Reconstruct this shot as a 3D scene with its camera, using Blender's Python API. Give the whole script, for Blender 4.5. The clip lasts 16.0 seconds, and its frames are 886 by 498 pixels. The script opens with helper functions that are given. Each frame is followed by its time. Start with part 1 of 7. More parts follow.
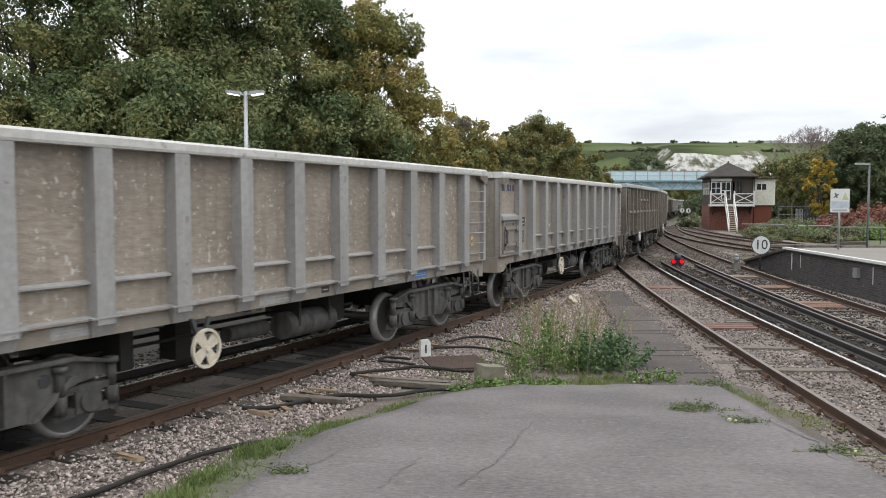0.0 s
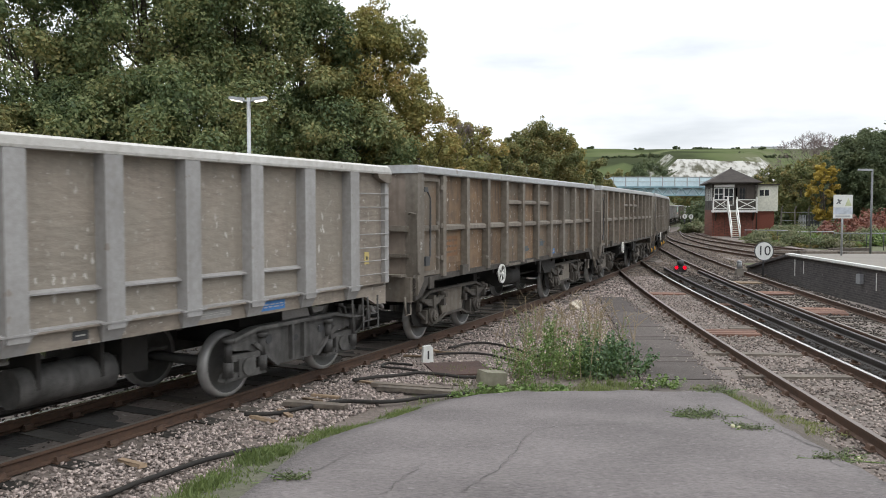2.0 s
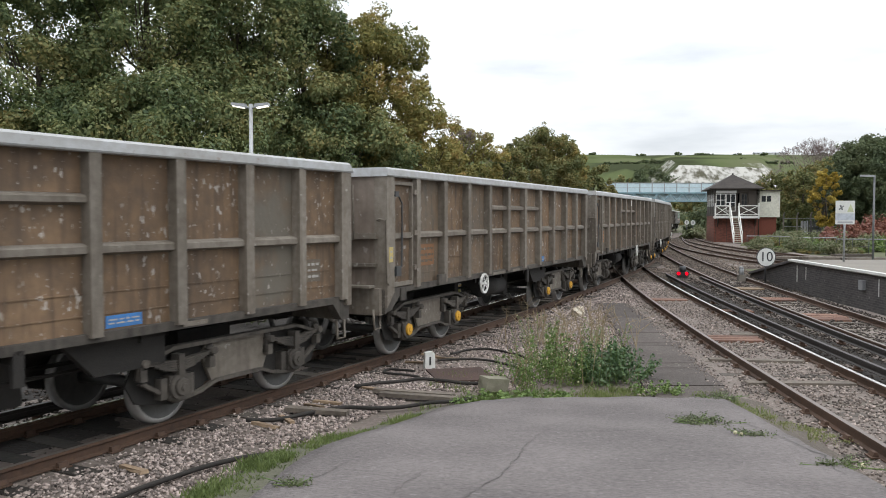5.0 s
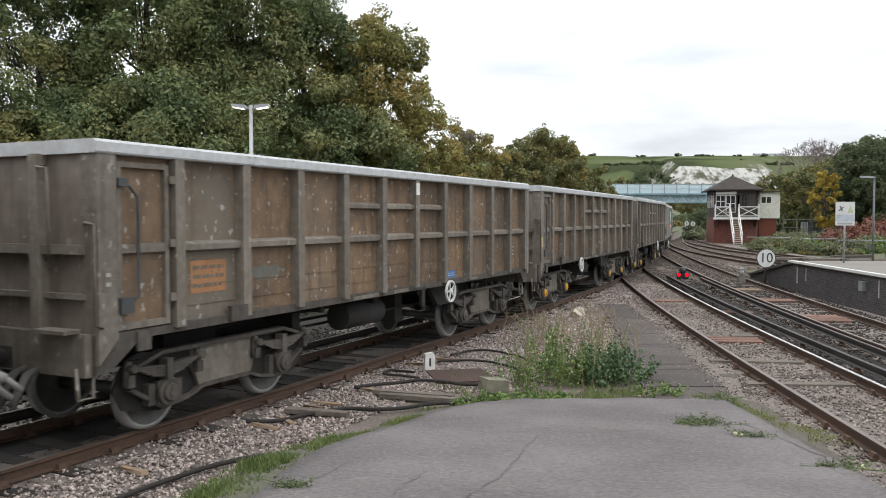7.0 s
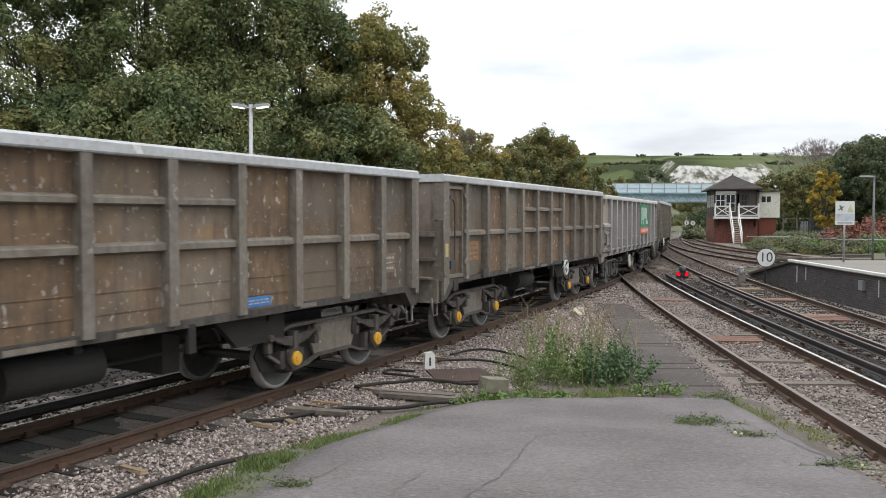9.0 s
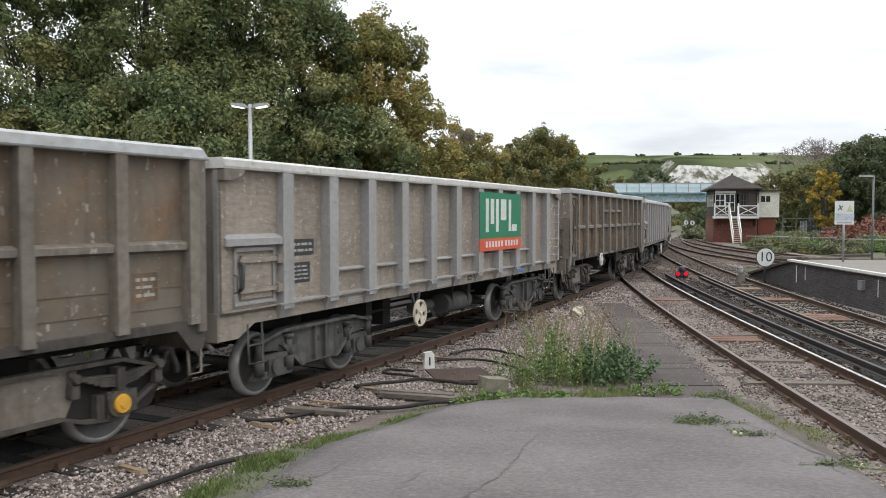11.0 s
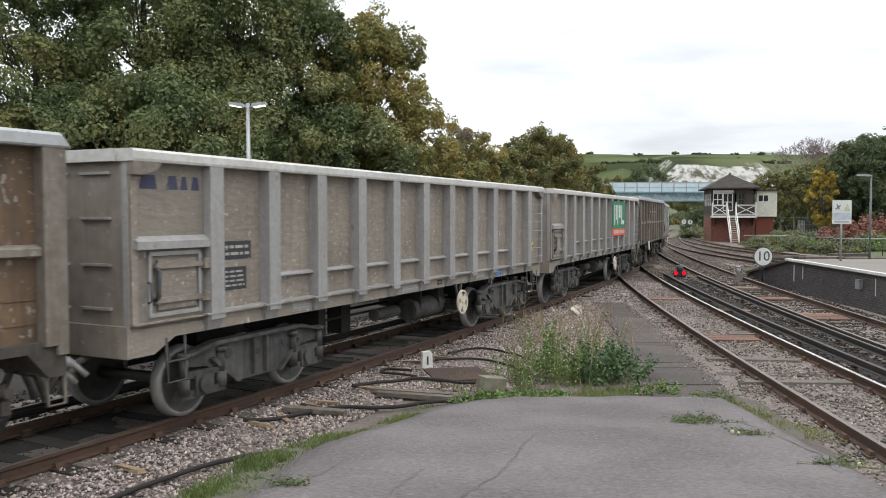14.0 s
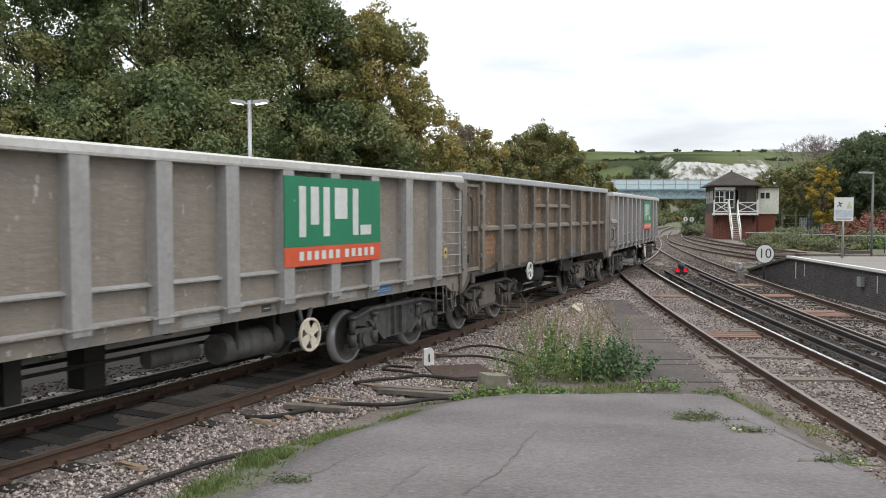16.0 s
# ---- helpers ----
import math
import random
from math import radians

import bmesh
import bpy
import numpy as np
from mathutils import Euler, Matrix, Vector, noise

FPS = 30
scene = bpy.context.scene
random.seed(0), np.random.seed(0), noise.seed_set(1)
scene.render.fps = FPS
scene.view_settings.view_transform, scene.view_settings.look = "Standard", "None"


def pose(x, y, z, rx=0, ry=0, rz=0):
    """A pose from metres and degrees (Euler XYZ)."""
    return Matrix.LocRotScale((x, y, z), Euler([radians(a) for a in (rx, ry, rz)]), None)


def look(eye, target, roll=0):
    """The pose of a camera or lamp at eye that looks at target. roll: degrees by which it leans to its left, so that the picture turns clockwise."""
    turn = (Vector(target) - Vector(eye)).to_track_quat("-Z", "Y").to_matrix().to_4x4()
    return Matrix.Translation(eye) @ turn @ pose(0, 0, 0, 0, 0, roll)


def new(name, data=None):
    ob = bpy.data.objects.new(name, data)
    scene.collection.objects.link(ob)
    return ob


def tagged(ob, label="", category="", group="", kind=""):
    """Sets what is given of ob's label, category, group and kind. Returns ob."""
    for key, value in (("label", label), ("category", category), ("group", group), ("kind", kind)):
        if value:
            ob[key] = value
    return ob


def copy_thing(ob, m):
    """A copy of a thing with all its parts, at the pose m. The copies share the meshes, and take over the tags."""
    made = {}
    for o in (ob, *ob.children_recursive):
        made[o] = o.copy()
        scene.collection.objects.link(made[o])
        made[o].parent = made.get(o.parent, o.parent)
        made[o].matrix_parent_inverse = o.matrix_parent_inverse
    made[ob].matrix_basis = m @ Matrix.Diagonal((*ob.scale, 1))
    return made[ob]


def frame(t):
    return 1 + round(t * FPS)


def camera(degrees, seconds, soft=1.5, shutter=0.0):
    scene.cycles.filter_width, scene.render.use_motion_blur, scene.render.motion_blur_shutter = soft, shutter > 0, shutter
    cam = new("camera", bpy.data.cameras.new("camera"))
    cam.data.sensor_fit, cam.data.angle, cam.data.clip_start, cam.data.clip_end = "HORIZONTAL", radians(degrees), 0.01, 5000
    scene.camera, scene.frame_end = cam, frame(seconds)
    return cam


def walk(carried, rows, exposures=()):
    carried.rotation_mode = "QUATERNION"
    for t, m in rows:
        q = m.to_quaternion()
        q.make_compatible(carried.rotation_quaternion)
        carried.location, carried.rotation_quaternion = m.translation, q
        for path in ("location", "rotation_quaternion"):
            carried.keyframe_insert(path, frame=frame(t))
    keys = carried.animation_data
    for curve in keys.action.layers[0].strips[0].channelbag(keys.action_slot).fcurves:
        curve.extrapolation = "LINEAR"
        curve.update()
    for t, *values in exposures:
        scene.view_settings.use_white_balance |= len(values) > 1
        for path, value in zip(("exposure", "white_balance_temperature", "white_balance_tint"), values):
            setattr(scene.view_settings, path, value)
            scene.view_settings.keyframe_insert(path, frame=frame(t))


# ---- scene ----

# ---- camera ----
EYE = (0.0, 0.0, 2.6)
LENS = 56.8
FOCAL = 784 / math.tan(radians(LENS / 2))
# seconds, small drift of the hand-held picture to the right and down, in 1/1450 of the focal length
DRIFT = [(0.0, -7.6, -23.2), (0.5, -6.1, -21.4), (1.0, -4.8, -18.4), (1.5, -4.0, -15.3), (2.0, -3.1, -12.6),
         (2.5, -2.0, -10.2), (3.0, -1.5, -7.7), (3.5, -1.0, -6.1), (4.0, 0.0, -4.6), (5.2, 0.2, -1.6), (6.5, 0.0, 0.0),
         (7.0, 0.2, 0.0), (8.0, 1.2, 0.0), (8.5, 0.4, -0.2), (9.0, 0.0, -1.2), (10.2, -0.6, -1.8), (11.5, -1.6, -1.6),
         (12.0, -3.0, -1.5), (13.0, -3.2, -1.6), (14.0, -4.4, -3.0), (15.0, -3.0, -5.8), (15.5, -1.8, -6.8), (16.0, -1.8, -7.8)]


def camera_pose(dx, dy):
    yaw, pitch = math.atan(-dx / FOCAL), math.atan((57.0 - dy) / FOCAL)
    ahead = Vector((math.sin(yaw) * math.cos(pitch), math.cos(yaw) * math.cos(pitch), -math.sin(pitch)))
    return look(EYE, Vector(EYE) + 10 * ahead)


cam = camera(LENS, 16.0, soft=0.95, shutter=0.12)
walk(cam, [(t, camera_pose(dx, dy)) for t, dx, dy in DRIFT])

# ---- world and light: a bright overcast sky ----
world = bpy.data.worlds.new("overcast_sky")
world.use_nodes = True
scene.world = world
wn, wl = world.node_tree.nodes, world.node_tree.links
wn.clear()
sky = wn.new("ShaderNodeTexSky")
sky.sky_type, sky.sun_disc = "NISHITA", False
sky.sun_elevation, sky.sun_rotation = radians(64), radians(145)
sky_level = wn.new("ShaderNodeMix")
sky_level.data_type, sky_level.blend_type = "RGBA", "MULTIPLY"
sky_level.inputs[0].default_value = 1.0
sky_level.inputs[7].default_value = (0.10, 0.10, 0.10, 1)
wl.new(sky.outputs[0], sky_level.inputs[6])
sky_at = wn.new("ShaderNodeTexCoord")
stretch = wn.new("ShaderNodeMapping")
stretch.inputs["Scale"].default_value = (1.0, 1.0, 4.5)
wl.new(sky_at.outputs["Generated"], stretch.inputs[0])
cloud = wn.new("ShaderNodeTexNoise")
cloud.inputs["Scale"].default_value, cloud.inputs["Detail"].default_value = 3.2, 6
wl.new(stretch.outputs[0], cloud.inputs["Vector"])
ramp_sky = wn.new("ShaderNodeValToRGB")
ramp_sky.color_ramp.elements[0].position, ramp_sky.color_ramp.elements[0].color = 0.34, (0.76, 0.80, 0.85, 1)
ramp_sky.color_ramp.elements[1].position, ramp_sky.color_ramp.elements[1].color = 0.58, (1.15, 1.18, 1.21, 1)
wl.new(cloud.outputs[0], ramp_sky.inputs[0])
deck = wn.new("ShaderNodeMix")
deck.data_type = "RGBA"
deck.inputs[0].default_value = 0.9
wl.new(sky_level.outputs[2], deck.inputs[6])
wl.new(ramp_sky.outputs[0], deck.inputs[7])
# an overcast deck is brightest overhead
height = wn.new("ShaderNodeSeparateXYZ")
wl.new(sky_at.outputs["Generated"], height.inputs[0])
overhead = wn.new("ShaderNodeMapRange")
for i, v in ((1, 0.05), (2, 1.0), (3, 1.0), (4, 2.3)):
    overhead.inputs[i].default_value = v
wl.new(height.outputs[2], overhead.inputs[0])
back = wn.new("ShaderNodeBackground")
wl.new(overhead.outputs[0], back.inputs[1])
wl.new(deck.outputs[2], back.inputs[0])
wout = wn.new("ShaderNodeOutputWorld")
wl.new(back.outputs[0], wout.inputs[0])

sun = new("sun", bpy.data.lights.new("sun", "SUN"))
sun.data.energy, sun.data.angle, sun.data.color = 0.8, radians(40), (1.0, 0.97, 0.92)
sun.matrix_world = look((10, -4, 30), (0, 10, 0))
scene.view_settings.exposure = 0.0

# ---- materials ----
def material(name, base, dark=None, light=None, rough=0.7, metal=0.0, grain=8.0, patch=0.7, bump=0.25, bump_scale=40.0,
             streak=0.0, spots=0.0, spot_colour=(0.6, 0.58, 0.55), island=0.0, each=0.0, stretch_z=1.0, spot_scale=7.0, flakes=0.0, tone=None):
    """A surface in object space: base colour with a large patchy change, a fine grain, optional downward streaks and worn spots."""
    m = bpy.data.materials.new(name)
    m.use_nodes = True
    nt = m.node_tree
    n, l = nt.nodes, nt.links
    n.clear()
    out, bsdf = n.new("ShaderNodeOutputMaterial"), n.new("ShaderNodeBsdfPrincipled")
    l.new(bsdf.outputs[0], out.inputs[0])
    dark = dark or tuple(c * 0.6 for c in base)
    light = light or tuple(min(1.0, c * 1.35) for c in base)
    at = n.new("ShaderNodeTexCoord")
    where = at.outputs["Object"]
    if each:
        info, shift = n.new("ShaderNodeObjectInfo"), n.new("ShaderNodeVectorMath")
        shift.operation = "ADD"
        mul = n.new("ShaderNodeMath")
        mul.operation = "MULTIPLY"
        mul.inputs[1].default_value = 37.0
        l.new(info.outputs["Random"], mul.inputs[0])
        l.new(where, shift.inputs[0])
        l.new(mul.outputs[0], shift.inputs[1])
        where = shift.outputs[0]
    if stretch_z != 1.0:
        mp = n.new("ShaderNodeMapping")
        mp.inputs["Scale"].default_value = (1, 1, stretch_z)
        l.new(where, mp.inputs[0])
        grained = mp.outputs[0]
    else:
        grained = where

    def noise_tex(scale, detail, source):
        t = n.new("ShaderNodeTexNoise")
        t.inputs["Scale"].default_value, t.inputs["Detail"].default_value = scale, detail
        l.new(source, t.inputs["Vector"])
        return t.outputs[0]

    def mixed(fac, a, b, kind="MIX"):
        x = n.new("ShaderNodeMix")
        x.data_type, x.blend_type = "RGBA", kind
        for value, socket in ((fac, x.inputs[0]), (a, x.inputs[6]), (b, x.inputs[7])):
            if hasattr(value, "is_linked"):
                l.new(value, socket)
            else:
                socket.default_value = value if isinstance(value, float) else (*value, 1)
        return x.outputs[2]

    def steps(value, lo, hi):
        r = n.new("ShaderNodeMapRange")
        r.inputs[1].default_value, r.inputs[2].default_value = lo, hi
        l.new(value, r.inputs[0])
        return r.outputs[0]

    colour = mixed(steps(noise_tex(patch, 4, where), 0.35, 0.65), dark, light)
    colour = mixed(0.55, colour, base)
    g = noise_tex(grain, 6, grained)
    colour = mixed(steps(g, 0.3, 0.7), mixed(0.45, colour, dark), mixed(0.35, colour, light))
    if streak:
        mp = n.new("ShaderNodeMapping")
        mp.inputs["Scale"].default_value = (5, 5, 0.5)
        l.new(where, mp.inputs[0])
        s = steps(noise_tex(1.6, 5, mp.outputs[0]), 0.5, 0.68)
        k = n.new("ShaderNodeMath")
        k.operation = "MULTIPLY"
        k.inputs[1].default_value = streak
        l.new(s, k.inputs[0])
        colour = mixed(k.outputs[0], colour, dark)
    if spots:
        s = steps(noise_tex(spot_scale, 5, where), 0.70 - spots * 0.14, 0.74 - spots * 0.14)
        k = n.new("ShaderNodeMath")
        k.operation = "MULTIPLY"
        k.inputs[1].default_value = 0.6
        l.new(s, k.inputs[0])
        colour = mixed(k.outputs[0], colour, spot_colour)
    if tone:
        info2 = n.new("ShaderNodeObjectInfo")
        scrub_by = n.new("ShaderNodeMath")
        scrub_by.operation = "FRACT"
        big = n.new("ShaderNodeMath")
        big.operation = "MULTIPLY"
        big.inputs[1].default_value = 7.31
        l.new(info2.outputs["Random"], big.inputs[0])
        l.new(big.outputs[0], scrub_by.inputs[0])
        cover = n.new("ShaderNodeMath")
        cover.operation = "MULTIPLY"
        l.new(steps(scrub_by.outputs[0], 0.45, 1.0), cover.inputs[0])
        l.new(steps(noise_tex(1.5, 5, where), 0.30, 0.58), cover.inputs[1])
        colour = mixed(cover.outputs[0], colour, tone)
    if flakes:
        mp = n.new("ShaderNodeMapping")
        mp.inputs["Scale"].default_value = (13, 13, 6.5)
        l.new(where, mp.inputs[0])
        chips = n.new("ShaderNodeMath")
        chips.operation = "MULTIPLY"
        l.new(steps(noise_tex(1.0, 3, mp.outputs[0]), 0.645, 0.68), chips.inputs[0])
        l.new(steps(noise_tex(0.75, 3, where), 0.62 - 0.22 * flakes, 0.72 - 0.22 * flakes), chips.inputs[1])
        fade = n.new("ShaderNodeMath")
        fade.operation = "MULTIPLY"
        fade.inputs[1].default_value = 0.8
        l.new(chips.outputs[0], fade.inputs[0])
        colour = mixed(fade.outputs[0], colour, spot_colour)
    for amount, node, socket in ((island, "ShaderNodeNewGeometry", "Random Per Island"), (each, "ShaderNodeObjectInfo", "Random")):
        if amount:
            r = n.new(node)
            v = n.new("ShaderNodeMapRange")
            v.inputs[3].default_value, v.inputs[4].default_value = 1 - amount, 1 + amount
            l.new(r.outputs[socket], v.inputs[0])
            colour = mixed(1.0, colour, v.outputs[0], "MULTIPLY")
    l.new(colour, bsdf.inputs["Base Color"])
    bsdf.inputs["Metallic"].default_value = metal
    rr = n.new("ShaderNodeMapRange")
    rr.inputs[3].default_value, rr.inputs[4].default_value = max(0.05, rough - 0.12), min(1.0, rough + 0.1)
    l.new(g, rr.inputs[0])
    l.new(rr.outputs[0], bsdf.inputs["Roughness"])
    if bump:
        b = n.new("ShaderNodeBump")
        b.inputs["Strength"].default_value, b.inputs["Distance"].default_value = bump, 0.02
        l.new(noise_tex(bump_scale, 5, grained), b.inputs["Height"])
        l.new(b.outputs[0], bsdf.inputs["Normal"])
    return m


def leaf_material(name, colours, through_light=0.25, gloss=0.55):
    """Leaves: each island takes its own tone out of a few, with some light coming through."""
    m = bpy.data.materials.new(name)
    m.use_nodes = True
    n, l = m.node_tree.nodes, m.node_tree.links
    n.clear()
    out, bsdf, mix, tr = (n.new("ShaderNode" + k) for k in ("OutputMaterial", "BsdfPrincipled", "MixShader", "BsdfTranslucent"))
    geo, at = n.new("ShaderNodeNewGeometry"), n.new("ShaderNodeTexCoord")
    big = n.new("ShaderNodeTexNoise")
    big.inputs["Scale"].default_value, big.inputs["Detail"].default_value = 0.35, 3
    l.new(at.outputs["Object"], big.inputs["Vector"])
    add = n.new("ShaderNodeMath")
    add.operation = "MULTIPLY_ADD"
    add.inputs[1].default_value = 0.5
    l.new(geo.outputs["Random Per Island"], add.inputs[0])
    sub = n.new("ShaderNodeMapRange")
    sub.inputs[1].default_value, sub.inputs[2].default_value, sub.inputs[3].default_value, sub.inputs[4].default_value = 0.32, 0.68, -0.1, 0.6
    l.new(big.outputs[0], sub.inputs[0])
    l.new(sub.outputs[0], add.inputs[2])
    r = n.new("ShaderNodeValToRGB")
    e = r.color_ramp.elements
    while len(e) < len(colours):
        e.new(0.5)
    for i, c in enumerate(colours):
        e[i].position, e[i].color = i / (len(colours) - 1), (*c, 1)
    l.new(add.outputs[0], r.inputs[0])
    l.new(r.outputs[0], bsdf.inputs["Base Color"])
    l.new(r.outputs[0], tr.inputs[0])
    bsdf.inputs["Roughness"].default_value = gloss
    mix.inputs[0].default_value = through_light
    l.new(bsdf.outputs[0], mix.inputs[1])
    l.new(tr.outputs[0], mix.inputs[2])
    l.new(mix.outputs[0], out.inputs[0])
    return m


def glow(name, colour, strength):
    m = bpy.data.materials.new(name)
    m.use_nodes = True
    b = m.node_tree.nodes["Principled BSDF"]
    b.inputs["Base Color"].default_value = (*colour, 1)
    b.inputs["Emission Color"].default_value = (*colour, 1)
    b.inputs["Emission Strength"].default_value = strength
    return m


GREY_PLATE = material("dusty_grey_plate", (0.258, 0.215, 0.172), (0.140, 0.118, 0.096), (0.335, 0.288, 0.238), grain=7, patch=1.1, streak=0.4, spots=0.42, spot_colour=(0.48, 0.455, 0.42), bump=0.9, bump_scale=4.5, each=0.12, stretch_z=2.6, spot_scale=15, flakes=0.55, tone=(0.205, 0.182, 0.150))
GREY_END = material("dusty_beige_end_plate", (0.270, 0.232, 0.192), (0.165, 0.138, 0.112), (0.345, 0.305, 0.262), rough=0.8, grain=5, patch=0.8, streak=0.5, spots=0.2, spot_colour=(0.45, 0.42, 0.38), bump=0.2, bump_scale=5, each=0.08, flakes=0.4)
GREY_STEEL = material("grey_painted_steel", (0.295, 0.287, 0.280), (0.20, 0.188, 0.175), (0.36, 0.355, 0.35), rough=0.6, grain=14, patch=1.1, streak=0.35, spots=0.25, spot_colour=(0.17, 0.13, 0.10), bump=0.12, each=0.05)
GREY_CAP = material("pale_grey_cap", (0.50, 0.49, 0.46), (0.33, 0.31, 0.28), (0.62, 0.61, 0.59), rough=0.6, grain=11, patch=0.8, spots=0.25, spot_colour=(0.25, 0.21, 0.17), bump=0.15, each=0.06)
BROWN_PLATE = material("rusty_brown_plate", (0.158, 0.102, 0.059), (0.053, 0.038, 0.028), (0.245, 0.153, 0.084), rough=0.75, grain=5, patch=0.9, streak=0.6, spots=0.34, spot_colour=(0.40, 0.37, 0.335), bump=0.6, bump_scale=7, each=0.26, spot_scale=17, flakes=1.0, tone=(0.142, 0.128, 0.104))
BROWN_END = material("dusty_brown_end_plate", (0.225, 0.182, 0.148), (0.110, 0.086, 0.068), (0.300, 0.252, 0.212), rough=0.8, grain=5, patch=0.8, streak=0.5, spots=0.25, spot_colour=(0.40, 0.37, 0.335), bump=0.25, bump_scale=5, each=0.2, flakes=0.5)
BROWN_STEEL = material("brown_grey_rib_steel", (0.168, 0.143, 0.112), (0.082, 0.064, 0.047), (0.245, 0.222, 0.190), rough=0.7, grain=10, patch=0.9, streak=0.45, spots=0.2, spot_colour=(0.36, 0.34, 0.31), bump=0.2, each=0.14, flakes=0.4)
BLUE_CAP = material("pale_blue_grey_cap", (0.40, 0.42, 0.44), (0.27, 0.25, 0.22), (0.52, 0.54, 0.56), rough=0.6, grain=9, patch=0.5, spots=0.3, spot_colour=(0.22, 0.17, 0.13), bump=0.12, each=0.12)
# grime, with the deep shade beneath the wagons put into its near-black
UNDER = material("grimy_shaded_underframe", (0.016, 0.0145, 0.013), (0.007, 0.006, 0.0055), (0.032, 0.029, 0.025), rough=0.9, grain=12, bump=0.3)
BOGIE_GREY = material("dusty_grey_bogie", (0.055, 0.052, 0.049), (0.015, 0.0135, 0.0125), (0.135, 0.130, 0.122), rough=0.8, grain=7, streak=0.6, bump=0.35, each=0.16)
BOGIE_BROWN = material("dusty_brown_bogie", (0.070, 0.060, 0.050), (0.022, 0.019, 0.016), (0.125, 0.110, 0.092), rough=0.85, grain=8, streak=0.55, bump=0.3, each=0.2)
WHEEL = material("dusty_wheel_steel", (0.088, 0.085, 0.080), (0.042, 0.040, 0.037), (0.128, 0.125, 0.119), rough=0.6, metal=0.2, grain=9, bump=0.15)
WHEEL_RIM = material("worn_wheel_rim", (0.36, 0.35, 0.335), (0.25, 0.24, 0.22), (0.45, 0.44, 0.43), rough=0.45, metal=0.4, grain=12, bump=0.1)
CREAM = material("dirty_cream_paint", (0.55, 0.50, 0.40), (0.33, 0.25, 0.16), (0.68, 0.64, 0.55), grain=9, bump=0.1)
WHITE = material("dirty_white_paint", (0.66, 0.66, 0.63), (0.45, 0.44, 0.40), (0.78, 0.78, 0.76), rough=0.6, grain=9, bump=0.1)
PALE_TEXT = material("faded_white_lettering", (0.38, 0.37, 0.34), (0.2, 0.19, 0.17), (0.46, 0.45, 0.42), grain=22, bump=0)
BLACK_PLATE = material("black_data_panel", (0.035, 0.035, 0.037), grain=12, spots=0.2, bump=0.05)
ORANGE_PLATE = material("faded_orange_panel", (0.25, 0.115, 0.045), (0.14, 0.070, 0.035), (0.34, 0.165, 0.07), grain=8, spots=0.6, spot_colour=(0.12, 0.085, 0.055), bump=0.1, each=0.3)
BLUE_PLATE = material("blue_label_paint", (0.04, 0.16, 0.42), (0.03, 0.09, 0.22), (0.06, 0.22, 0.5), grain=20, spots=0.2, bump=0.05)
YELLOW_CAP = material("yellow_axle_cap", (0.62, 0.32, 0.02), (0.40, 0.19, 0.02), (0.70, 0.40, 0.04), grain=9, bump=0.1)
YELLOW_LABEL = material("yellow_warning_label", (0.50, 0.38, 0.12), (0.36, 0.28, 0.12), (0.58, 0.46, 0.18), grain=20, bump=0)
GREEN_SIGN = material("green_sign_paint", (0.007, 0.175, 0.080), (0.006, 0.135, 0.064), (0.012, 0.21, 0.10), rough=0.6, grain=9, spots=0.1, spot_colour=(0.3, 0.4, 0.34), bump=0.04)
RED_SIGN = material("red_sign_paint", (0.62, 0.085, 0.030), (0.45, 0.06, 0.02), (0.68, 0.11, 0.04), rough=0.5, grain=9, spots=0.1, bump=0.04)
SIGN_WHITE = material("white_sign_paint", (0.508, 0.517, 0.492), (0.492, 0.500, 0.476), grain=9, bump=0.02)
NAVY = material("navy_logo_paint", (0.034, 0.035, 0.078), (0.028, 0.028, 0.055), (0.060, 0.060, 0.105), grain=14, spots=0.35, spot_colour=(0.22, 0.21, 0.2), bump=0)
RUST_RAIL = material("rust_brown_rail", (0.074, 0.042, 0.027), (0.036, 0.022, 0.016), (0.120, 0.066, 0.040), rough=0.85, grain=14, bump=0.25)
RAIL_TOP = material("worn_rail_head", (0.55, 0.54, 0.52), (0.40, 0.36, 0.32), (0.65, 0.64, 0.63), rough=0.28, metal=0.9, grain=20, bump=0.03)
RAIL_DULL = material("dull_rail_head", (0.15, 0.12, 0.10), (0.09, 0.07, 0.055), (0.2, 0.17, 0.15), rough=0.5, metal=0.4, grain=20, bump=0.1)
DARK_RAIL = material("dark_conductor_rail", (0.035, 0.030, 0.028), (0.018, 0.016, 0.015), (0.06, 0.05, 0.045), rough=0.6, grain=14, bump=0.2)
TIMBER = material("weathered_sleeper_timber", (0.098, 0.080, 0.064), (0.040, 0.033, 0.028), (0.18, 0.152, 0.122), rough=0.9, grain=12, bump=0.5, bump_scale=25, each=0.45)
# oiled sleepers, their colour lowered further for the shade under the train
TIMBER_OILY_SHADED = material("oily_shaded_sleeper_timber", (0.038, 0.032, 0.026), (0.014, 0.012, 0.010), (0.105, 0.090, 0.073), rough=0.95, grain=9, patch=0.8, bump=0.5, bump_scale=25, each=0.65)
TIMBER_PALE = material("split_pale_timber", (0.22, 0.155, 0.10), (0.12, 0.08, 0.052), (0.31, 0.23, 0.15), rough=0.9, grain=12, bump=0.4, each=0.3)
ASPHALT = material("worn_grey_asphalt", (0.123, 0.107, 0.104), (0.046, 0.039, 0.038), (0.216, 0.192, 0.186), rough=0.9, grain=24, patch=0.8, spots=0.45, spot_colour=(0.205, 0.188, 0.184), bump=1.0, bump_scale=36, spot_scale=15)
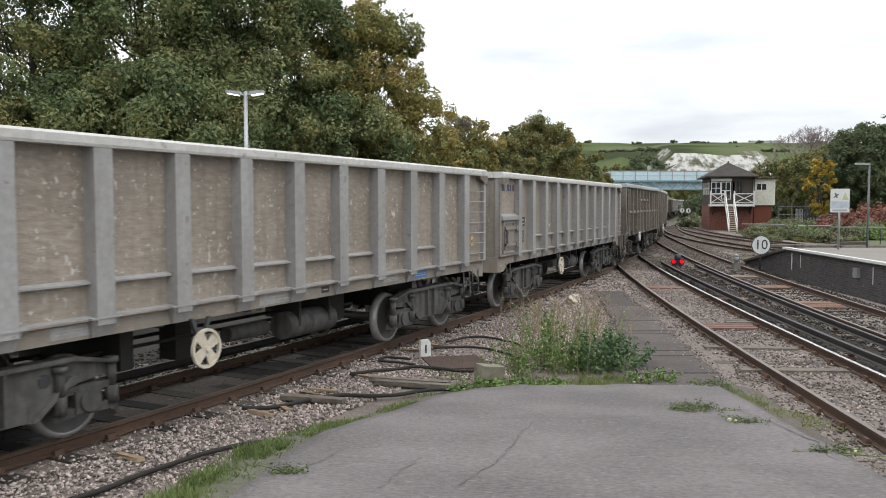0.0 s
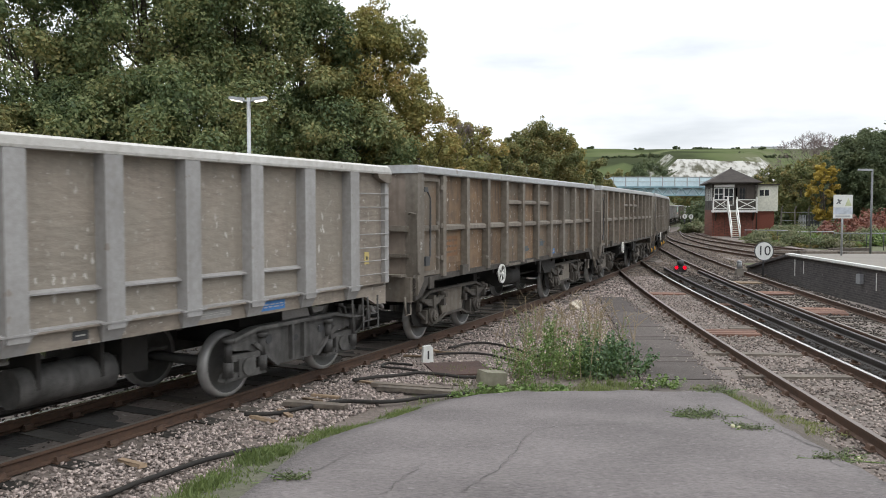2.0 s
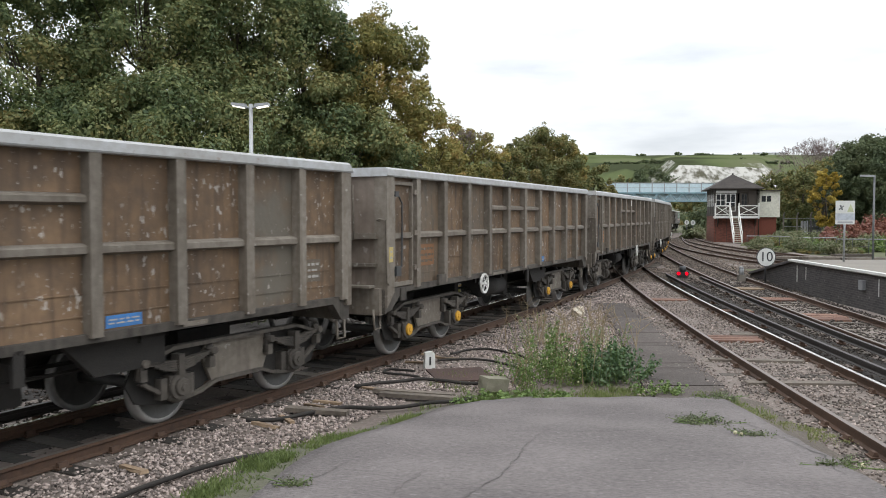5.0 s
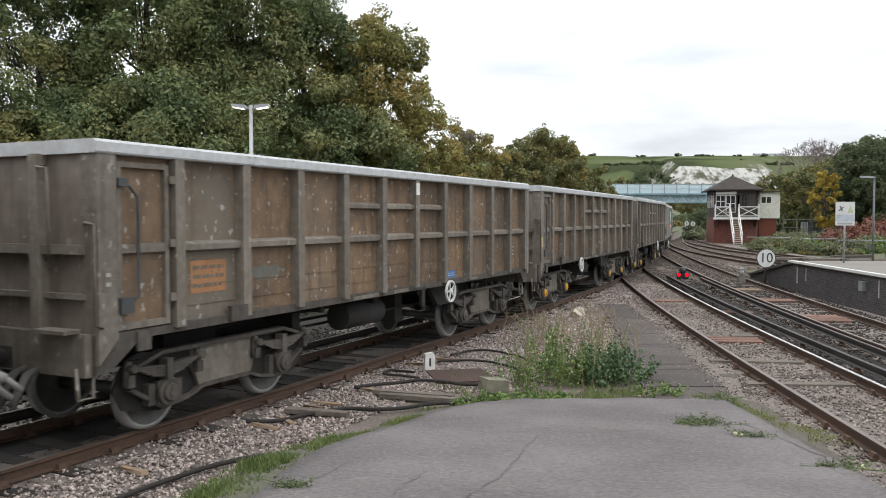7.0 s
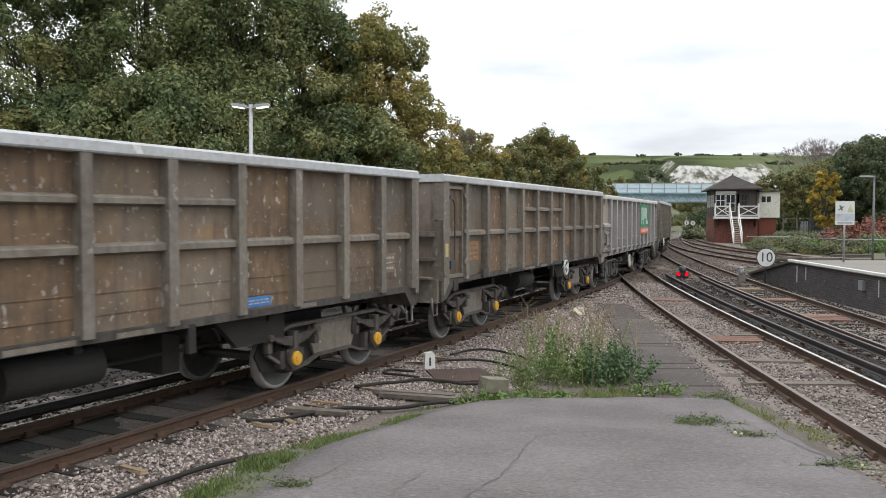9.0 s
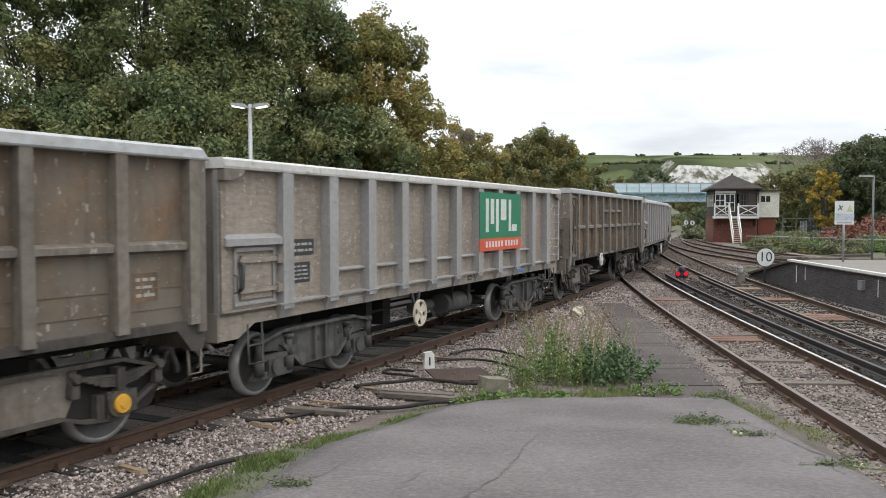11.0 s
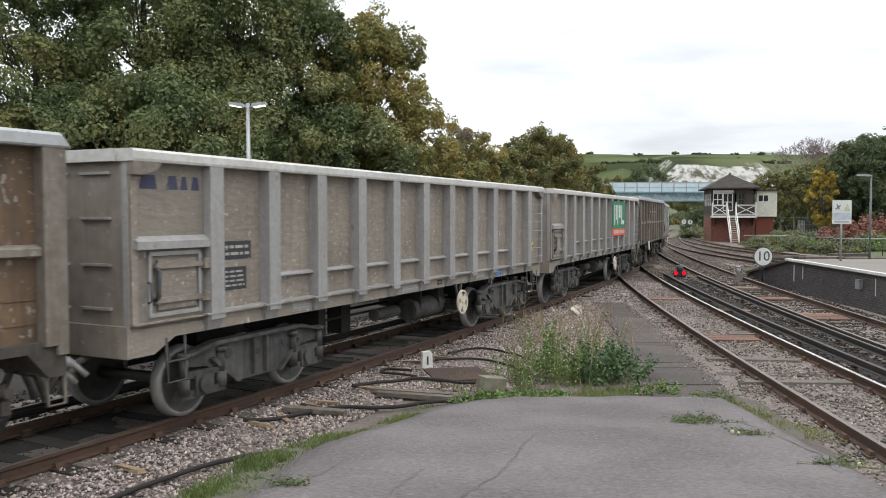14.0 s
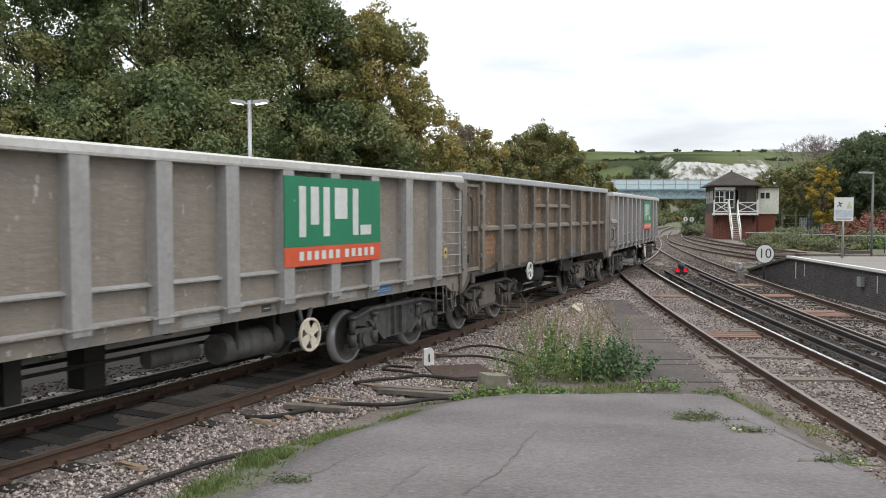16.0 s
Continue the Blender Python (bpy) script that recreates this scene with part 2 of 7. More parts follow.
OLD_ASPHALT = material("old_dirty_asphalt", (0.070, 0.056, 0.049), (0.034, 0.027, 0.023), (0.115, 0.096, 0.086), rough=0.95, grain=12, patch=0.9, bump=0.7, bump_scale=34, spots=0.35, spot_colour=(0.155, 0.137, 0.119), each=0.22)
SHOULDER_DIRT = material("brown_dirt_shoulder", (0.088, 0.070, 0.055), (0.045, 0.036, 0.028), (0.135, 0.112, 0.090), rough=1.0, grain=14, patch=1.4, bump=0.9, bump_scale=30, spots=0.5, spot_colour=(0.21, 0.18, 0.155), spot_scale=16)
WEED_DULL = leaf_material("dull_olive_weed_leaves", ((0.050, 0.062, 0.030), (0.090, 0.108, 0.048), (0.150, 0.148, 0.085)))
BALLAST_BED = material("packed_ballast", (0.144, 0.117, 0.100), (0.066, 0.051, 0.042), (0.234, 0.195, 0.172), rough=0.95, grain=16, patch=0.5, bump=1.0, bump_scale=22, spots=0.45, spot_colour=(0.312, 0.277, 0.254), spot_scale=14)
STONE = material("ballast_stone", (0.285, 0.232, 0.208), (0.135, 0.104, 0.088), (0.450, 0.385, 0.352), rough=0.9, grain=18, bump=0.2, island=0.7)
# oily stones; the shade under the train is part of this dark tone
DARK_STONE = material("oily_shaded_ballast_stone", (0.038, 0.029, 0.023), (0.018, 0.014, 0.011), (0.066, 0.051, 0.040), rough=0.9, grain=18, bump=0.2, island=0.5)
EARTH = material("rough_grassy_earth", (0.075, 0.085, 0.038), (0.045, 0.045, 0.024), (0.12, 0.125, 0.06), rough=1.0, grain=3, patch=0.08, bump=0.6, bump_scale=8)
MOSS = material("mossy_gravel_strip", (0.075, 0.076, 0.044), (0.043, 0.040, 0.029), (0.119, 0.115, 0.081), rough=1.0, grain=12, patch=1.2, bump=0.7, bump_scale=30, spots=0.2, spot_colour=(0.187, 0.170, 0.153))
RED_BRICK = material("red_brown_brick", (0.165, 0.048, 0.030), (0.10, 0.03, 0.02), (0.21, 0.07, 0.045), rough=0.9, grain=9, bump=0.3)
PALE_PAVING = material("pale_platform_paving", (0.184, 0.167, 0.143), (0.143, 0.129, 0.109), (0.224, 0.204, 0.177), rough=0.9, grain=10, bump=0.2)
TAR_ROOF = material("dark_roof_slate", (0.038, 0.031, 0.027), (0.018, 0.015, 0.013), (0.060, 0.050, 0.044), rough=1.0, grain=5, patch=1.5, bump=0.6, bump_scale=6)
DARK_WOOD = material("dark_brown_boarding", (0.045, 0.035, 0.027), grain=9, bump=0.2)
GALV = material("galvanised_steel", (0.33, 0.34, 0.35), (0.25, 0.255, 0.26), rough=0.5, metal=0.5, grain=12, bump=0.08)
DARK_STEEL = material("dark_grey_steel", (0.05, 0.052, 0.055), rough=0.6, grain=12, bump=0.1)
BRIDGE_BLUE = material("pale_blue_bridge_steel", (0.241, 0.380, 0.437), (0.172, 0.276, 0.322), (0.322, 0.471, 0.529), rough=0.6, grain=3, bump=0.05)
BRIDGE_PANEL = material("pale_bridge_infill", (0.525, 0.650, 0.700), (0.425, 0.537, 0.587), (0.625, 0.750, 0.800), rough=0.4, grain=3, bump=0.02)
GLASS = material("dark_window_glass", (0.02, 0.022, 0.024), rough=0.18, grain=2, bump=0)
GLASS.node_tree.nodes["Principled BSDF"].inputs["Specular IOR Level"].default_value = 0.2
LAMP_GREY = material("dull_grey_lamp_post", (0.12, 0.125, 0.13), (0.08, 0.083, 0.088), (0.17, 0.175, 0.18), rough=0.6, grain=12, bump=0.08)
LAMP_LIT = glow("lit_lamp_lens", (1.0, 0.93, 0.80), 2.0)
RED_LIT = glow("lit_red_signal_lens", (1.0, 0.0, 0.012), 2.2)
RUBBER = material("black_rubber_hose", (0.020, 0.0175, 0.015), (0.010, 0.009, 0.008), (0.040, 0.035, 0.030), rough=0.92, grain=20, bump=0.2)
BARK = material("rough_bark", (0.075, 0.062, 0.048), (0.04, 0.033, 0.026), (0.11, 0.095, 0.075), rough=0.95, grain=6, bump=0.8, bump_scale=14)
LEAF_GREEN = leaf_material("maple_leaves", ((0.056, 0.087, 0.040), (0.118, 0.160, 0.066), (0.222, 0.244, 0.102), (0.355, 0.298, 0.120)), 0.38, 0.75)
LEAF_TURN = leaf_material("turning_leaves", ((0.105, 0.128, 0.046), (0.200, 0.200, 0.066), (0.310, 0.262, 0.080), (0.345, 0.225, 0.078)), 0.36, 0.75)
LEAF_OLIVE = leaf_material("olive_leaves", ((0.082, 0.102, 0.038), (0.135, 0.148, 0.053), (0.195, 0.178, 0.062), (0.265, 0.175, 0.060)), 0.32, 0.75)
LEAF_YELLOW = leaf_material("yellow_leaves", ((0.22, 0.175, 0.035), (0.38, 0.275, 0.042), (0.50, 0.365, 0.050)))
LEAF_RED = leaf_material("russet_leaves", ((0.125, 0.050, 0.038), (0.210, 0.078, 0.052), (0.190, 0.115, 0.062)))
LEAF_DARK = leaf_material("dark_leaves", ((0.062, 0.090, 0.046), (0.102, 0.130, 0.062), (0.155, 0.168, 0.080)), 0.38, 0.75)
LEAF_SCRUB = leaf_material("scrub_leaves", ((0.078, 0.100, 0.044), (0.128, 0.152, 0.066), (0.190, 0.188, 0.098), (0.265, 0.235, 0.165)))
WEED_DARK = leaf_material("dark_weed_leaves", ((0.045, 0.092, 0.040), (0.075, 0.135, 0.052), (0.125, 0.185, 0.080)))
WEED = leaf_material("weed_leaves", ((0.078, 0.140, 0.036), (0.135, 0.205, 0.050), (0.205, 0.255, 0.080)))
GRASS = leaf_material("grass_blades", ((0.080, 0.112, 0.034), (0.138, 0.180, 0.052), (0.225, 0.230, 0.095)))
FLOWER = material("pale_weed_flower", (0.50, 0.47, 0.30), grain=9, bump=0)
DRY = material("dry_weed_stem", (0.26, 0.20, 0.12), grain=9, bump=0)
TWIG = material("bare_twig", (0.16, 0.12, 0.115), grain=6, bump=0)
# oil plus painted shade: nearly black so the ground below the wagons stays dark
OILY_SHADED_BED = material("oily_shaded_track_bed", (0.018, 0.014, 0.011), (0.008, 0.0065, 0.006), (0.036, 0.029, 0.023), rough=1.0, grain=14, patch=0.6, bump=1.0, bump_scale=24)


def brick_material(name, base, joint, across="y"):
    """Courses of sooty bricks, laid along the wall, at 225 by 75 mm."""
    m = material(name, base, grain=7, bump=0.3, spots=0.25, spot_colour=(0.16, 0.155, 0.15))
    n, l = m.node_tree.nodes, m.node_tree.links
    b = next(k for k in n if k.type == "BSDF_PRINCIPLED")
    old = b.inputs["Base Color"].links[0].from_socket
    at, sep, join, br, mx = (n.new("ShaderNode" + k) for k in ("TexCoord", "SeparateXYZ", "CombineXYZ", "TexBrick", "Mix"))
    l.new(at.outputs["Object"], sep.inputs[0])
    l.new(sep.outputs[across.upper()], join.inputs[0])
    l.new(sep.outputs["Z"], join.inputs[1])
    l.new(join.outputs[0], br.inputs["Vector"])
    br.inputs["Scale"].default_value, br.inputs["Brick Width"].default_value, br.inputs["Row Height"].default_value, br.inputs["Mortar Size"].default_value = 1.0, 0.225, 0.075, 0.008
    br.inputs["Color1"].default_value, br.inputs["Color2"].default_value, br.inputs["Mortar"].default_value = (1.35, 1.3, 1.3, 1), (0.6, 0.6, 0.62, 1), (*joint, 1)
    mx.data_type, mx.blend_type = "RGBA", "MULTIPLY"
    mx.inputs[0].default_value = 1.0
    l.new(old, mx.inputs[6])
    l.new(br.outputs["Color"], mx.inputs[7])
    l.new(mx.outputs[2], b.inputs["Base Color"])
    return m


SOOT_WALL = brick_material("sooty_brick_wall", (0.058, 0.054, 0.054), (1.9, 1.85, 1.8))
BOX_BRICK = brick_material("signal_box_brick", (0.185, 0.060, 0.038), (0.8, 0.9, 0.9), "x")
TIMBER_RED = material("reddish_worn_timber", (0.17, 0.085, 0.058), (0.09, 0.05, 0.036), (0.24, 0.13, 0.09), rough=0.9, grain=9, bump=0.4, each=0.3)


# ---- mesh helpers ----
def box(bm, x0, x1, y0, y1, z0, z1):
    v = [bm.verts.new((x, y, z)) for x in (x0, x1) for y in (y0, y1) for z in (z0, z1)]
    for a, b, c, d in ((0, 1, 3, 2), (4, 6, 7, 5), (0, 4, 5, 1), (2, 3, 7, 6), (0, 2, 6, 4), (1, 5, 7, 3)):
        bm.faces.new((v[a], v[b], v[c], v[d]))
    return v


def prism(bm, outline, place_a, place_b):
    """A solid between two copies of a flat outline; place_a and place_b turn its (u, v) into points."""
    a, b = [bm.verts.new(place_a(*p)) for p in outline], [bm.verts.new(place_b(*p)) for p in outline]
    bm.faces.new(a)
    bm.faces.new(b[::-1])
    for i in range(len(a)):
        j = (i + 1) % len(a)
        bm.faces.new((a[j], a[i], b[i], b[j]))


def prism_xz(bm, outline, y0, y1):
    prism(bm, outline, lambda u, v: (u, y0, v), lambda u, v: (u, y1, v))


def prism_yz(bm, outline, x0, x1):
    prism(bm, outline, lambda u, v: (x0, u, v), lambda u, v: (x1, u, v))


def rod(bm, p, q, r, n=10, r2=None):
    p, q = Vector(p), Vector(q)
    turn = (q - p).to_track_quat("Z", "Y")
    ends = []
    for c, rad in ((p, r), (q, r if r2 is None else r2)):
        ends.append([bm.verts.new(c + turn @ Vector((rad * math.cos(2 * math.pi * i / n), rad * math.sin(2 * math.pi * i / n), 0))) for i in range(n)])
    bm.faces.new(ends[0][::-1])
    bm.faces.new(ends[1])
    for i in range(n):
        f = bm.faces.new((ends[0][i], ends[0][(i + 1) % n], ends[1][(i + 1) % n], ends[1][i]))
        f.smooth = n > 6


def tube(bm, pts, r, n=8):
    """A bent pipe through the points."""
    pts = [Vector(p) for p in pts]
    rings = []
    for i, p in enumerate(pts):
        d = (pts[min(i + 1, len(pts) - 1)] - pts[max(i - 1, 0)]).normalized()
        turn = d.to_track_quat("Z", "Y")
        rings.append([bm.verts.new(p + turn @ Vector((r * math.cos(2 * math.pi * k / n), r * math.sin(2 * math.pi * k / n), 0))) for k in range(n)])
    for i in range(len(rings) - 1):
        a, b = rings[i], rings[i + 1]
        best = min(range(n), key=lambda s: (a[0].co - b[s].co).length)
        rings[i + 1] = b = b[best:] + b[:best]
        for k in range(n):
            bm.faces.new((a[k], a[(k + 1) % n], b[(k + 1) % n], b[k])).smooth = True
    bm.faces.new(rings[0][::-1])
    bm.faces.new(rings[-1])


def lathe_y(bm, profile, n=28, cx=0.0, cz=0.0):
    """Turns a closed profile of (y, radius) round the y axis."""
    rings = [[bm.verts.new((cx + r * math.cos(2 * math.pi * i / n), y, cz + r * math.sin(2 * math.pi * i / n))) for i in range(n)] for y, r in profile]
    for a, b in zip(rings, rings[1:] + rings[:1]):
        for i in range(n):
            bm.faces.new((a[i], a[(i + 1) % n], b[(i + 1) % n], b[i]))


def mesh_of(name, bm, mat, bevel=0.0):
    if bevel:
        bmesh.ops.bevel(bm, geom=[e for e in bm.edges if e.calc_face_angle(0) > 0.5], offset=bevel, segments=1, affect="EDGES", clamp_overlap=True)
    bmesh.ops.recalc_face_normals(bm, faces=bm.faces)
    me = bpy.data.meshes.new(name)
    bm.to_mesh(me)
    bm.free()
    for one in mat if isinstance(mat, (list, tuple)) else (mat,):
        me.materials.append(one)
    return me


def part(name, bm, mat, parent, label="", bevel=0.0):
    ob = new(name, mesh_of(name, bm, mat, bevel))
    ob.parent = parent
    if label:
        ob["label"] = label
    return ob


def parts(name, bm, mat, parent, label="", bevel=0.0):
    """Links each loose piece of a bmesh as a part of its own."""
    todo = set(bm.verts)
    while todo:
        seed = todo.pop()
        piece, stack = [seed], [seed]
        while stack:
            for e in stack.pop().link_edges:
                for v in e.verts:
                    if v in todo:
                        todo.discard(v)
                        piece.append(v)
                        stack.append(v)
        one = bmesh.new()
        copy = {v: one.verts.new(v.co) for v in piece}
        for f in {f for v in piece for f in v.link_faces}:
            made = one.faces.new([copy[v] for v in f.verts])
            made.smooth, made.material_index = f.smooth, f.material_index
        part(name, one, mat, parent, label, bevel)
    bm.free()


def alone(name, bm, mat, label, category, group="", kind="", bevel=0.0):
    return tagged(new(name, mesh_of(name, bm, mat, bevel)), label, category, group, kind)


def thing(name, m, label, category, group="", kind=""):
    ob = new(name)
    ob.matrix_basis = m
    return tagged(ob, label, category, group, kind)


def from_arrays(name, verts, faces, mat):
    me = bpy.data.meshes.new(name)
    verts, faces = np.asarray(verts, np.float32), np.asarray(faces, np.int32)
    k = faces.shape[1]
    me.vertices.add(len(verts))
    me.vertices.foreach_set("co", verts.ravel())
    me.loops.add(faces.size)
    me.loops.foreach_set("vertex_index", faces.ravel())
    me.polygons.add(len(faces))
    me.polygons.foreach_set("loop_start", np.arange(0, faces.size, k, dtype=np.int32))
    me.polygons.foreach_set("loop_total", np.full(len(faces), k, np.int32))
    me.update(calc_edges=True)
    me.materials.append(mat)
    return me


# ---- the lines of the tracks ----
class Line:
    """A smooth ground line: headings (degrees right of north) by distance, from a start point."""

    def __init__(self, x0, y0, knots, heads, lo=-200.0, hi=260.0, step=0.5):
        self.s = np.arange(lo, hi, step)
        h = np.radians(np.interp(self.s, knots, heads))
        mid = (h[1:] + h[:-1]) / 2
        x, y = np.r_[0, np.cumsum(np.sin(mid) * step)], np.r_[0, np.cumsum(np.cos(mid) * step)]
        self.x, self.y, self.h = x - np.interp(0, self.s, x) + x0, y - np.interp(0, self.s, y) + y0, h

    def at(self, s, off=0.0):
        x, y, h = (np.interp(s, self.s, a) for a in (self.x, self.y, self.h))
        return x + off * np.cos(h), y - off * np.sin(h)

    def head(self, s):
        return float(np.interp(s, self.s, self.h))

    def s_at_y(self, y):
        return float(np.interp(y, self.y, self.s))


def curve_line(points):
    """A Line through a few ground points (x rising with y), by a smooth cubic."""
    p = np.array(points, float)
    c = np.polyfit(p[:, 1], p[:, 0], min(3, len(p) - 1))
    ys = np.arange(p[0, 1], p[-1, 1], 0.5)
    xs = np.polyval(c, ys)
    line = Line(0, 0, [0, 1], [0, 0], 0, 2)
    d = np.hypot(np.diff(xs), np.diff(ys))
    line.s, line.x, line.y = np.r_[0, np.cumsum(d)], xs, ys
    line.h = np.arctan2(np.gradient(xs), np.gradient(ys))
    return line


MAIN = Line(-10.12, 0.0, [-60, 0, 12, 24, 40, 60, 85, 120, 210], [31.4, 31.4, 26.9, 24.5, 21.6, 16.6, 13.7, 17.1, 23.1])
LOOP = curve_line([(4.45, -30), (4.9, -10), (5.15, 2), (5.75, 9.5), (6.1, 13), (6.45, 17), (6.85, 21.3), (7.7, 29.4), (8.6, 37), (10.0, 44.5)])
THIRD = curve_line([(7.6, -30), (8.1, -5), (8.9, 8), (9.45, 16.6), (9.85, 20), (10.5, 24.5), (11.35, 30), (12.5, 36.5), (13.9, 45), (15.6, 55), (17.2, 64), (19.0, 72)])
SIDE_A = curve_line([(19.5, 40.0), (18.2, 47), (18.1, 52), (18.9, 57), (20.0, 63.0), (22.0, 74), (27.5, 98), (34.5, 120)])
SIDE_B = curve_line([(24.0, 46), (22.6, 54), (22.6, 62), (23.8, 70.0), (27.0, 86), (33.2, 114), (39, 132)])

RAIL_OUT = [(-0.035, 0.0), (0.035, 0.0), (0.036, -0.035), (0.012, -0.05), (0.012, -0.125), (0.07, -0.14), (0.07, -0.152), (-0.07, -0.152), (-0.07, -0.14), (-0.012, -0.125), (-0.012, -0.05), (-0.036, -0.035)]


def swept(bm, line, off, s0, s1, outline, step, lift=0.0, top=None):
    """Sweeps an outline along a line. Faces of the first edge take material 1 when top is set."""
    rings = []
    for s in np.append(np.arange(s0, s1, step), s1):
        x, y = line.at(s, off)
        h = line.head(s)
        rings.append([bm.verts.new((x + u * math.cos(h), y - u * math.sin(h), v + lift)) for u, v in outline])
    k = len(outline)
    for a, b in zip(rings, rings[1:]):
        for i in range(k):
            f = bm.faces.new((a[i], a[(i + 1) % k], b[(i + 1) % k], b[i]))
            if top is not None and i == 0:
                f.material_index = 1
    bm.faces.new(rings[0][::-1])
    bm.faces.new(rings[-1])


def slab(bm, x0, x1, y0, y1, z0, z1, wob=0.0):
    v = box(bm, x0, x1, y0, y1, z0, z1)
    for q in v:
        q.co += Vector((random.uniform(-wob, wob), random.uniform(-wob, wob), random.uniform(-wob, wob) * 0.3))


def sleeper_mesh(mat):
    bm = bmesh.new()
    slab(bm, -1.3, 1.3, -0.125, 0.125, -0.29, -0.152)
    return mesh_of("sleeper", bm, mat, 0.012)


def chair_mesh():
    bm = bmesh.new()
    box(bm, -0.16, 0.16, -0.09, 0.09, -0.152, -0.138)
    for x in (-0.1, 0.1):
        prism_xz(bm, [(x - 0.035, -0.138), (x + 0.035, -0.138), (x + 0.02, -0.085), (x - 0.02, -0.085)], -0.06, 0.06)
    return mesh_of("rail_chair", bm, RUST_RAIL)


SLEEPER, OILY_SHADED_SLEEPER, CHAIR = sleeper_mesh(TIMBER), sleeper_mesh(TIMBER_OILY_SHADED), chair_mesh()


def track(name, line, s0, s1, label, heads, near=(0, 0), chairs=(0, 0), sunk=0.0, timber=None):
    root = thing(name, Matrix(), label, "railway track", kind="structure")
    for off, head in zip((0.752, -0.752), heads):
        bm = bmesh.new()
        swept(bm, line, off, s0, s1, RAIL_OUT, 1.0, top=1)
        rail = part("rail", bm, (RUST_RAIL, head), root)
        for p in rail.data.polygons:
            p.use_smooth = False
    for i, s in enumerate(np.arange(near[0], near[1], 0.7)):
        x, y = line.at(s)
        o = new("sleeper", timber or SLEEPER)
        o.parent = root
        o.matrix_basis = pose(float(x) + random.uniform(-0.05, 0.05), float(y), random.uniform(-0.012, 0.004) - sunk, 0, random.uniform(-0.4, 0.4), -math.degrees(line.head(s)) + random.uniform(-1.5, 1.5))
        if chairs[0] < s < chairs[1]:
            for off in (0.752, -0.752):
                c = new("rail_chair", CHAIR)
                c.parent = root
                cx, cy = line.at(s, off)
                c.matrix_basis = pose(float(cx), float(cy), 0, 0, 0, -math.degrees(line.head(s)))
    return root


def conductor(name, line, off, s0, s1, label):
    root = thing(name, Matrix(), label, "conductor rail", kind="structure")
    bm = bmesh.new()
    swept(bm, line, off, s0, s1, [(-0.036, 0.08), (0.036, 0.08), (0.036, 0.03), (0.014, 0.02), (0.014, -0.03), (0.05, -0.05), (0.05, -0.06), (-0.05, -0.06), (-0.05, -0.05), (-0.014, -0.03), (-0.014, 0.02), (-0.036, 0.03)], 1.0)
    part("rail", bm, DARK_RAIL, root)
    bm = bmesh.new()
    rod(bm, (0, 0, -0.16), (0, 0, -0.12), 0.09, 10)
    rod(bm, (0, 0, -0.12), (0, 0, -0.06), 0.055, 10)
    pot = mesh_of("insulator", bm, RUST_RAIL)
    for s in np.arange(s0 + 1, s1, 2.8):
        o = new("insulator", pot)
        o.parent = root
        x, y = line.at(s, off)
        o.matrix_basis = pose(float(x), float(y), 0)
    return root


main_track = track("track_main", MAIN, -30, 245, "curved running line with rust-brown rails on timber sleepers", (RAIL_DULL, RAIL_TOP), (-2, 62), (0, 34), timber=OILY_SHADED_SLEEPER)
loop_track = track("track_loop", LOOP, 18, LOOP.s_at_y(44), "second line with worn rails on old timber sleepers in ballast", (RAIL_TOP, RAIL_DULL), (LOOP.s_at_y(5), LOOP.s_at_y(43)), (LOOP.s_at_y(6), LOOP.s_at_y(24)), 0.018)
third_track = track("track_third", THIRD, 30, THIRD.s_at_y(71), "third line beside the far platform with rusty rails", (RAIL_DULL, RAIL_DULL), (THIRD.s_at_y(12), THIRD.s_at_y(56)))
side_a = track("track_siding_a", SIDE_A, 0.5, SIDE_A.s_at_y(118), "siding curving past the signal box with brown rails", (RAIL_DULL, RAIL_DULL), (1, 60))
side_b = track("track_siding_b", SIDE_B, 0.5, SIDE_B.s_at_y(130), "outer siding curving past the signal box with brown rails", (RAIL_DULL, RAIL_DULL), (1, 60))
conductor("conductor_rail_main", MAIN, -1.20, -20, 34, "dark conductor rail beyond the running line on white insulators")
conductor("conductor_rail_loop", LOOP, 1.20, 24, LOOP.s_at_y(36), "black conductor rail beside the second line on white insulators")
conductor("conductor_rail_third", THIRD, -1.20, THIRD.s_at_y(8), THIRD.s_at_y(34), "black conductor rail beside the third line on white insulators")

# ---- ground ----
def make_ground():
    xs = np.r_[-1500, -700, -300, np.arange(-120, 161, 8), 300, 700, 1500].astype(float)
    ys = np.r_[-300, -120, np.arange(-60, 341, 8), 390].astype(float)
    verts = []
    for y in ys:
        for x in xs:
            n = noise.noise(Vector((x / 30, y / 30, 0)))
            rise = max(0.0, (y - 240) / 150) ** 2 * 6 + max(0.0, (x - 34) / 40) * 1.2 * (y > 30) + max(0.0, (-x - 14) / 30) * 0.8
            verts.append((x, y, -0.34 + min(rise, 7.0) + 0.10 * n * (abs(x) > 12)))
    w = len(xs)
    faces = [(j * w + i, j * w + i + 1, (j + 1) * w + i + 1, (j + 1) * w + i) for j in range(len(ys) - 1) for i in range(w - 1)]
    tagged(new("ground", from_arrays("ground", verts, faces, EARTH)), "rough grassy earth stretching off to the hills", "ground", kind="structure")


make_ground()


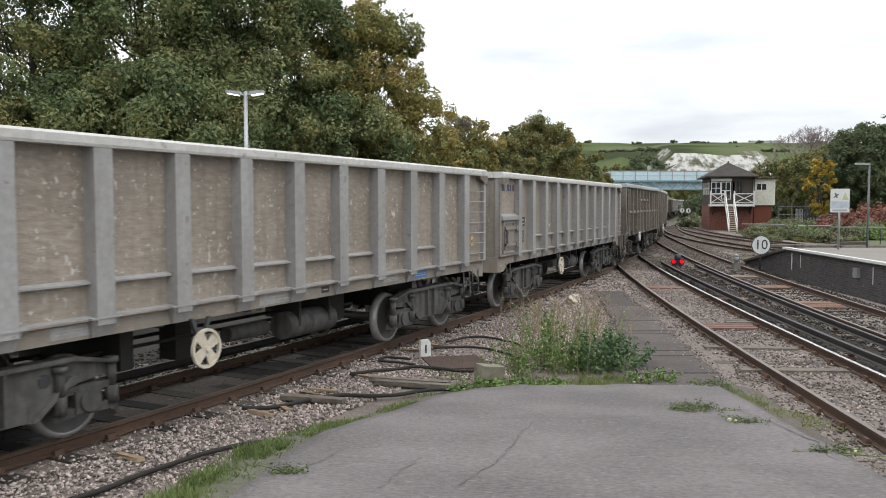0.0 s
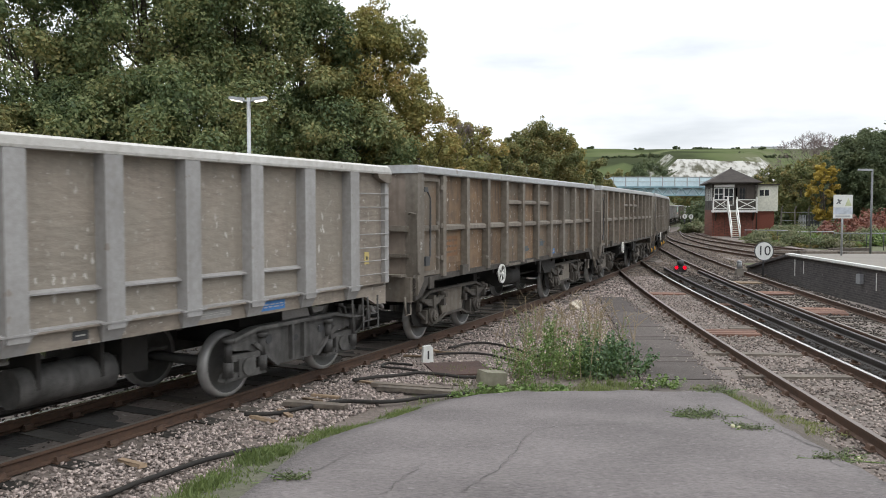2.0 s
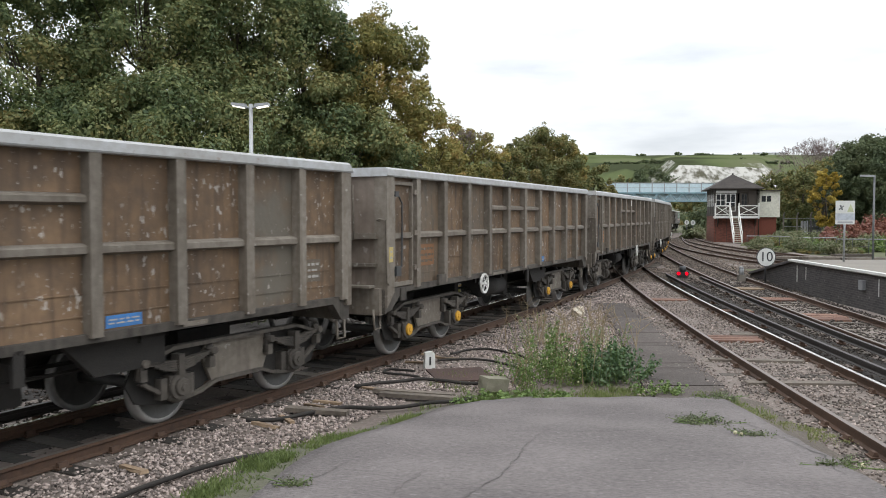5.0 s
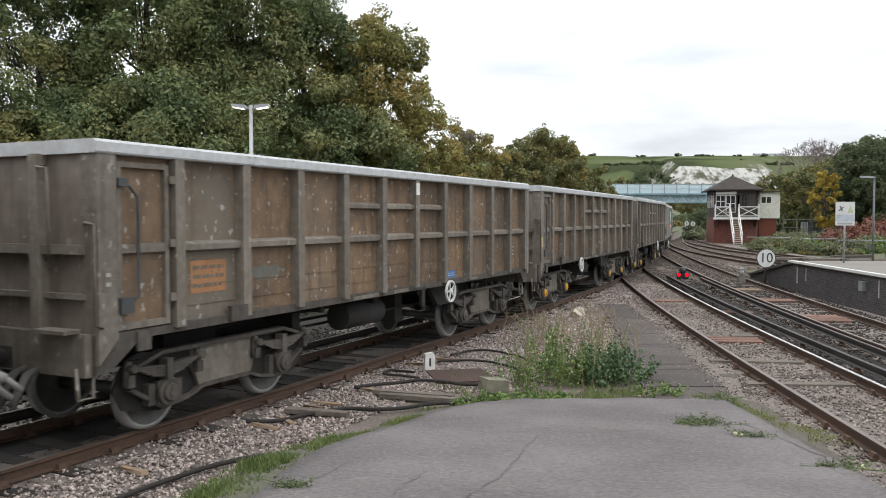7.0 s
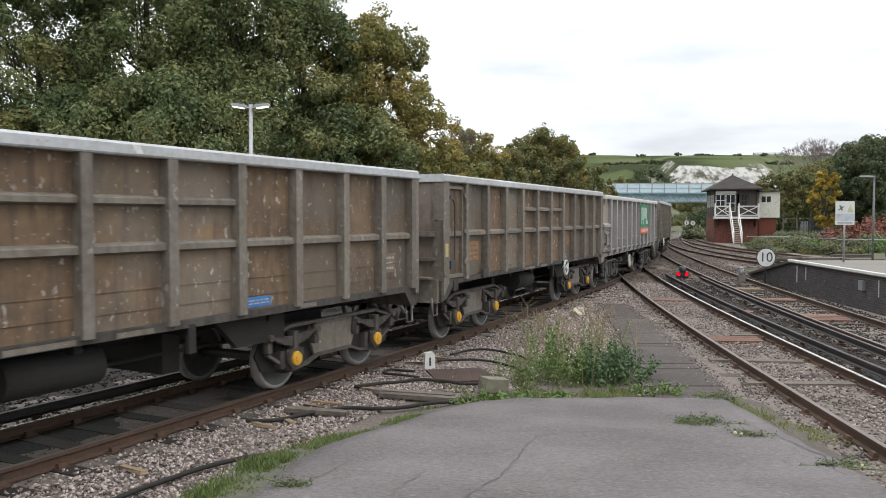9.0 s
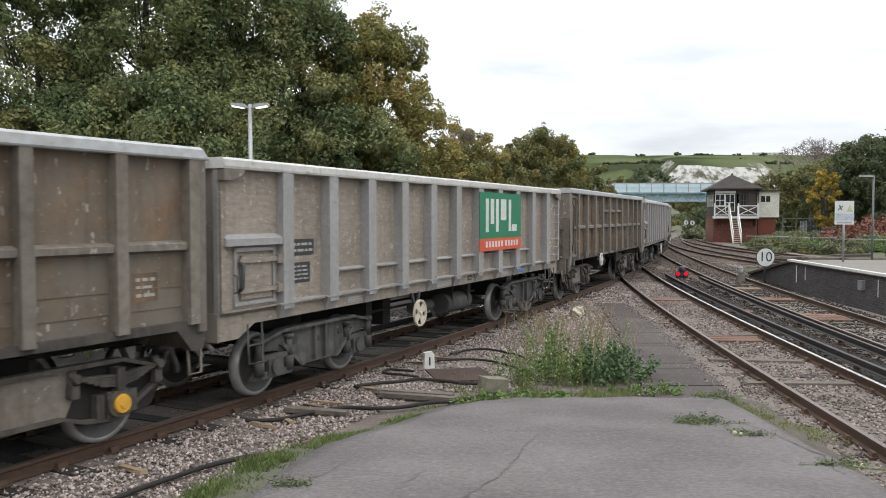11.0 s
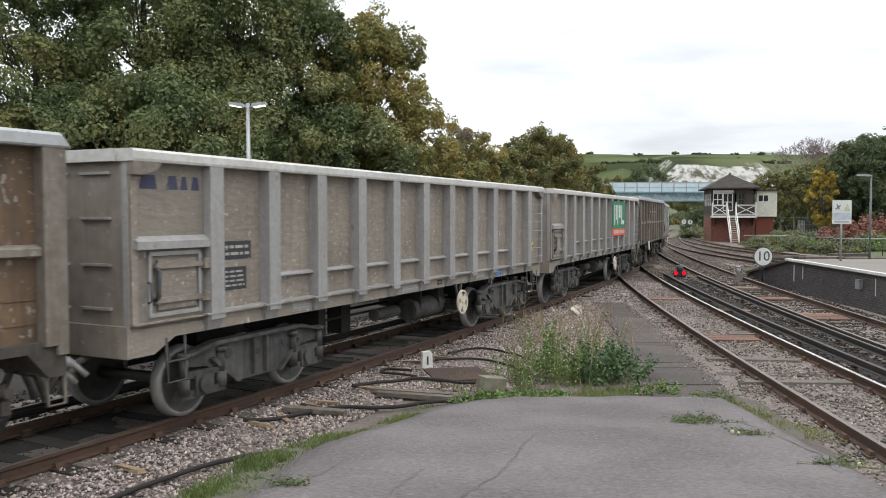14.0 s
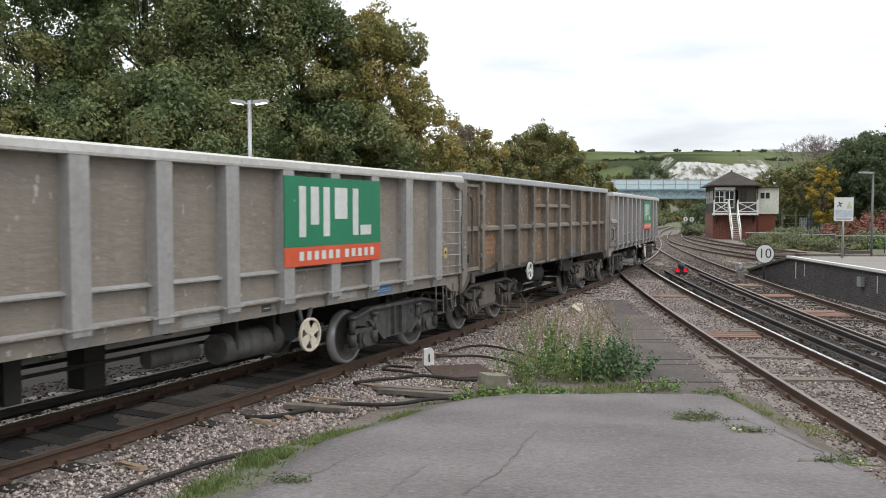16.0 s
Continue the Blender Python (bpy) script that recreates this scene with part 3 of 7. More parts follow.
def make_bed():
    """The packed ballast under the fan of tracks, as one rolling sheet."""
    verts, faces = [], []
    ys = np.arange(-30, 131, 0.5)
    cols = 40
    for y in ys:
        s = MAIN.s_at_y(y)
        left = float(MAIN.at(s, -3.6)[0])
        right = max(12.6 + 0.062 * (y - 22), float(MAIN.at(s, 3.4)[0]) + 0.0) if y < 45 else float(np.interp(y, [45, 60, 90, 131], [26.5, 26.5, 31, 46]))
        for i in range(cols):
            x = left + (right - left) * i / (cols - 1)
            edge = min(i, cols - 1 - i) == 0
            verts.append((x, y, -0.36 if edge else -0.172 + 0.03 * noise.noise(Vector((x * 0.7, y * 0.7, 3))) + 0.012 * noise.noise(Vector((x * 4, y * 4, 9)))))
    for j in range(len(ys) - 1):
        for i in range(cols - 1):
            a = j * cols + i
            faces.append((a, a + 1, a + cols + 1, a + cols))
    tagged(new("ballast_bed", from_arrays("ballast_bed", verts, faces, BALLAST_BED)), "packed brown-grey stone ballast under the tracks", "ballast", kind="structure")


make_bed()


def oily_shaded_strip(name, line, s0, s1, left, right, top=-0.157):
    """The oily bed under and beyond the rails, darkened for shade under the wagons."""
    bm = bmesh.new()
    prev = None
    for s in np.arange(s0, s1, 0.5):
        row = []
        for k in range(13):
            o = left + (right - left) * k / 12 + (0.10 * noise.noise(Vector((s * 1.3, k, 2))) if k in (0, 12) else 0)
            x, y = line.at(s, o)
            row.append(bm.verts.new((x, y, top + 0.012 * noise.noise(Vector((x * 3, y * 3, 1))) - (0.03 if k in (0, 12) else 0))))
        if prev:
            for k in range(12):
                bm.faces.new((prev[k], prev[k + 1], row[k + 1], row[k])).smooth = True
        prev = row
    alone(name, bm, OILY_SHADED_BED, "oily stone bed in a colour darkened for under-train shade", "track bed", kind="structure")


# reaches well past the far rail to paint the shade below the wagons
oily_shaded_strip("track_bed_main", MAIN, -6, 62, -8.6, 0.66, -0.172)
oily_shaded_strip("track_bed_loop", LOOP, LOOP.s_at_y(4), LOOP.s_at_y(40), 0.85, 2.15)

# ---- the end ramp of the near platform ----
RAMP_TOP, RAMP_END, RAMP_FOOT = 0.92, 11.45, 0.045


def ramp_z(y):
    return min(RAMP_TOP, RAMP_FOOT + max(0.0, RAMP_END - y) / 8.0)


def ramp_edges(y):
    left = float(np.interp(y, [-12, 3, 4.94, 5.92, 6.98, 7.66, 8.58, 10.14, 10.99, 11.65], [-1.4, -1.28, -1.22, -1.17, -1.09, -0.87, -0.5, -0.03, 0.5, 1.5]))
    right = float(np.interp(y, [-12, 3, 5.31, 6.4, 7.66, 9.52, 11.0, 11.65], [2.3, 2.6, 2.91, 3.11, 3.29, 3.62, 3.85, 3.93]))
    return left, right


def make_ramp():
    bm = bmesh.new()
    ys = [-12, -8, -4, 0, 2, 3] + list(np.arange(4, 11.7, 0.35)) + [RAMP_END]
    n = 22
    rows = []
    for y in ys:
        a, b = ramp_edges(y)
        row = []
        for i in range(n + 1):
            x = a + (b - a) * i / n
            wob = 0.05 * noise.noise(Vector((y * 2.2, i * 5.0, 2))) if i in (0, n) else 0
            yy = y + (0.12 * noise.noise(Vector((x * 1.7, 0, 5))) if y == RAMP_END else 0)
            row.append(bm.verts.new((x + wob, yy, ramp_z(y) + 0.005 * noise.noise(Vector((x * 0.8, y * 0.8, 1))))))
        rows.append(row)
    for r, q in zip(rows, rows[1:]):
        for i in range(n):
            bm.faces.new((r[i], r[i + 1], q[i + 1], q[i])).smooth = True
    rim = [r[0] for r in rows] + rows[-1][1:] + [r[-1] for r in rows[::-1]][1:] + rows[0][::-1][1:-1]
    low = [bm.verts.new((v.co.x, v.co.y, -0.4)) for v in rim]
    for i in range(len(rim)):
        j = (i + 1) % len(rim)
        bm.faces.new((rim[i], rim[j], low[j], low[i]))
    alone("platform_ramp", bm, ASPHALT, "worn grey asphalt platform ramp with cracks and weeds", "platform", kind="structure")


make_ramp()


def crack(points, width):
    """A thin dark crack lying on the asphalt, as a shallow ragged groove filler."""
    bm = bmesh.new()
    prev = None
    fine = []
    for p, q in zip(points, points[1:]):
        fine += [Vector(p).lerp(Vector(q), k / 8) for k in range(8)]
    for i, p in enumerate(fine):
        o = 0.05 * noise.noise(Vector((p.x * 5, p.y * 5, 4))) + 0.02 * noise.noise(Vector((p.x * 17, p.y * 17, 4)))
        run = (fine[min(i + 1, len(fine) - 1)] - fine[max(i - 1, 0)]).normalized()
        side = Vector((-run.y, run.x))
        w = 0.55 * width * (0.12 + 1.7 * abs(noise.noise(Vector((p.x * 7, p.y * 7, 8))))) * (0.2 if i in (0, len(fine) - 1) else 1)
        z = ramp_z(p.y) + 0.005 * noise.noise(Vector((p.x * 0.8, p.y * 0.8, 1))) + 0.004
        pair = [bm.verts.new((*(p + side * (o - w)), z)), bm.verts.new((*(p + side * (o + w)), z))]
        if prev:
            bm.faces.new((prev[0], prev[1], pair[1], pair[0]))
        prev = pair
    alone("asphalt_crack", bm, EARTH_CRACK, "dirt-filled crack in the asphalt ramp", "crack", "cracks in the asphalt", "structure")


EARTH_CRACK = material("crack_dirt", (0.045, 0.040, 0.034), grain=20, bump=0.2)
for pts, w in (([(0.1, 5.0), (0.38, 5.62), (0.54, 6.3), (0.67, 6.82), (0.86, 7.64), (1.12, 7.9), (1.71, 8.02), (2.3, 8.2), (2.8, 8.5)], 0.011), ([(3.15, 11.0), (3.1, 9.6), (3.2, 8.2), (3.1, 6.6), (2.8, 5.6)], 0.016),
               ([(2.2, 11.2), (2.6, 9.9), (2.9, 8.9), (3.0, 8.0)], 0.009), ([(-1.05, 5.3), (-0.95, 5.53), (-0.84, 5.88), (-0.69, 6.34)], 0.008),
               ([(-0.38, 4.9), (-0.33, 5.05), (-0.22, 5.53), (-0.12, 6.1)], 0.007), ([(-0.30, 7.7), (-0.22, 7.9), (-0.17, 8.1)], 0.006), ([(1.25, 11.3), (1.2, 10.9), (1.05, 10.5)], 0.010)):
    crack(pts, w)


def verge_drop(f):
    """A flat shoulder of broken asphalt, then the slope down to the ballast."""
    return max(0.03, min(1.0, (f - 0.34) / 0.56))


def make_verge():
    """The mossy strip that runs down beside the ramp to the ballast."""
    bm = bmesh.new()
    prev = None
    for y in np.arange(-6, 11.9, 0.4):
        a = ramp_edges(min(y, RAMP_END))[0] + (max(0, y - RAMP_END) * 0.35)
        z = ramp_z(y) - 0.02
        far = a - float(np.interp(y, [4, 7, 9, 11.4, 13], [1.5, 1.25, 0.9, 0.7, 0.6]))
        row = []
        for k in range(9):
            f = k / 8
            x = a + 0.06 + (far - a) * f
            g = verge_drop(f)
            drop = z * (1 - g) - 0.128 * g
            row.append(bm.verts.new((x, y, max(drop, -0.128) + 0.02 * noise.noise(Vector((x * 2.5, y * 2.5, 6))) * (k > 0))))
        if prev:
            for k in range(8):
                bm.faces.new((prev[k], prev[k + 1], row[k + 1], row[k])).smooth = True
        prev = row
    alone("verge", bm, MOSS, "mossy gravel verge beside the asphalt ramp", "verge", kind="structure")
    bm = bmesh.new()
    prev = None
    for y in np.arange(-6, 12.4, 0.4):
        b = ramp_edges(min(y, RAMP_END))[1]
        far = float(LOOP.at(LOOP.s_at_y(y), -1.15)[0])
        z = ramp_z(y) - 0.02
        row = []
        for k in range(7):
            f = k / 6
            x = b - 0.05 + (far - b) * f
            row.append(bm.verts.new((x, y, z * (1 - f) ** 0.8 - 0.17 * f + 0.03 * noise.noise(Vector((x * 3, y * 3, 2))) * (k > 0))))
        if prev:
            for k in range(6):
                bm.faces.new((prev[k], row[k], row[k + 1], prev[k + 1])).smooth = True
        prev = row
    alone("dirt_shoulder", bm, SHOULDER_DIRT, "dirty broken shoulder between the ramp and the rails", "verge", kind="structure")


make_verge()


def make_path():
    """Old asphalt slabs that lead on from the ramp between the tracks."""
    root = thing("crossing_path", Matrix(), "old cracked dark asphalt walkway between the two tracks", "path", kind="structure")
    ys = [11.75, 13.0, 14.5, 15.0, 17.0, 17.4, 18.9, 21.6, 25.4]
    for a, b in zip(ys, ys[1:]):
        bm = bmesh.new()
        steps = np.linspace(a + 0.02, b - 0.02, max(3, int((b - a) / 0.22)))
        left = [(np.interp(y, [11.4, 12.6, 18.8, 25], [2.75, 3.16, 4.05, 4.85]) + 0.11 * noise.noise(Vector((y * 2.3, 1.0, 4))), y) for y in steps]
        right = [(np.interp(y, [11.4, 12.6, 15.1, 18.8, 25.7], [4.05, 4.44, 4.7, 5.16, 5.75]) + 0.13 * noise.noise(Vector((y * 2.1, 8.0, 4))), y) for y in steps]
        lift = -0.112 + random.uniform(-0.008, 0.006)
        ring = left + right[::-1]
        ring = [(x, y + 0.03 * noise.noise(Vector((x * 5, y * 5, 2)))) for x, y in ring]
        prism(bm, ring, lambda u, v: (u, v, lift), lambda u, v: (u, v, -0.3))
        part("slab", bm, OLD_ASPHALT, root)


make_path()


# ---- the train ----
def both(bm, fn):
    for sgn in (-1, 1):
        fn(bm, sgn)


def ybox(bm, x0, x1, ya, yb, z0, z1, sgn):
    box(bm, x0, x1, min(sgn * ya, sgn * yb), max(sgn * ya, sgn * yb), z0, z1)


def wheelset_mesh():
    bm = bmesh.new()
    for sgn in (-1, 1):
        prof = [(0.690, 0.475), (0.720, 0.462), (0.815, 0.455), (0.820, 0.400), (0.795, 0.375), (0.775, 0.16), (0.815, 0.13), (0.815, 0.07), (0.67, 0.07), (0.67, 0.13), (0.70, 0.16), (0.705, 0.375), (0.685, 0.40)]
        lathe_y(bm, [(sgn * y, r) for y, r in prof], 32)
    for f in bm.faces:
        d = math.hypot(f.calc_center_median().x, f.calc_center_median().z)
        f.material_index = 1 if d > 0.415 else 0
        f.smooth = True
    rod(bm, (0, -1.0, 0), (0, 1.0, 0), 0.075, 12)
    return mesh_of("wheelset", bm, (WHEEL, WHEEL_RIM))


def handwheel(bm, r, solid):
    n = 24
    lathe_y(bm, [(-0.02, r), (0.02, r), (0.02, r - 0.035), (-0.02, r - 0.035)], n)
    rod(bm, (0, -0.04, 0), (0, 0.12, 0), 0.035, 8)
    for k in range(4 if solid else 5):
        a = 2 * math.pi * k / (4 if solid else 5) + 0.6
        w = 0.06 if solid else 0.014
        q = Vector((math.cos(a), 0, math.sin(a)))
        p = Vector((-math.sin(a), 0, math.cos(a)))
        v = [bm.verts.new(q * d + p * s + Vector((0, y, 0))) for d, s0 in ((0.02, 0.8), (r - 0.02, 1.5 if solid else 1.0)) for s in (-w * s0, w * s0) for y in (-0.008, 0.008)]
        for f in ((0, 1, 3, 2), (4, 6, 7, 5), (0, 4, 5, 1), (2, 3, 7, 6), (0, 2, 6, 4), (1, 5, 7, 3)):
            bm.faces.new([v[i] for i in f])


WHEELSET = wheelset_mesh()
HALF_BASE = 1.13


def bogie_grey(parent, cx):
    bm = bmesh.new()
    box(bm, -0.3, 0.3, -1.0, 1.0, 0.55, 0.85)
    box(bm, -0.5, 0.5, -0.45, 0.45, 0.85, 1.02)
    b = part("bogie", bm, UNDER, parent)
    b.location = (cx, 0, 0)
    for sgn in (-1, 1):
        bm = bmesh.new()
        prism_xz(bm, [(-1.42, 0.86), (-0.9, 0.97), (0.9, 0.97), (1.42, 0.86), (1.42, 0.70), (1.05, 0.66), (0.80, 0.55), (0.42, 0.36), (-0.42, 0.36), (-0.80, 0.55), (-1.05, 0.66), (-1.42, 0.70)], sgn * 1.04, sgn * 1.10)
        for x in (-0.14, 0.14):
            ybox(bm, x - 0.02, x + 0.02, 1.10, 1.17, 0.40, 0.92, sgn)
        prism_xz(bm, [(-0.95, 0.97), (0.95, 0.97), (1.40, 0.87), (1.40, 0.83), (0.95, 0.92), (-0.95, 0.92), (-1.40, 0.83), (-1.40, 0.87)], sgn * 1.02, sgn * 1.18)
        prism_xz(bm, [(0.42, 0.36), (0.50, 0.36), (1.0, 0.74), (0.92, 0.76)], sgn * 1.10, sgn * 1.16)
        prism_xz(bm, [(-0.42, 0.36), (-0.50, 0.36), (-1.0, 0.74), (-0.92, 0.76)], sgn * 1.10, sgn * 1.16)
        part("side_frame", bm, BOGIE_GREY, b, bevel=0.008)
        bm = bmesh.new()
        for x, w in ((-0.62, 0.07), (0.62, 0.07), (0.0, 0.045)):
            lathe_y(bm, [(sgn * 1.101, w), (sgn * 1.112, w), (sgn * 1.112, 0.002), (sgn * 1.101, 0.002)], 14, x, 0.76 if x else 0.70)
        parts("lightening_hole", bm, BLACK_PLATE, b)
        for e in (-1, 1):
            bm = bmesh.new()
            x = e * HALF_BASE
            ybox(bm, x - 0.17, x + 0.17, 0.95, 1.16, 0.33, 0.58, sgn)
            ybox(bm, x - 0.30, x + 0.30, 1.00, 1.14, 0.55, 0.63, sgn)
            prism_xz(bm, [(x - 0.42, 0.30), (x + 0.42, 0.30), (x + 0.36, 0.40), (x - 0.36, 0.40)], sgn * 1.0, sgn * 1.14)
            rod(bm, (x, sgn * 1.16, 0.455), (x, sgn * 1.20, 0.455), 0.12, 14)
            part("axlebox", bm, BOGIE_GREY, b, bevel=0.008)
            for q in (-0.34, 0.34):
                bm = bmesh.new()
                rod(bm, (x + q, sgn * 1.12, 0.36), (x + q, sgn * 1.12, 0.56), 0.075, 12)
                rod(bm, (x + q, sgn * 1.12, 0.56), (x + q, sgn * 1.12, 0.84), 0.055, 12)
                rod(bm, (x + q, sgn * 1.12, 0.82), (x + q, sgn * 1.12, 0.88), 0.085, 12)
                part("spring_damper", bm, BOGIE_GREY, b)
    for e in (-1, 1):
        w = new("wheelset", WHEELSET)
        w.parent = b
        w.location = (e * HALF_BASE, 0, 0.46)
    return b


def bogie_brown(parent, cx, caps):
    bm = bmesh.new()
    box(bm, -0.28, 0.28, -1.0, 1.0, 0.55, 0.85)
    box(bm, -0.5, 0.5, -0.45, 0.45, 0.85, 1.05)
    b = part("bogie", bm, UNDER, parent)
    b.location = (cx, 0, 0)
    for sgn in (-1, 1):
        bm = bmesh.new()
        prism_xz(bm, [(-0.60, 0.94), (0.60, 0.94), (0.66, 0.78), (0.50, 0.44), (-0.50, 0.44), (-0.66, 0.78)], sgn * 1.0, sgn * 1.05)
        part("bolster_plate", bm, BROWN_STEEL, b, bevel=0.006)
        bm = bmesh.new()
        prism_xz(bm, [(-1.72, 0.84), (-1.2, 1.0), (1.2, 1.0), (1.72, 0.84), (1.72, 0.80), (1.2, 0.95), (-1.2, 0.95), (-1.72, 0.80)], sgn * 1.0, sgn * 1.12)
        prism_xz(bm, [(-1.70, 0.60), (-1.15, 0.28), (-0.72, 0.33), (-0.45, 0.42), (0.45, 0.42), (0.72, 0.33), (1.15, 0.28), (1.70, 0.60), (1.64, 0.62), (1.13, 0.33), (0.70, 0.38), (0.43, 0.47), (-0.43, 0.47), (-0.70, 0.38), (-1.13, 0.33), (-1.64, 0.62)], sgn * 1.02, sgn * 1.09)
        part("side_frame", bm, BOGIE_BROWN, b, bevel=0.006)
        # added flat dark plate, standing in for the shade that hides the wheels
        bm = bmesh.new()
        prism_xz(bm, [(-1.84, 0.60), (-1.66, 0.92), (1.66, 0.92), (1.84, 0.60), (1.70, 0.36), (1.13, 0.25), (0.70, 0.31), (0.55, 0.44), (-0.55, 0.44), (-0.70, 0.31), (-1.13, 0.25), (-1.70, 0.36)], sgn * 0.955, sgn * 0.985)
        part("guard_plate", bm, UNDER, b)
        for e in (-1, 1):
            x = e * HALF_BASE
            bm = bmesh.new()
            for i in range(5):
                hw = 0.56 - i * 0.075
                z = 0.83 - i * 0.03
                prism_xz(bm, [(x - hw, z + 0.035), (x, z - 0.008), (x + hw, z + 0.035), (x + hw, z + 0.012), (x, z - 0.031), (x - hw, z + 0.012)], sgn * 1.06, sgn * 1.15)
            ybox(bm, x - 0.05, x + 0.05, 1.04, 1.18, 0.64, 0.90, sgn)
            part("leaf_spring", bm, BOGIE_BROWN, b)
            bm = bmesh.new()
            for q in (-0.56, 0.56):
                rod(bm, (x + q, sgn * 1.08, 0.94), (x + q * 1.06, sgn * 1.08, 0.66), 0.045, 8)
                rod(bm, (x + q, sgn * 1.03, 0.86), (x + q, sgn * 1.19, 0.86), 0.05, 10)
                ybox(bm, x + q - 0.05, x + q + 0.05, 1.05, 1.14, 0.64, 0.78, sgn)
            parts("spring_hanger", bm, BOGIE_BROWN, b)
            bm = bmesh.new()
            ybox(bm, x - 0.15, x + 0.15, 0.95, 1.12, 0.34, 0.64, sgn)
            ybox(bm, x - 0.27, x - 0.17, 0.98, 1.10, 0.36, 0.62, sgn)
            ybox(bm, x + 0.17, x + 0.27, 0.98, 1.10, 0.36, 0.62, sgn)
            rod(bm, (x, sgn * 1.10, 0.49), (x, sgn * 1.17, 0.49), 0.16, 16)
            box_ob = part("axlebox", bm, BOGIE_BROWN, b, bevel=0.008)
            bm = bmesh.new()
            rod(bm, (x, sgn * 1.17, 0.49), (x, sgn * 1.21, 0.49), 0.115, 16, 0.10)
            rod(bm, (x, sgn * 1.21, 0.49), (x, sgn * 1.225, 0.49), 0.05, 6)
            part("axle_cap", bm, YELLOW_CAP if caps else BOGIE_BROWN, b, "yellow-painted axle cap" if caps else "")
    for e in (-1, 1):
        w = new("wheelset", WHEELSET)
        w.parent = b
        w.location = (e * HALF_BASE, 0, 0.46)
    return b


def bars(bm, x0, x1, z0, z1, y, rows, fill=0.42, seed=0):
    """Plain bars in place of writing, standing 3 mm proud of a surface that faces -y."""
    rnd = random.Random(seed)
    h = (z1 - z0) / rows
    for r in range(rows):
        x = x0
        while x < x1 - 0.02:
            w = min(rnd.uniform(0.05, 0.16), x1 - x)
            box(bm, x, x + w, y - 0.003, y, z0 + h * (r + 0.5 - fill / 2), z0 + h * (r + 0.5 + fill / 2))
            x += w + 0.03


def plate(name, root, x0, x1, z0, z1, y, mat, text=None, rows=2, label="", seed=0):
    bm = bmesh.new()
    box(bm, x0, x1, y - 0.005, y, z0, z1)
    p = part(name, bm, mat, root, label)
    if text:
        bm = bmesh.new()
        bars(bm, x0 + 0.04, x1 - 0.04, z0 + 0.03, z1 - 0.03, y - 0.005, rows, seed=seed)
        part("lettering", bm, text, p)
    return p


def coupling(root, x_front, x_back, reach=0.16):
    bm = bmesh.new()
    box(bm, x_front, x_front + 0.5, -0.16, 0.16, 0.92, 1.16)
    box(bm, x_back - 0.4, x_back, -0.16, 0.16, 0.92, 1.16)
    rod(bm, (x_front - reach, 0, 1.04), (x_front + 0.1, 0, 1.04), 0.09, 10)
    rod(bm, (x_back - 0.1, 0, 1.04), (x_back + reach, 0, 1.04), 0.09, 10)
    parts("coupler", bm, UNDER, root)
    bm = bmesh.new()
    for y in (-0.55, -0.35, 0.4):
        tube(bm, [(x_front + 0.1, y, 0.95), (x_front - 0.14, y - 0.02, 0.90), (x_front - 0.26, y - 0.03, 0.72), (x_front - 0.32, y - 0.02, 0.58)], 0.045)
        tube(bm, [(x_back - 0.1, y, 0.95), (x_back + 0.10, y, 0.88), (x_back + 0.2, y, 0.66), (x_back + 0.22, y, 0.56)], 0.045)
    parts("brake_hose", bm, BOGIE_GREY, root)
    bm = bmesh.new()
    for k, y in enumerate((-0.98, -0.80)):
        tube(bm, [(x_back - 0.05, y, 1.16 - 0.1 * k), (x_back + 0.08, y - 0.02, 1.10 - 0.1 * k), (x_back + 0.26, y - 0.03, 0.98 - 0.1 * k), (x_back + 0.40, y - 0.02, 0.86 - 0.1 * k)], 0.034)
        rod(bm, (x_back + 0.12, y - 0.022, 1.07 - 0.1 * k), (x_back + 0.22, y - 0.028, 1.005 - 0.1 * k), 0.052, 10)
    parts("air_hose", bm, GREY_STEEL, root)


A0, A1, POST0, PITCH = -6.79, 7.26, -5.46, 1.165
A_POSTS = [POST0 + PITCH * i for i in range(11)]


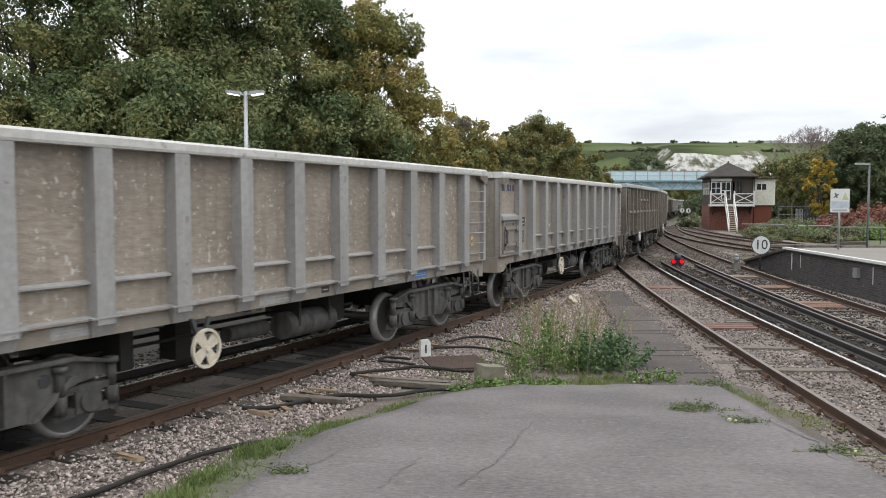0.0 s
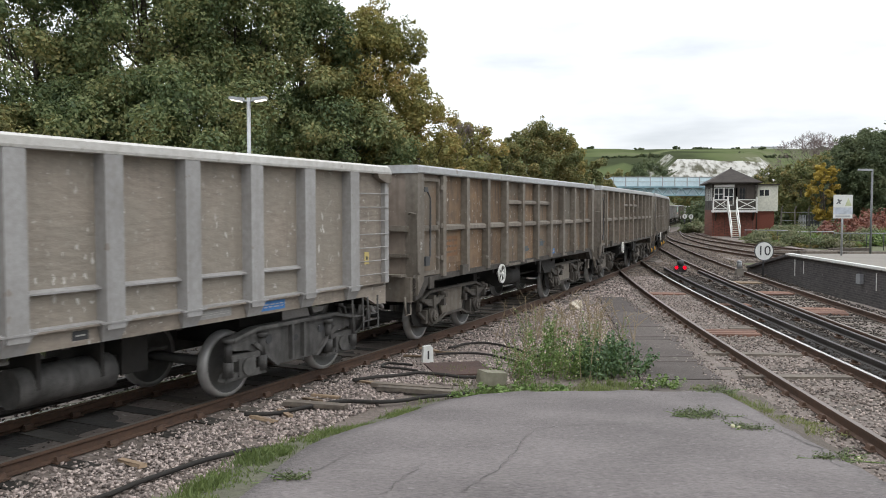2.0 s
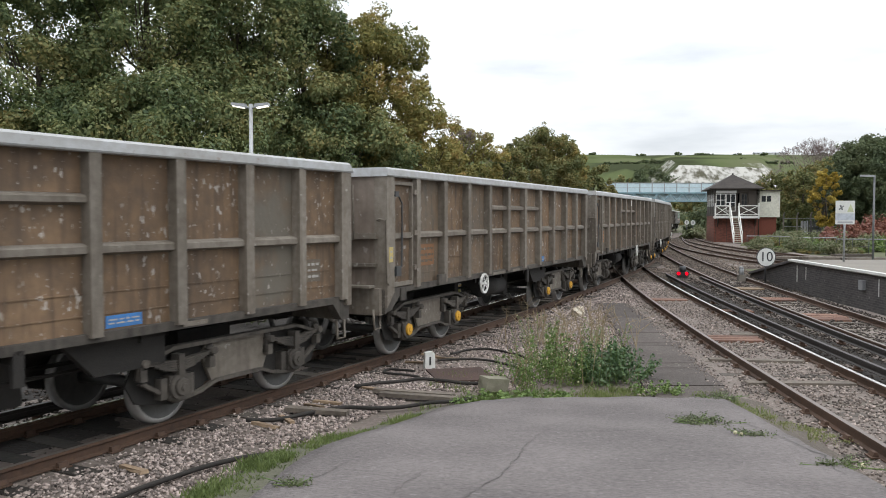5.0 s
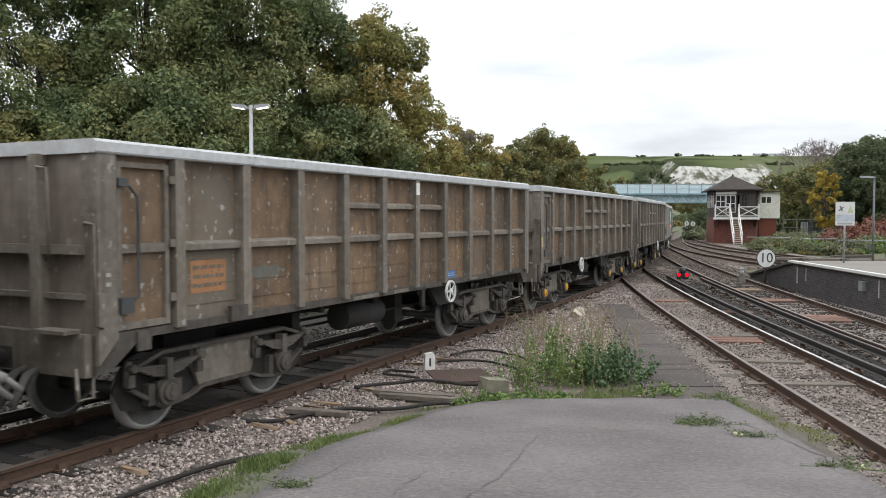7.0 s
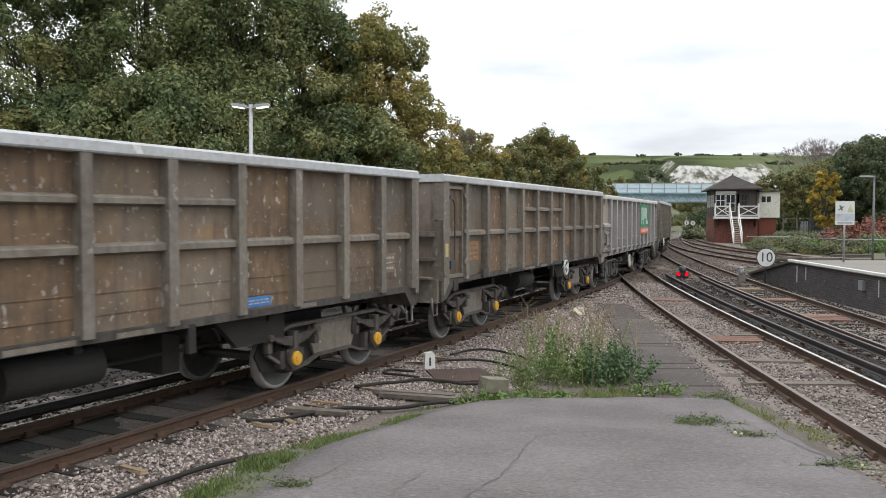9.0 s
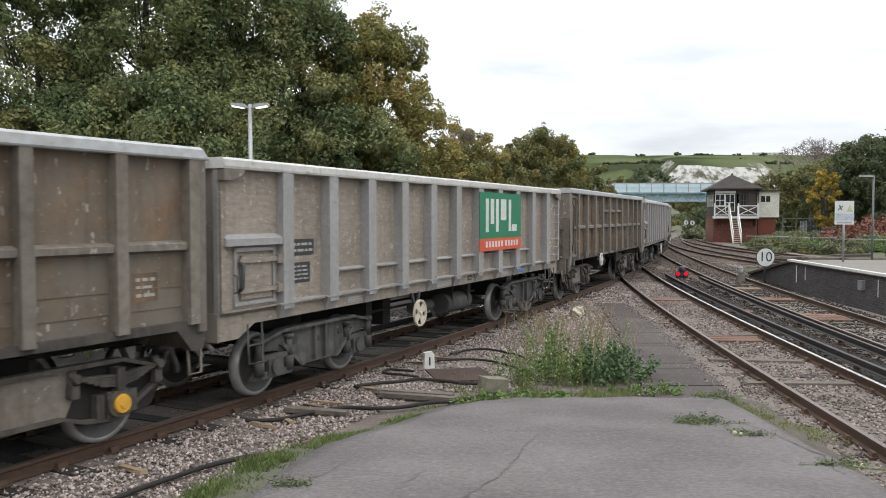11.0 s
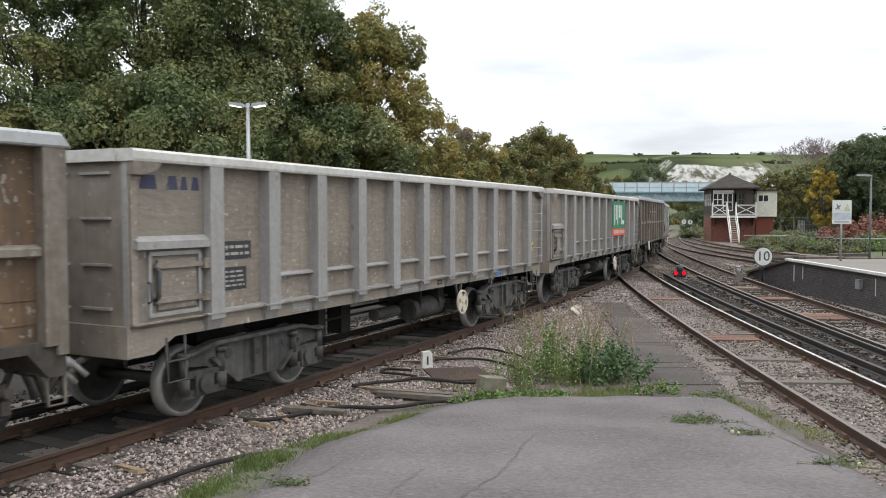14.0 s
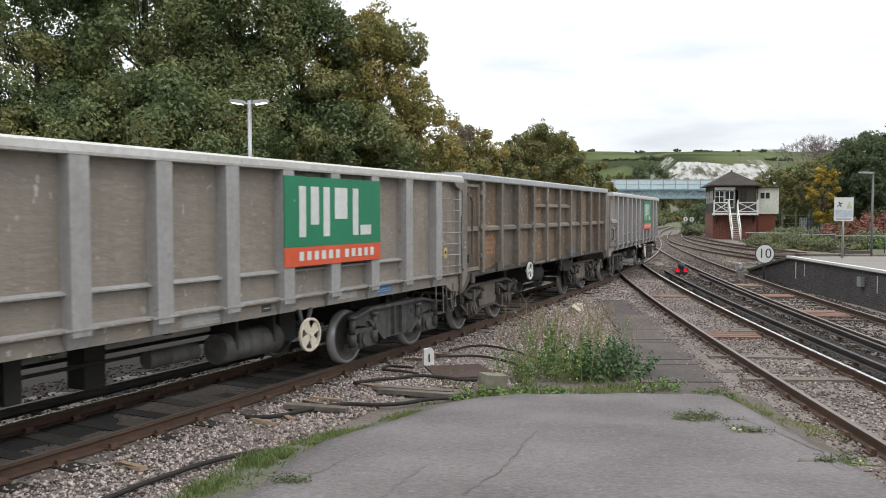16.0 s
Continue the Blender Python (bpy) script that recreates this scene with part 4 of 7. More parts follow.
def wagon_grey(logo=None, wheel_x=-1.62):
    root = thing("box_wagon_grey", Matrix(), "dusty grey steel bogie box wagon with wide side posts", "freight wagon", "wagons of the train")
    # body shell
    bm = bmesh.new()
    for sgn in (-1, 1):
        ybox(bm, A0 + 0.04, POST0 - 0.02, 1.24, 1.30, 1.30, 3.22, sgn)
        ybox(bm, POST0 - 0.02, A_POSTS[-1] + 0.02, 1.19, 1.25, 1.30, 3.22, sgn)
        ybox(bm, A_POSTS[-1] + 0.02, A1 - 0.04, 1.24, 1.30, 1.30, 3.22, sgn)
    parts("side_plate", bm, GREY_PLATE, root)
    bm = bmesh.new()
    for x in (A0 + 0.02, A1 - 0.08):
        box(bm, x, x + 0.06, -1.24, 1.24, 1.30, 3.22)
    parts("end_wall", bm, GREY_END, root)
    bm = bmesh.new()
    for x in (A0 - 0.03, A1 - 0.02):
        box(bm, x, x + 0.05, -1.295, 1.295, 0.985, 1.35)
    parts("headstock", bm, GREY_END, root, bevel=0.01)
    bm = bmesh.new()
    for x0, x1 in ((A0 - 0.015, A0 + 0.02), (A1 - 0.02, A1 + 0.015)):
        for z in (1.52, 2.02, 2.55, 3.06):
            for y in (-1.02, -0.36, 0.30):
                box(bm, x0, x1, y, y + 0.46, z, z + 0.03)
    for x0 in (A0 - 0.01, A1 - 0.05):
        for y in (-1.30, 1.22):
            box(bm, x0, x0 + 0.06, y, y + 0.08, 1.30, 3.2)
    parts("end_rib", bm, GREY_STEEL, root, bevel=0.006)
    bm = bmesh.new()
    box(bm, A0 + 0.1, A1 - 0.1, -1.24, 1.24, 1.28, 1.36)
    part("load_floor", bm, UNDER, root)
    bm = bmesh.new()
    cap = [(1.17, 3.20), (1.42, 3.20), (1.43, 3.23), (1.43, 3.31), (1.40, 3.34), (1.20, 3.34)]
    for sgn in (-1, 1):
        prism(bm, [(sgn * y, z) for y, z in cap], lambda u, v: (A0 - 0.03, u, v), lambda u, v: (A1 + 0.05 - 0.9 * (v - 3.20), u, v))
    for x in (A0 - 0.06, A1 - 0.14):
        box(bm, x, x + 0.20, -1.17, 1.17, 3.20, 3.34)
    part("top_rail", bm, GREY_CAP, root, "pale dust-worn top rail", 0.012)
    # side posts, each with a flared foot
    def post_mesh(sgn):
        b2 = bmesh.new()
        w = 0.125
        prism(b2, [(-w, 1.30), (w, 1.30), (w, 1.42), (w, 3.20), (-w, 3.20), (-w, 1.42)], lambda u, v: (u, sgn * 1.25, v), lambda u, v: (u * 0.98, sgn * 1.415, v))
        prism(b2, [(-0.20, 1.365), (0.20, 1.365), (0.20, 1.385), (-0.20, 1.385)], lambda u, v: (u, sgn * 1.30, v), lambda u, v: (u, sgn * 1.425, v))
        prism(b2, [(-0.17, 1.365), (0.17, 1.365), (0.12, 1.165), (-0.12, 1.165)], lambda u, v: (u, sgn * 1.29, v), lambda u, v: (u, sgn * (1.41 if v > 1.3 else 1.325), v))
        return mesh_of("side_post", b2, GREY_STEEL, 0.008)
    meshes = {s: post_mesh(s) for s in (-1, 1)}
    for x in A_POSTS:
        for s in (-1, 1):
            o = new("side_post", meshes[s])
            o.parent = root
            o.location = (x, 0, 0)
    # stiffener between the posts
    bm = bmesh.new()
    for sgn in (-1, 1):
        for i, (xa, xb) in enumerate(zip(A_POSTS, A_POSTS[1:])):
            if 1 <= i <= 8:
                prism_yz(bm, [(sgn * 1.25, 1.79), (sgn * 1.33, 1.76), (sgn * 1.33, 1.74), (sgn * 1.25, 1.74)], xa + 0.125, xb - 0.125)
            prism_yz(bm, [(sgn * 1.25, 1.40), (sgn * 1.365, 1.392), (sgn * 1.365, 1.372), (sgn * 1.25, 1.372)], xa + 0.125, xb - 0.125)
    parts("stiffener", bm, GREY_STEEL, root)
    # solebar with the raised ends
    bm = bmesh.new()
    sole = [(A0, 1.38), (A1, 1.38), (A1, 1.0), (A1 - 0.28, 1.0), (A1 - 0.62, 1.16), (A0 + 0.70, 1.16), (A0 + 0.36, 0.99), (A0, 0.99)]
    for sgn in (-1, 1):
        prism_xz(bm, sole, sgn * 1.20, sgn * 1.30)
        ybox(bm, A0, A1, 1.20, 1.37, 1.355, 1.375, sgn)
    parts("solebar", bm, GREY_PLATE, root)
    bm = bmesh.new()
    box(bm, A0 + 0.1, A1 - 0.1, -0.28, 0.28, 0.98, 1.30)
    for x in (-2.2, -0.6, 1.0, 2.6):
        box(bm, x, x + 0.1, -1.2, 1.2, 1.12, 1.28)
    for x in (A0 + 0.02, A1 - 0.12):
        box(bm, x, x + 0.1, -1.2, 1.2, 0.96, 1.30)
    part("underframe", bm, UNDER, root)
    # the near-end bay with its ledge and hatch, on both sides
    for sgn in (-1, 1):
        bm = bmesh.new()
        prism_yz(bm, [(sgn * 1.30, 2.36), (sgn * 1.40, 2.30), (sgn * 1.40, 2.21), (sgn * 1.30, 2.21)], A0 + 0.04, POST0 - 0.10)
        ybox(bm, A0 + 0.26, POST0 - 0.22, 1.30, 1.33, 1.42, 1.47, sgn)
        ybox(bm, A0 + 0.26, A0 + 0.30, 1.30, 1.34, 1.42, 2.18, sgn)
        ybox(bm, POST0 - 0.26, POST0 - 0.22, 1.30, 1.34, 1.42, 2.18, sgn)
        ybox(bm, A0 + 0.26, POST0 - 0.22, 1.30, 1.34, 2.13, 2.18, sgn)
        corner = bmesh.new()
        ybox(corner, A0, A0 + 0.09, 1.24, 1.345, 1.36, 3.20, sgn)
        part("corner_post", corner, GREY_PLATE, root, bevel=0.01)
        part("end_bay_frame", bm, GREY_STEEL, root, bevel=0.006)
        bm = bmesh.new()
        ybox(bm, A0 + 0.40, POST0 - 0.30, 1.30, 1.335, 1.50, 2.08, sgn)
        for z in (1.58, 1.98):
            ybox(bm, A0 + 0.34, POST0 - 0.13, 1.335, 1.37, z, z + 0.06, sgn)
            ybox(bm, POST0 - 0.22, POST0 - 0.10, 1.33, 1.40, z - 0.03, z + 0.09, sgn)
        hatch = part("hatch", bm, GREY_PLATE, root, "dusty side hatch with strap hinges", 0.006)
        bm = bmesh.new()
        tube(bm, [(A0 + 0.34, sgn * 1.345, 1.62), (A0 + 0.34, sgn * 1.40, 1.66), (A0 + 0.36, sgn * 1.40, 1.95), (A0 + 0.36, sgn * 1.345, 1.99)], 0.028)
        tube(bm, [(A0 + 0.20, sgn * 1.385, 1.60), (A0 + 0.20, sgn * 1.43, 1.62), (A0 + 0.20, sgn * 1.43, 1.82), (A0 + 0.20, sgn * 1.385, 1.84)], 0.014)
        part("latch_bar", bm, DARK_STEEL, hatch)
        # ladder on the far-end bay
        ladder_bm = bmesh.new()
        ybox(ladder_bm, A1 - 0.12, A1, 1.24, 1.38, 1.36, 3.20, sgn)
        part("corner_post", ladder_bm, GREY_STEEL, root, bevel=0.006)
        for k in range(7):
            z = 1.53 + 0.222 * k
            bm = bmesh.new()
            tube(bm, [(A_POSTS[-1] + 0.15, sgn * 1.30, z), (A_POSTS[-1] + 0.17, sgn * 1.38, z), (A1 - 0.05, sgn * 1.40, z), (A1 - 0.03, sgn * 1.37, z)], 0.010, 6)
            part("ladder_rung", bm, GREY_STEEL, root)
        # top corner bracket and step irons
        bm = bmesh.new()
        for xa, d in ((A0 - 0.02, 1), (A1 + 0.02, -1)):
            prism_xz(bm, [(xa, 3.20), (xa + d * 0.42, 3.20), (xa + d * 0.38, 3.13), (xa + d * 0.16, 3.05), (xa, 3.05)], sgn * 1.31, sgn * 1.42)
        parts("lifting_bracket", bm, BROWN_STEEL, root, bevel=0.008)
        bm = bmesh.new()
        for x in (A0 + 0.55, A1 - 1.0, A1 - 0.55):
            tube(bm, [(x, sgn * 1.30, 1.16), (x, sgn * 1.32, 0.62), (x + 0.3, sgn * 1.32, 0.62), (x + 0.3, sgn * 1.30, 1.16)], 0.016, 6)
            ybox(bm, x + 0.01, x + 0.29, 1.28, 1.33, 0.86, 0.875, sgn)
        parts("step_iron", bm, BOGIE_GREY, root)
    # brake gear
    bm = bmesh.new()
    rod(bm, (0.62, -0.85, 0.74), (1.85, -0.85, 0.74), 0.21, 18)
    rod(bm, (-0.5, -0.75, 0.76), (0.35, -0.75, 0.76), 0.11, 14)
    parts("air_tank", bm, BOGIE_GREY, root)
    bm = bmesh.new()
    for x in (0.8, 1.6):
        box(bm, x, x + 0.05, -1.06, -0.62, 0.72, 1.2)
    rod(bm, (-2.9, -0.6, 0.82), (3.0, -0.6, 0.82), 0.025, 6)
    rod(bm, (-2.9, 0.5, 0.70), (3.0, 0.5, 0.70), 0.03, 6)
    box(bm, -2.5, -2.3, -0.9, 0.9, 0.62, 1.1)
    box(bm, -1.2, -0.9, -0.5, -0.2, 0.5, 1.1)
    box(bm, 2.2, 2.6, -0.7, 0.7, 0.6, 1.1)
    part("brake_rigging", bm, UNDER, root)
    bm = bmesh.new()
    handwheel(bm, 0.25, True)
    hw = part("handwheel", bm, CREAM, root, "dirty cream brake handwheel")
    hw.location = (wheel_x, -1.42, 0.80)
    bm = bmesh.new()
    for d in (-0.17, 0.13):
        prism_xz(bm, [(wheel_x + d, 1.18), (wheel_x + d + 0.06, 1.18), (wheel_x + 0.03, 0.80), (wheel_x - 0.01, 0.78)], -1.34, -1.30)
    part("handwheel_bracket", bm, DARK_STEEL, root)
    coupling(root, A0, A1)
    bogie_grey(root, -4.30)
    bogie_grey(root, 5.05)
    # data panels along the solebar and body
    y = -1.30
    plate("data_panel", root, -0.45, 0.35, 1.19, 1.34, y, GREY_STEEL, PALE_TEXT, 2, seed=3)
    plate("data_panel", root, -3.75, -3.25, 1.20, 1.33, y, GREY_STEEL, PALE_TEXT, 2, seed=4)
    plate("data_panel", root, 2.85, 3.45, 1.22, 1.33, y, GREY_STEEL, PALE_TEXT, 2, seed=5)
    plate("data_panel", root, 1.05, 1.25, 1.22, 1.32, y, BLACK_PLATE, PALE_TEXT, 1, seed=6)
    plate("blue_label", root, 4.05, 4.55, 1.20, 1.33, y, BLUE_PLATE, PALE_TEXT, 2, "blue label with pale lines", 7)
    plate("number_panel", root, -5.18, -4.62, 2.02, 2.26, -1.25, BLACK_PLATE, PALE_TEXT, 2, "black number panel", 8)
    plate("number_panel", root, -5.18, -4.72, 1.62, 1.92, -1.25, BLACK_PLATE, PALE_TEXT, 4, "black number panel", 9)
    plate("warning_label", root, 6.62, 6.75, 1.70, 1.90, -1.30, YELLOW_LABEL, BLACK_PLATE, 1, "small yellow warning label", 1)
    if logo == "sign":
        bm = bmesh.new()
        box(bm, 1.40, 3.98, -1.432, -1.419, 2.10, 3.12)
        sign = part("company_sign", bm, GREEN_SIGN, root, "green panel with white block emblem and red band")
        bm = bmesh.new()
        box(bm, 1.40, 3.98, -1.432, -1.419, 1.82, 2.097)
        part("red_band", bm, RED_SIGN, sign)
        bm = bmesh.new()
        yb, yt = -1.432, -1.437
        # an emblem of plain white blocks
        for x0, x1, z0 in ((1.74, 1.90, 2.24), (2.02, 2.22, 2.42), (2.34, 2.50, 2.24), (2.64, 2.98, 2.50), (3.14, 3.30, 2.24), (3.36, 3.68, 2.24)):
            z1 = 2.40 if x0 > 3.3 else 2.98
            prism_xz(bm, [(x0, z0), (x1, z0), (x1, z1), (x0, z1)], yb, yt)
        part("emblem", bm, SIGN_WHITE, sign)
        bm = bmesh.new()
        for k in range(11):
            x = 1.74 + 0.185 * k + (0.07 if k > 5 else 0)
            box(bm, x, x + 0.10, yt, yb, 1.90, 2.03)
        part("band_marks", bm, SIGN_WHITE, sign)
    elif logo == "mark":
        bm = bmesh.new()
        for k, (x0, x1) in enumerate(((-6.62, -6.36), (-6.20, -6.02), (-5.98, -5.86), (-5.80, -5.66))):
            prism_xz(bm, [(x0, 2.90), (x1, 2.90), (x1 - 0.03, 3.06), (x0 + 0.03, 3.06)], -1.30, -1.304)
        parts("owner_mark", bm, NAVY, root, "worn navy owner mark of plain blocks")
    return root


B0, B1 = -6.60, 6.58
B_POSTS = [-5.40 + 1.206 * i for i in range(9)] + [5.36, 6.40]


def wagon_brown(caps=False, wheel_x=-2.23):
    root = thing("box_wagon_brown", Matrix(), "rusty brown steel bogie box wagon with ribbed sides", "freight wagon", "wagons of the train")
    for sgn in (-1, 1):
        for i, (xa, xb) in enumerate(zip([B0 + 0.1] + B_POSTS, B_POSTS + [B1 - 0.05])):
            bm = bmesh.new()
            out = 1.31 if i == 0 else 1.27
            ybox(bm, xa, xb - 0.004, out - 0.06, out, 1.30, 3.30, sgn)
            if i:
                for z in (1.52, 1.76):
                    ybox(bm, xa + 0.06, xb - 0.07, out, out + 0.010, z, z + 0.014, sgn)
            part("side_panel", bm, BROWN_PLATE, root)
    bm = bmesh.new()
    for x in (B0 + 0.04, B1 - 0.10):
        box(bm, x, x + 0.06, -1.25, 1.25, 1.30, 3.3)
    parts("end_wall", bm, BROWN_END, root)
    bm = bmesh.new()
    for x0, x1 in ((B0 - 0.10, B0 + 0.04), (B1 - 0.04, B1 + 0.08)):
        for y in (-0.62, 0.48):
            box(bm, x0, x1, y, y + 0.14, 1.10, 3.28)
        box(bm, x0 + 0.03, x1, -1.22, 1.22, 2.20, 2.30)
        box(bm, x0 + 0.05, x1, -1.22, 1.22, 1.72, 1.78)
    parts("end_rib", bm, BROWN_STEEL, root, bevel=0.006)
    bm = bmesh.new()
    box(bm, B0 + 0.1, B1 - 0.1, -1.25, 1.25, 1.28, 1.36)
    part("load_floor", bm, UNDER, root)
    bm = bmesh.new()
    cap = [(1.19, 3.27), (1.42, 3.27), (1.435, 3.29), (1.435, 3.39), (1.41, 3.42), (1.19, 3.42)]
    for sgn in (-1, 1):
        prism(bm, [(sgn * y, z) for y, z in cap], lambda u, v: (B0 - 0.03, u, v), lambda u, v: (B1 + 0.05 - 0.8 * (v - 3.27), u, v))
    for x in (B0 - 0.03, B1 - 0.21):
        box(bm, x, x + 0.24, -1.19, 1.19, 3.27, 3.42)
    part("top_rail", bm, BLUE_CAP, root, "pale worn top rail", 0.014)
    def post_mesh(sgn):
        b2 = bmesh.new()
        prism_xz(b2, [(-0.075, 1.30), (0.075, 1.30), (0.075, 3.27), (-0.075, 3.27)], sgn * 1.27, sgn * 1.415)
        return mesh_of("side_post", b2, BROWN_STEEL, 0.008)
    meshes = {s: post_mesh(s) for s in (-1, 1)}
    for x in B_POSTS:
        for s in (-1, 1):
            o = new("side_post", meshes[s])
            o.parent = root
            o.location = (x, 0, 0)
    for sgn in (-1, 1):
        bm = bmesh.new()
        prism(bm, [(B0, 1.02), (B0 + 0.26, 1.28), (B0 + 0.26, 3.27), (B0, 3.27)], lambda u, v: (u, sgn * 1.16, v), lambda u, v: (u, sgn * 1.41, v))
        part("corner_post", bm, BROWN_STEEL, root, bevel=0.012)
        bm = bmesh.new()
        ybox(bm, B1 - 0.12, B1, 1.25, 1.41, 1.2, 3.27, sgn)
        part("corner_post", bm, BROWN_STEEL, root, bevel=0.008)
        for i, (xa, xb) in enumerate(zip(B_POSTS, B_POSTS[1:] + [B1 - 0.05])):
            bm = bmesh.new()
            prism_yz(bm, [(sgn * 1.27, 2.31), (sgn * 1.35, 2.29), (sgn * 1.37, 2.27), (sgn * 1.37, 2.20), (sgn * 1.27, 2.17)], xa + 0.075, xb - 0.075)
            if 3 <= i <= 5:
                prism_yz(bm, [(sgn * 1.27, 2.84), (sgn * 1.35, 2.82), (sgn * 1.37, 2.80), (sgn * 1.37, 2.74), (sgn * 1.27, 2.71)], xa + 0.075, xb - 0.075)
            part("side_rail", bm, BROWN_STEEL, root)
        # door by the leading corner
        bm = bmesh.new()
        d0, d1 = B0 + 0.30, B_POSTS[0] - 0.14
        for xa, xb, za, zb in ((d0, d1, 3.14, 3.20), (d0, d1, 1.36, 1.43), (d0, d0 + 0.06, 1.43, 3.14), (d1 - 0.06, d1, 1.43, 3.14)):
            ybox(bm, xa, xb, 1.31, 1.37, za, zb, sgn)
        ybox(bm, d0 + 0.06, d1 - 0.06, 1.31, 1.36, 2.20, 2.30, sgn)
        for z in (1.62, 2.25, 2.98):
            ybox(bm, d1 - 0.02, d1 + 0.10, 1.33, 1.41, z, z + 0.09, sgn)
        door = part("side_door", bm, BROWN_STEEL, root, "framed access door with hinges", 0.006)
        bm = bmesh.new()
        tube(bm, [(d0 + 0.02, sgn * 1.38, 2.98), (d0 + 0.14, sgn * 1.40, 2.94), (d0 + 0.26, sgn * 1.40, 2.82), (d0 + 0.28, sgn * 1.39, 2.4), (d0 + 0.27, sgn * 1.39, 1.72), (d0 + 0.10, sgn * 1.39, 1.62)], 0.018, 6)
        ybox(bm, d0 - 0.02, d0 + 0.12, 1.34, 1.42, 2.93, 3.02, sgn)
        ybox(bm, d0 - 0.02, d0 + 0.16, 1.34, 1.44, 1.55, 1.72, sgn)
        part("door_latch", bm, DARK_STEEL, door)
        bm = bmesh.new()
        tube(bm, [(B0 + 0.02, sgn * 1.20, 2.52), (B0 - 0.06, sgn * 1.30, 2.54), (B0 - 0.06, sgn * 1.42, 2.52), (B0 - 0.06, sgn * 1.43, 1.46), (B0 + 0.06, sgn * 1.41, 1.42)], 0.017, 6)
        tube(bm, [(B0 - 0.01, sgn * 0.62, 3.16), (B0 - 0.1, sgn * 0.62, 3.14), (B0 - 0.12, sgn * 0.80, 3.12), (B0 - 0.12, sgn * 0.82, 2.2), (B0 - 0.01, sgn * 0.64, 2.14)], 0.017, 6)
        parts("handrail", bm, BROWN_STEEL, root)
    bm = bmesh.new()
    sole = [(B0, 1.34), (B1, 1.34), (B1, 0.98), (B1 - 0.20, 0.98), (B1 - 0.42, 1.24), (B0 + 0.62, 1.24), (B0 + 0.26, 0.98), (B0, 0.92)]
    for sgn in (-1, 1):
        prism_xz(bm, sole, sgn * 1.22, sgn * 1.36)
        ybox(bm, B0 + 0.55, B0 + 0.75, 1.36, 1.39, 1.10, 1.32, sgn)
        ybox(bm, B0 + 2.08, B0 + 2.40, 1.36, 1.42, 1.26, 1.46, sgn)
    parts("solebar", bm, BOGIE_BROWN, root, bevel=0.006)
    bm = bmesh.new()
    box(bm, B0 - 0.09, B0 + 0.06, -1.30, 1.30, 0.90, 1.36)
    box(bm, B1 - 0.06, B1 + 0.09, -1.22, 1.22, 0.96, 1.34)
    box(bm, B0 - 0.26, B0 - 0.05, -1.20, -0.70, 1.37, 1.41)
    parts("headstock", bm, BROWN_STEEL, root, bevel=0.02)
    bm = bmesh.new()
    for x in (B0 - 0.12, B1 - 0.12):
        for sgn in (-1, 1):
            tube(bm, [(x, sgn * 1.20, 1.0), (x, sgn * 1.22, 0.66), (x + 0.20, sgn * 1.22, 0.66), (x + 0.20, sgn * 1.20, 1.0)], 0.022, 6)
    parts("step_iron", bm, BROWN_STEEL, root)
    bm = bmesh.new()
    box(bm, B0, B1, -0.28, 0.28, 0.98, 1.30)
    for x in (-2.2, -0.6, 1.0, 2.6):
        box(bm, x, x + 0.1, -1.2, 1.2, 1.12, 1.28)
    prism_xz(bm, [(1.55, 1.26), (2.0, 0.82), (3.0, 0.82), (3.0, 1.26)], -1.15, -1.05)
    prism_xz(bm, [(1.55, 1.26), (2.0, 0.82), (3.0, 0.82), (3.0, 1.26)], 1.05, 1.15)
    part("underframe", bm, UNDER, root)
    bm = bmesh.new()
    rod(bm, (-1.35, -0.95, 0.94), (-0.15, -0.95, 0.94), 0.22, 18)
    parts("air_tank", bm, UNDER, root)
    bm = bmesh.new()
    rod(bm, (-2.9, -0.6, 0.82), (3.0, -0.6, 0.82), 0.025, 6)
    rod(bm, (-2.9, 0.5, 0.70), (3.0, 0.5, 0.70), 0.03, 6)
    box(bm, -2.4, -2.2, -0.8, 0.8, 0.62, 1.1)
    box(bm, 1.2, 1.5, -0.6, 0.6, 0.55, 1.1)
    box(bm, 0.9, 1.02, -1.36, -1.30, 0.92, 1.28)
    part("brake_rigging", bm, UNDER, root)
    bm = bmesh.new()
    handwheel(bm, 0.22, False)
    hw = part("handwheel", bm, WHITE, root, "thin white brake handwheel")
    hw.location = (wheel_x, -1.44, 1.12)
    bm = bmesh.new()
    box(bm, wheel_x - 0.04, wheel_x + 0.04, -1.40, -1.34, 1.08, 1.30)
    part("handwheel_bracket", bm, DARK_STEEL, root)
    coupling(root, B0 - 0.09, B1 + 0.09, 0.36)
    bogie_brown(root, -4.22, caps)
    bogie_brown(root, 4.38, caps)
    y = -1.36
    plate("number_panel", root, -5.10, -4.46, 1.66, 2.06, -1.27, ORANGE_PLATE, BROWN_PLATE, 3, "faded orange number panel", 2)
    plate("blue_label", root, 2.05, 2.55, 1.36, 1.50, -1.27, BLUE_PLATE, PALE_TEXT, 2, "blue label with pale lines", 3)
    plate("data_strip", root, -1.52, -0.70, 1.25, 1.31, y, BROWN_STEEL, PALE_TEXT, 1, "", 4)
    plate("data_strip", root, -0.18, 0.35, 1.25, 1.31, y, BROWN_STEEL, PALE_TEXT, 1, "", 5)
    plate("data_strip", root, 3.10, 3.50, 1.26, 1.32, y, BROWN_STEEL, PALE_TEXT, 1, "", 6)
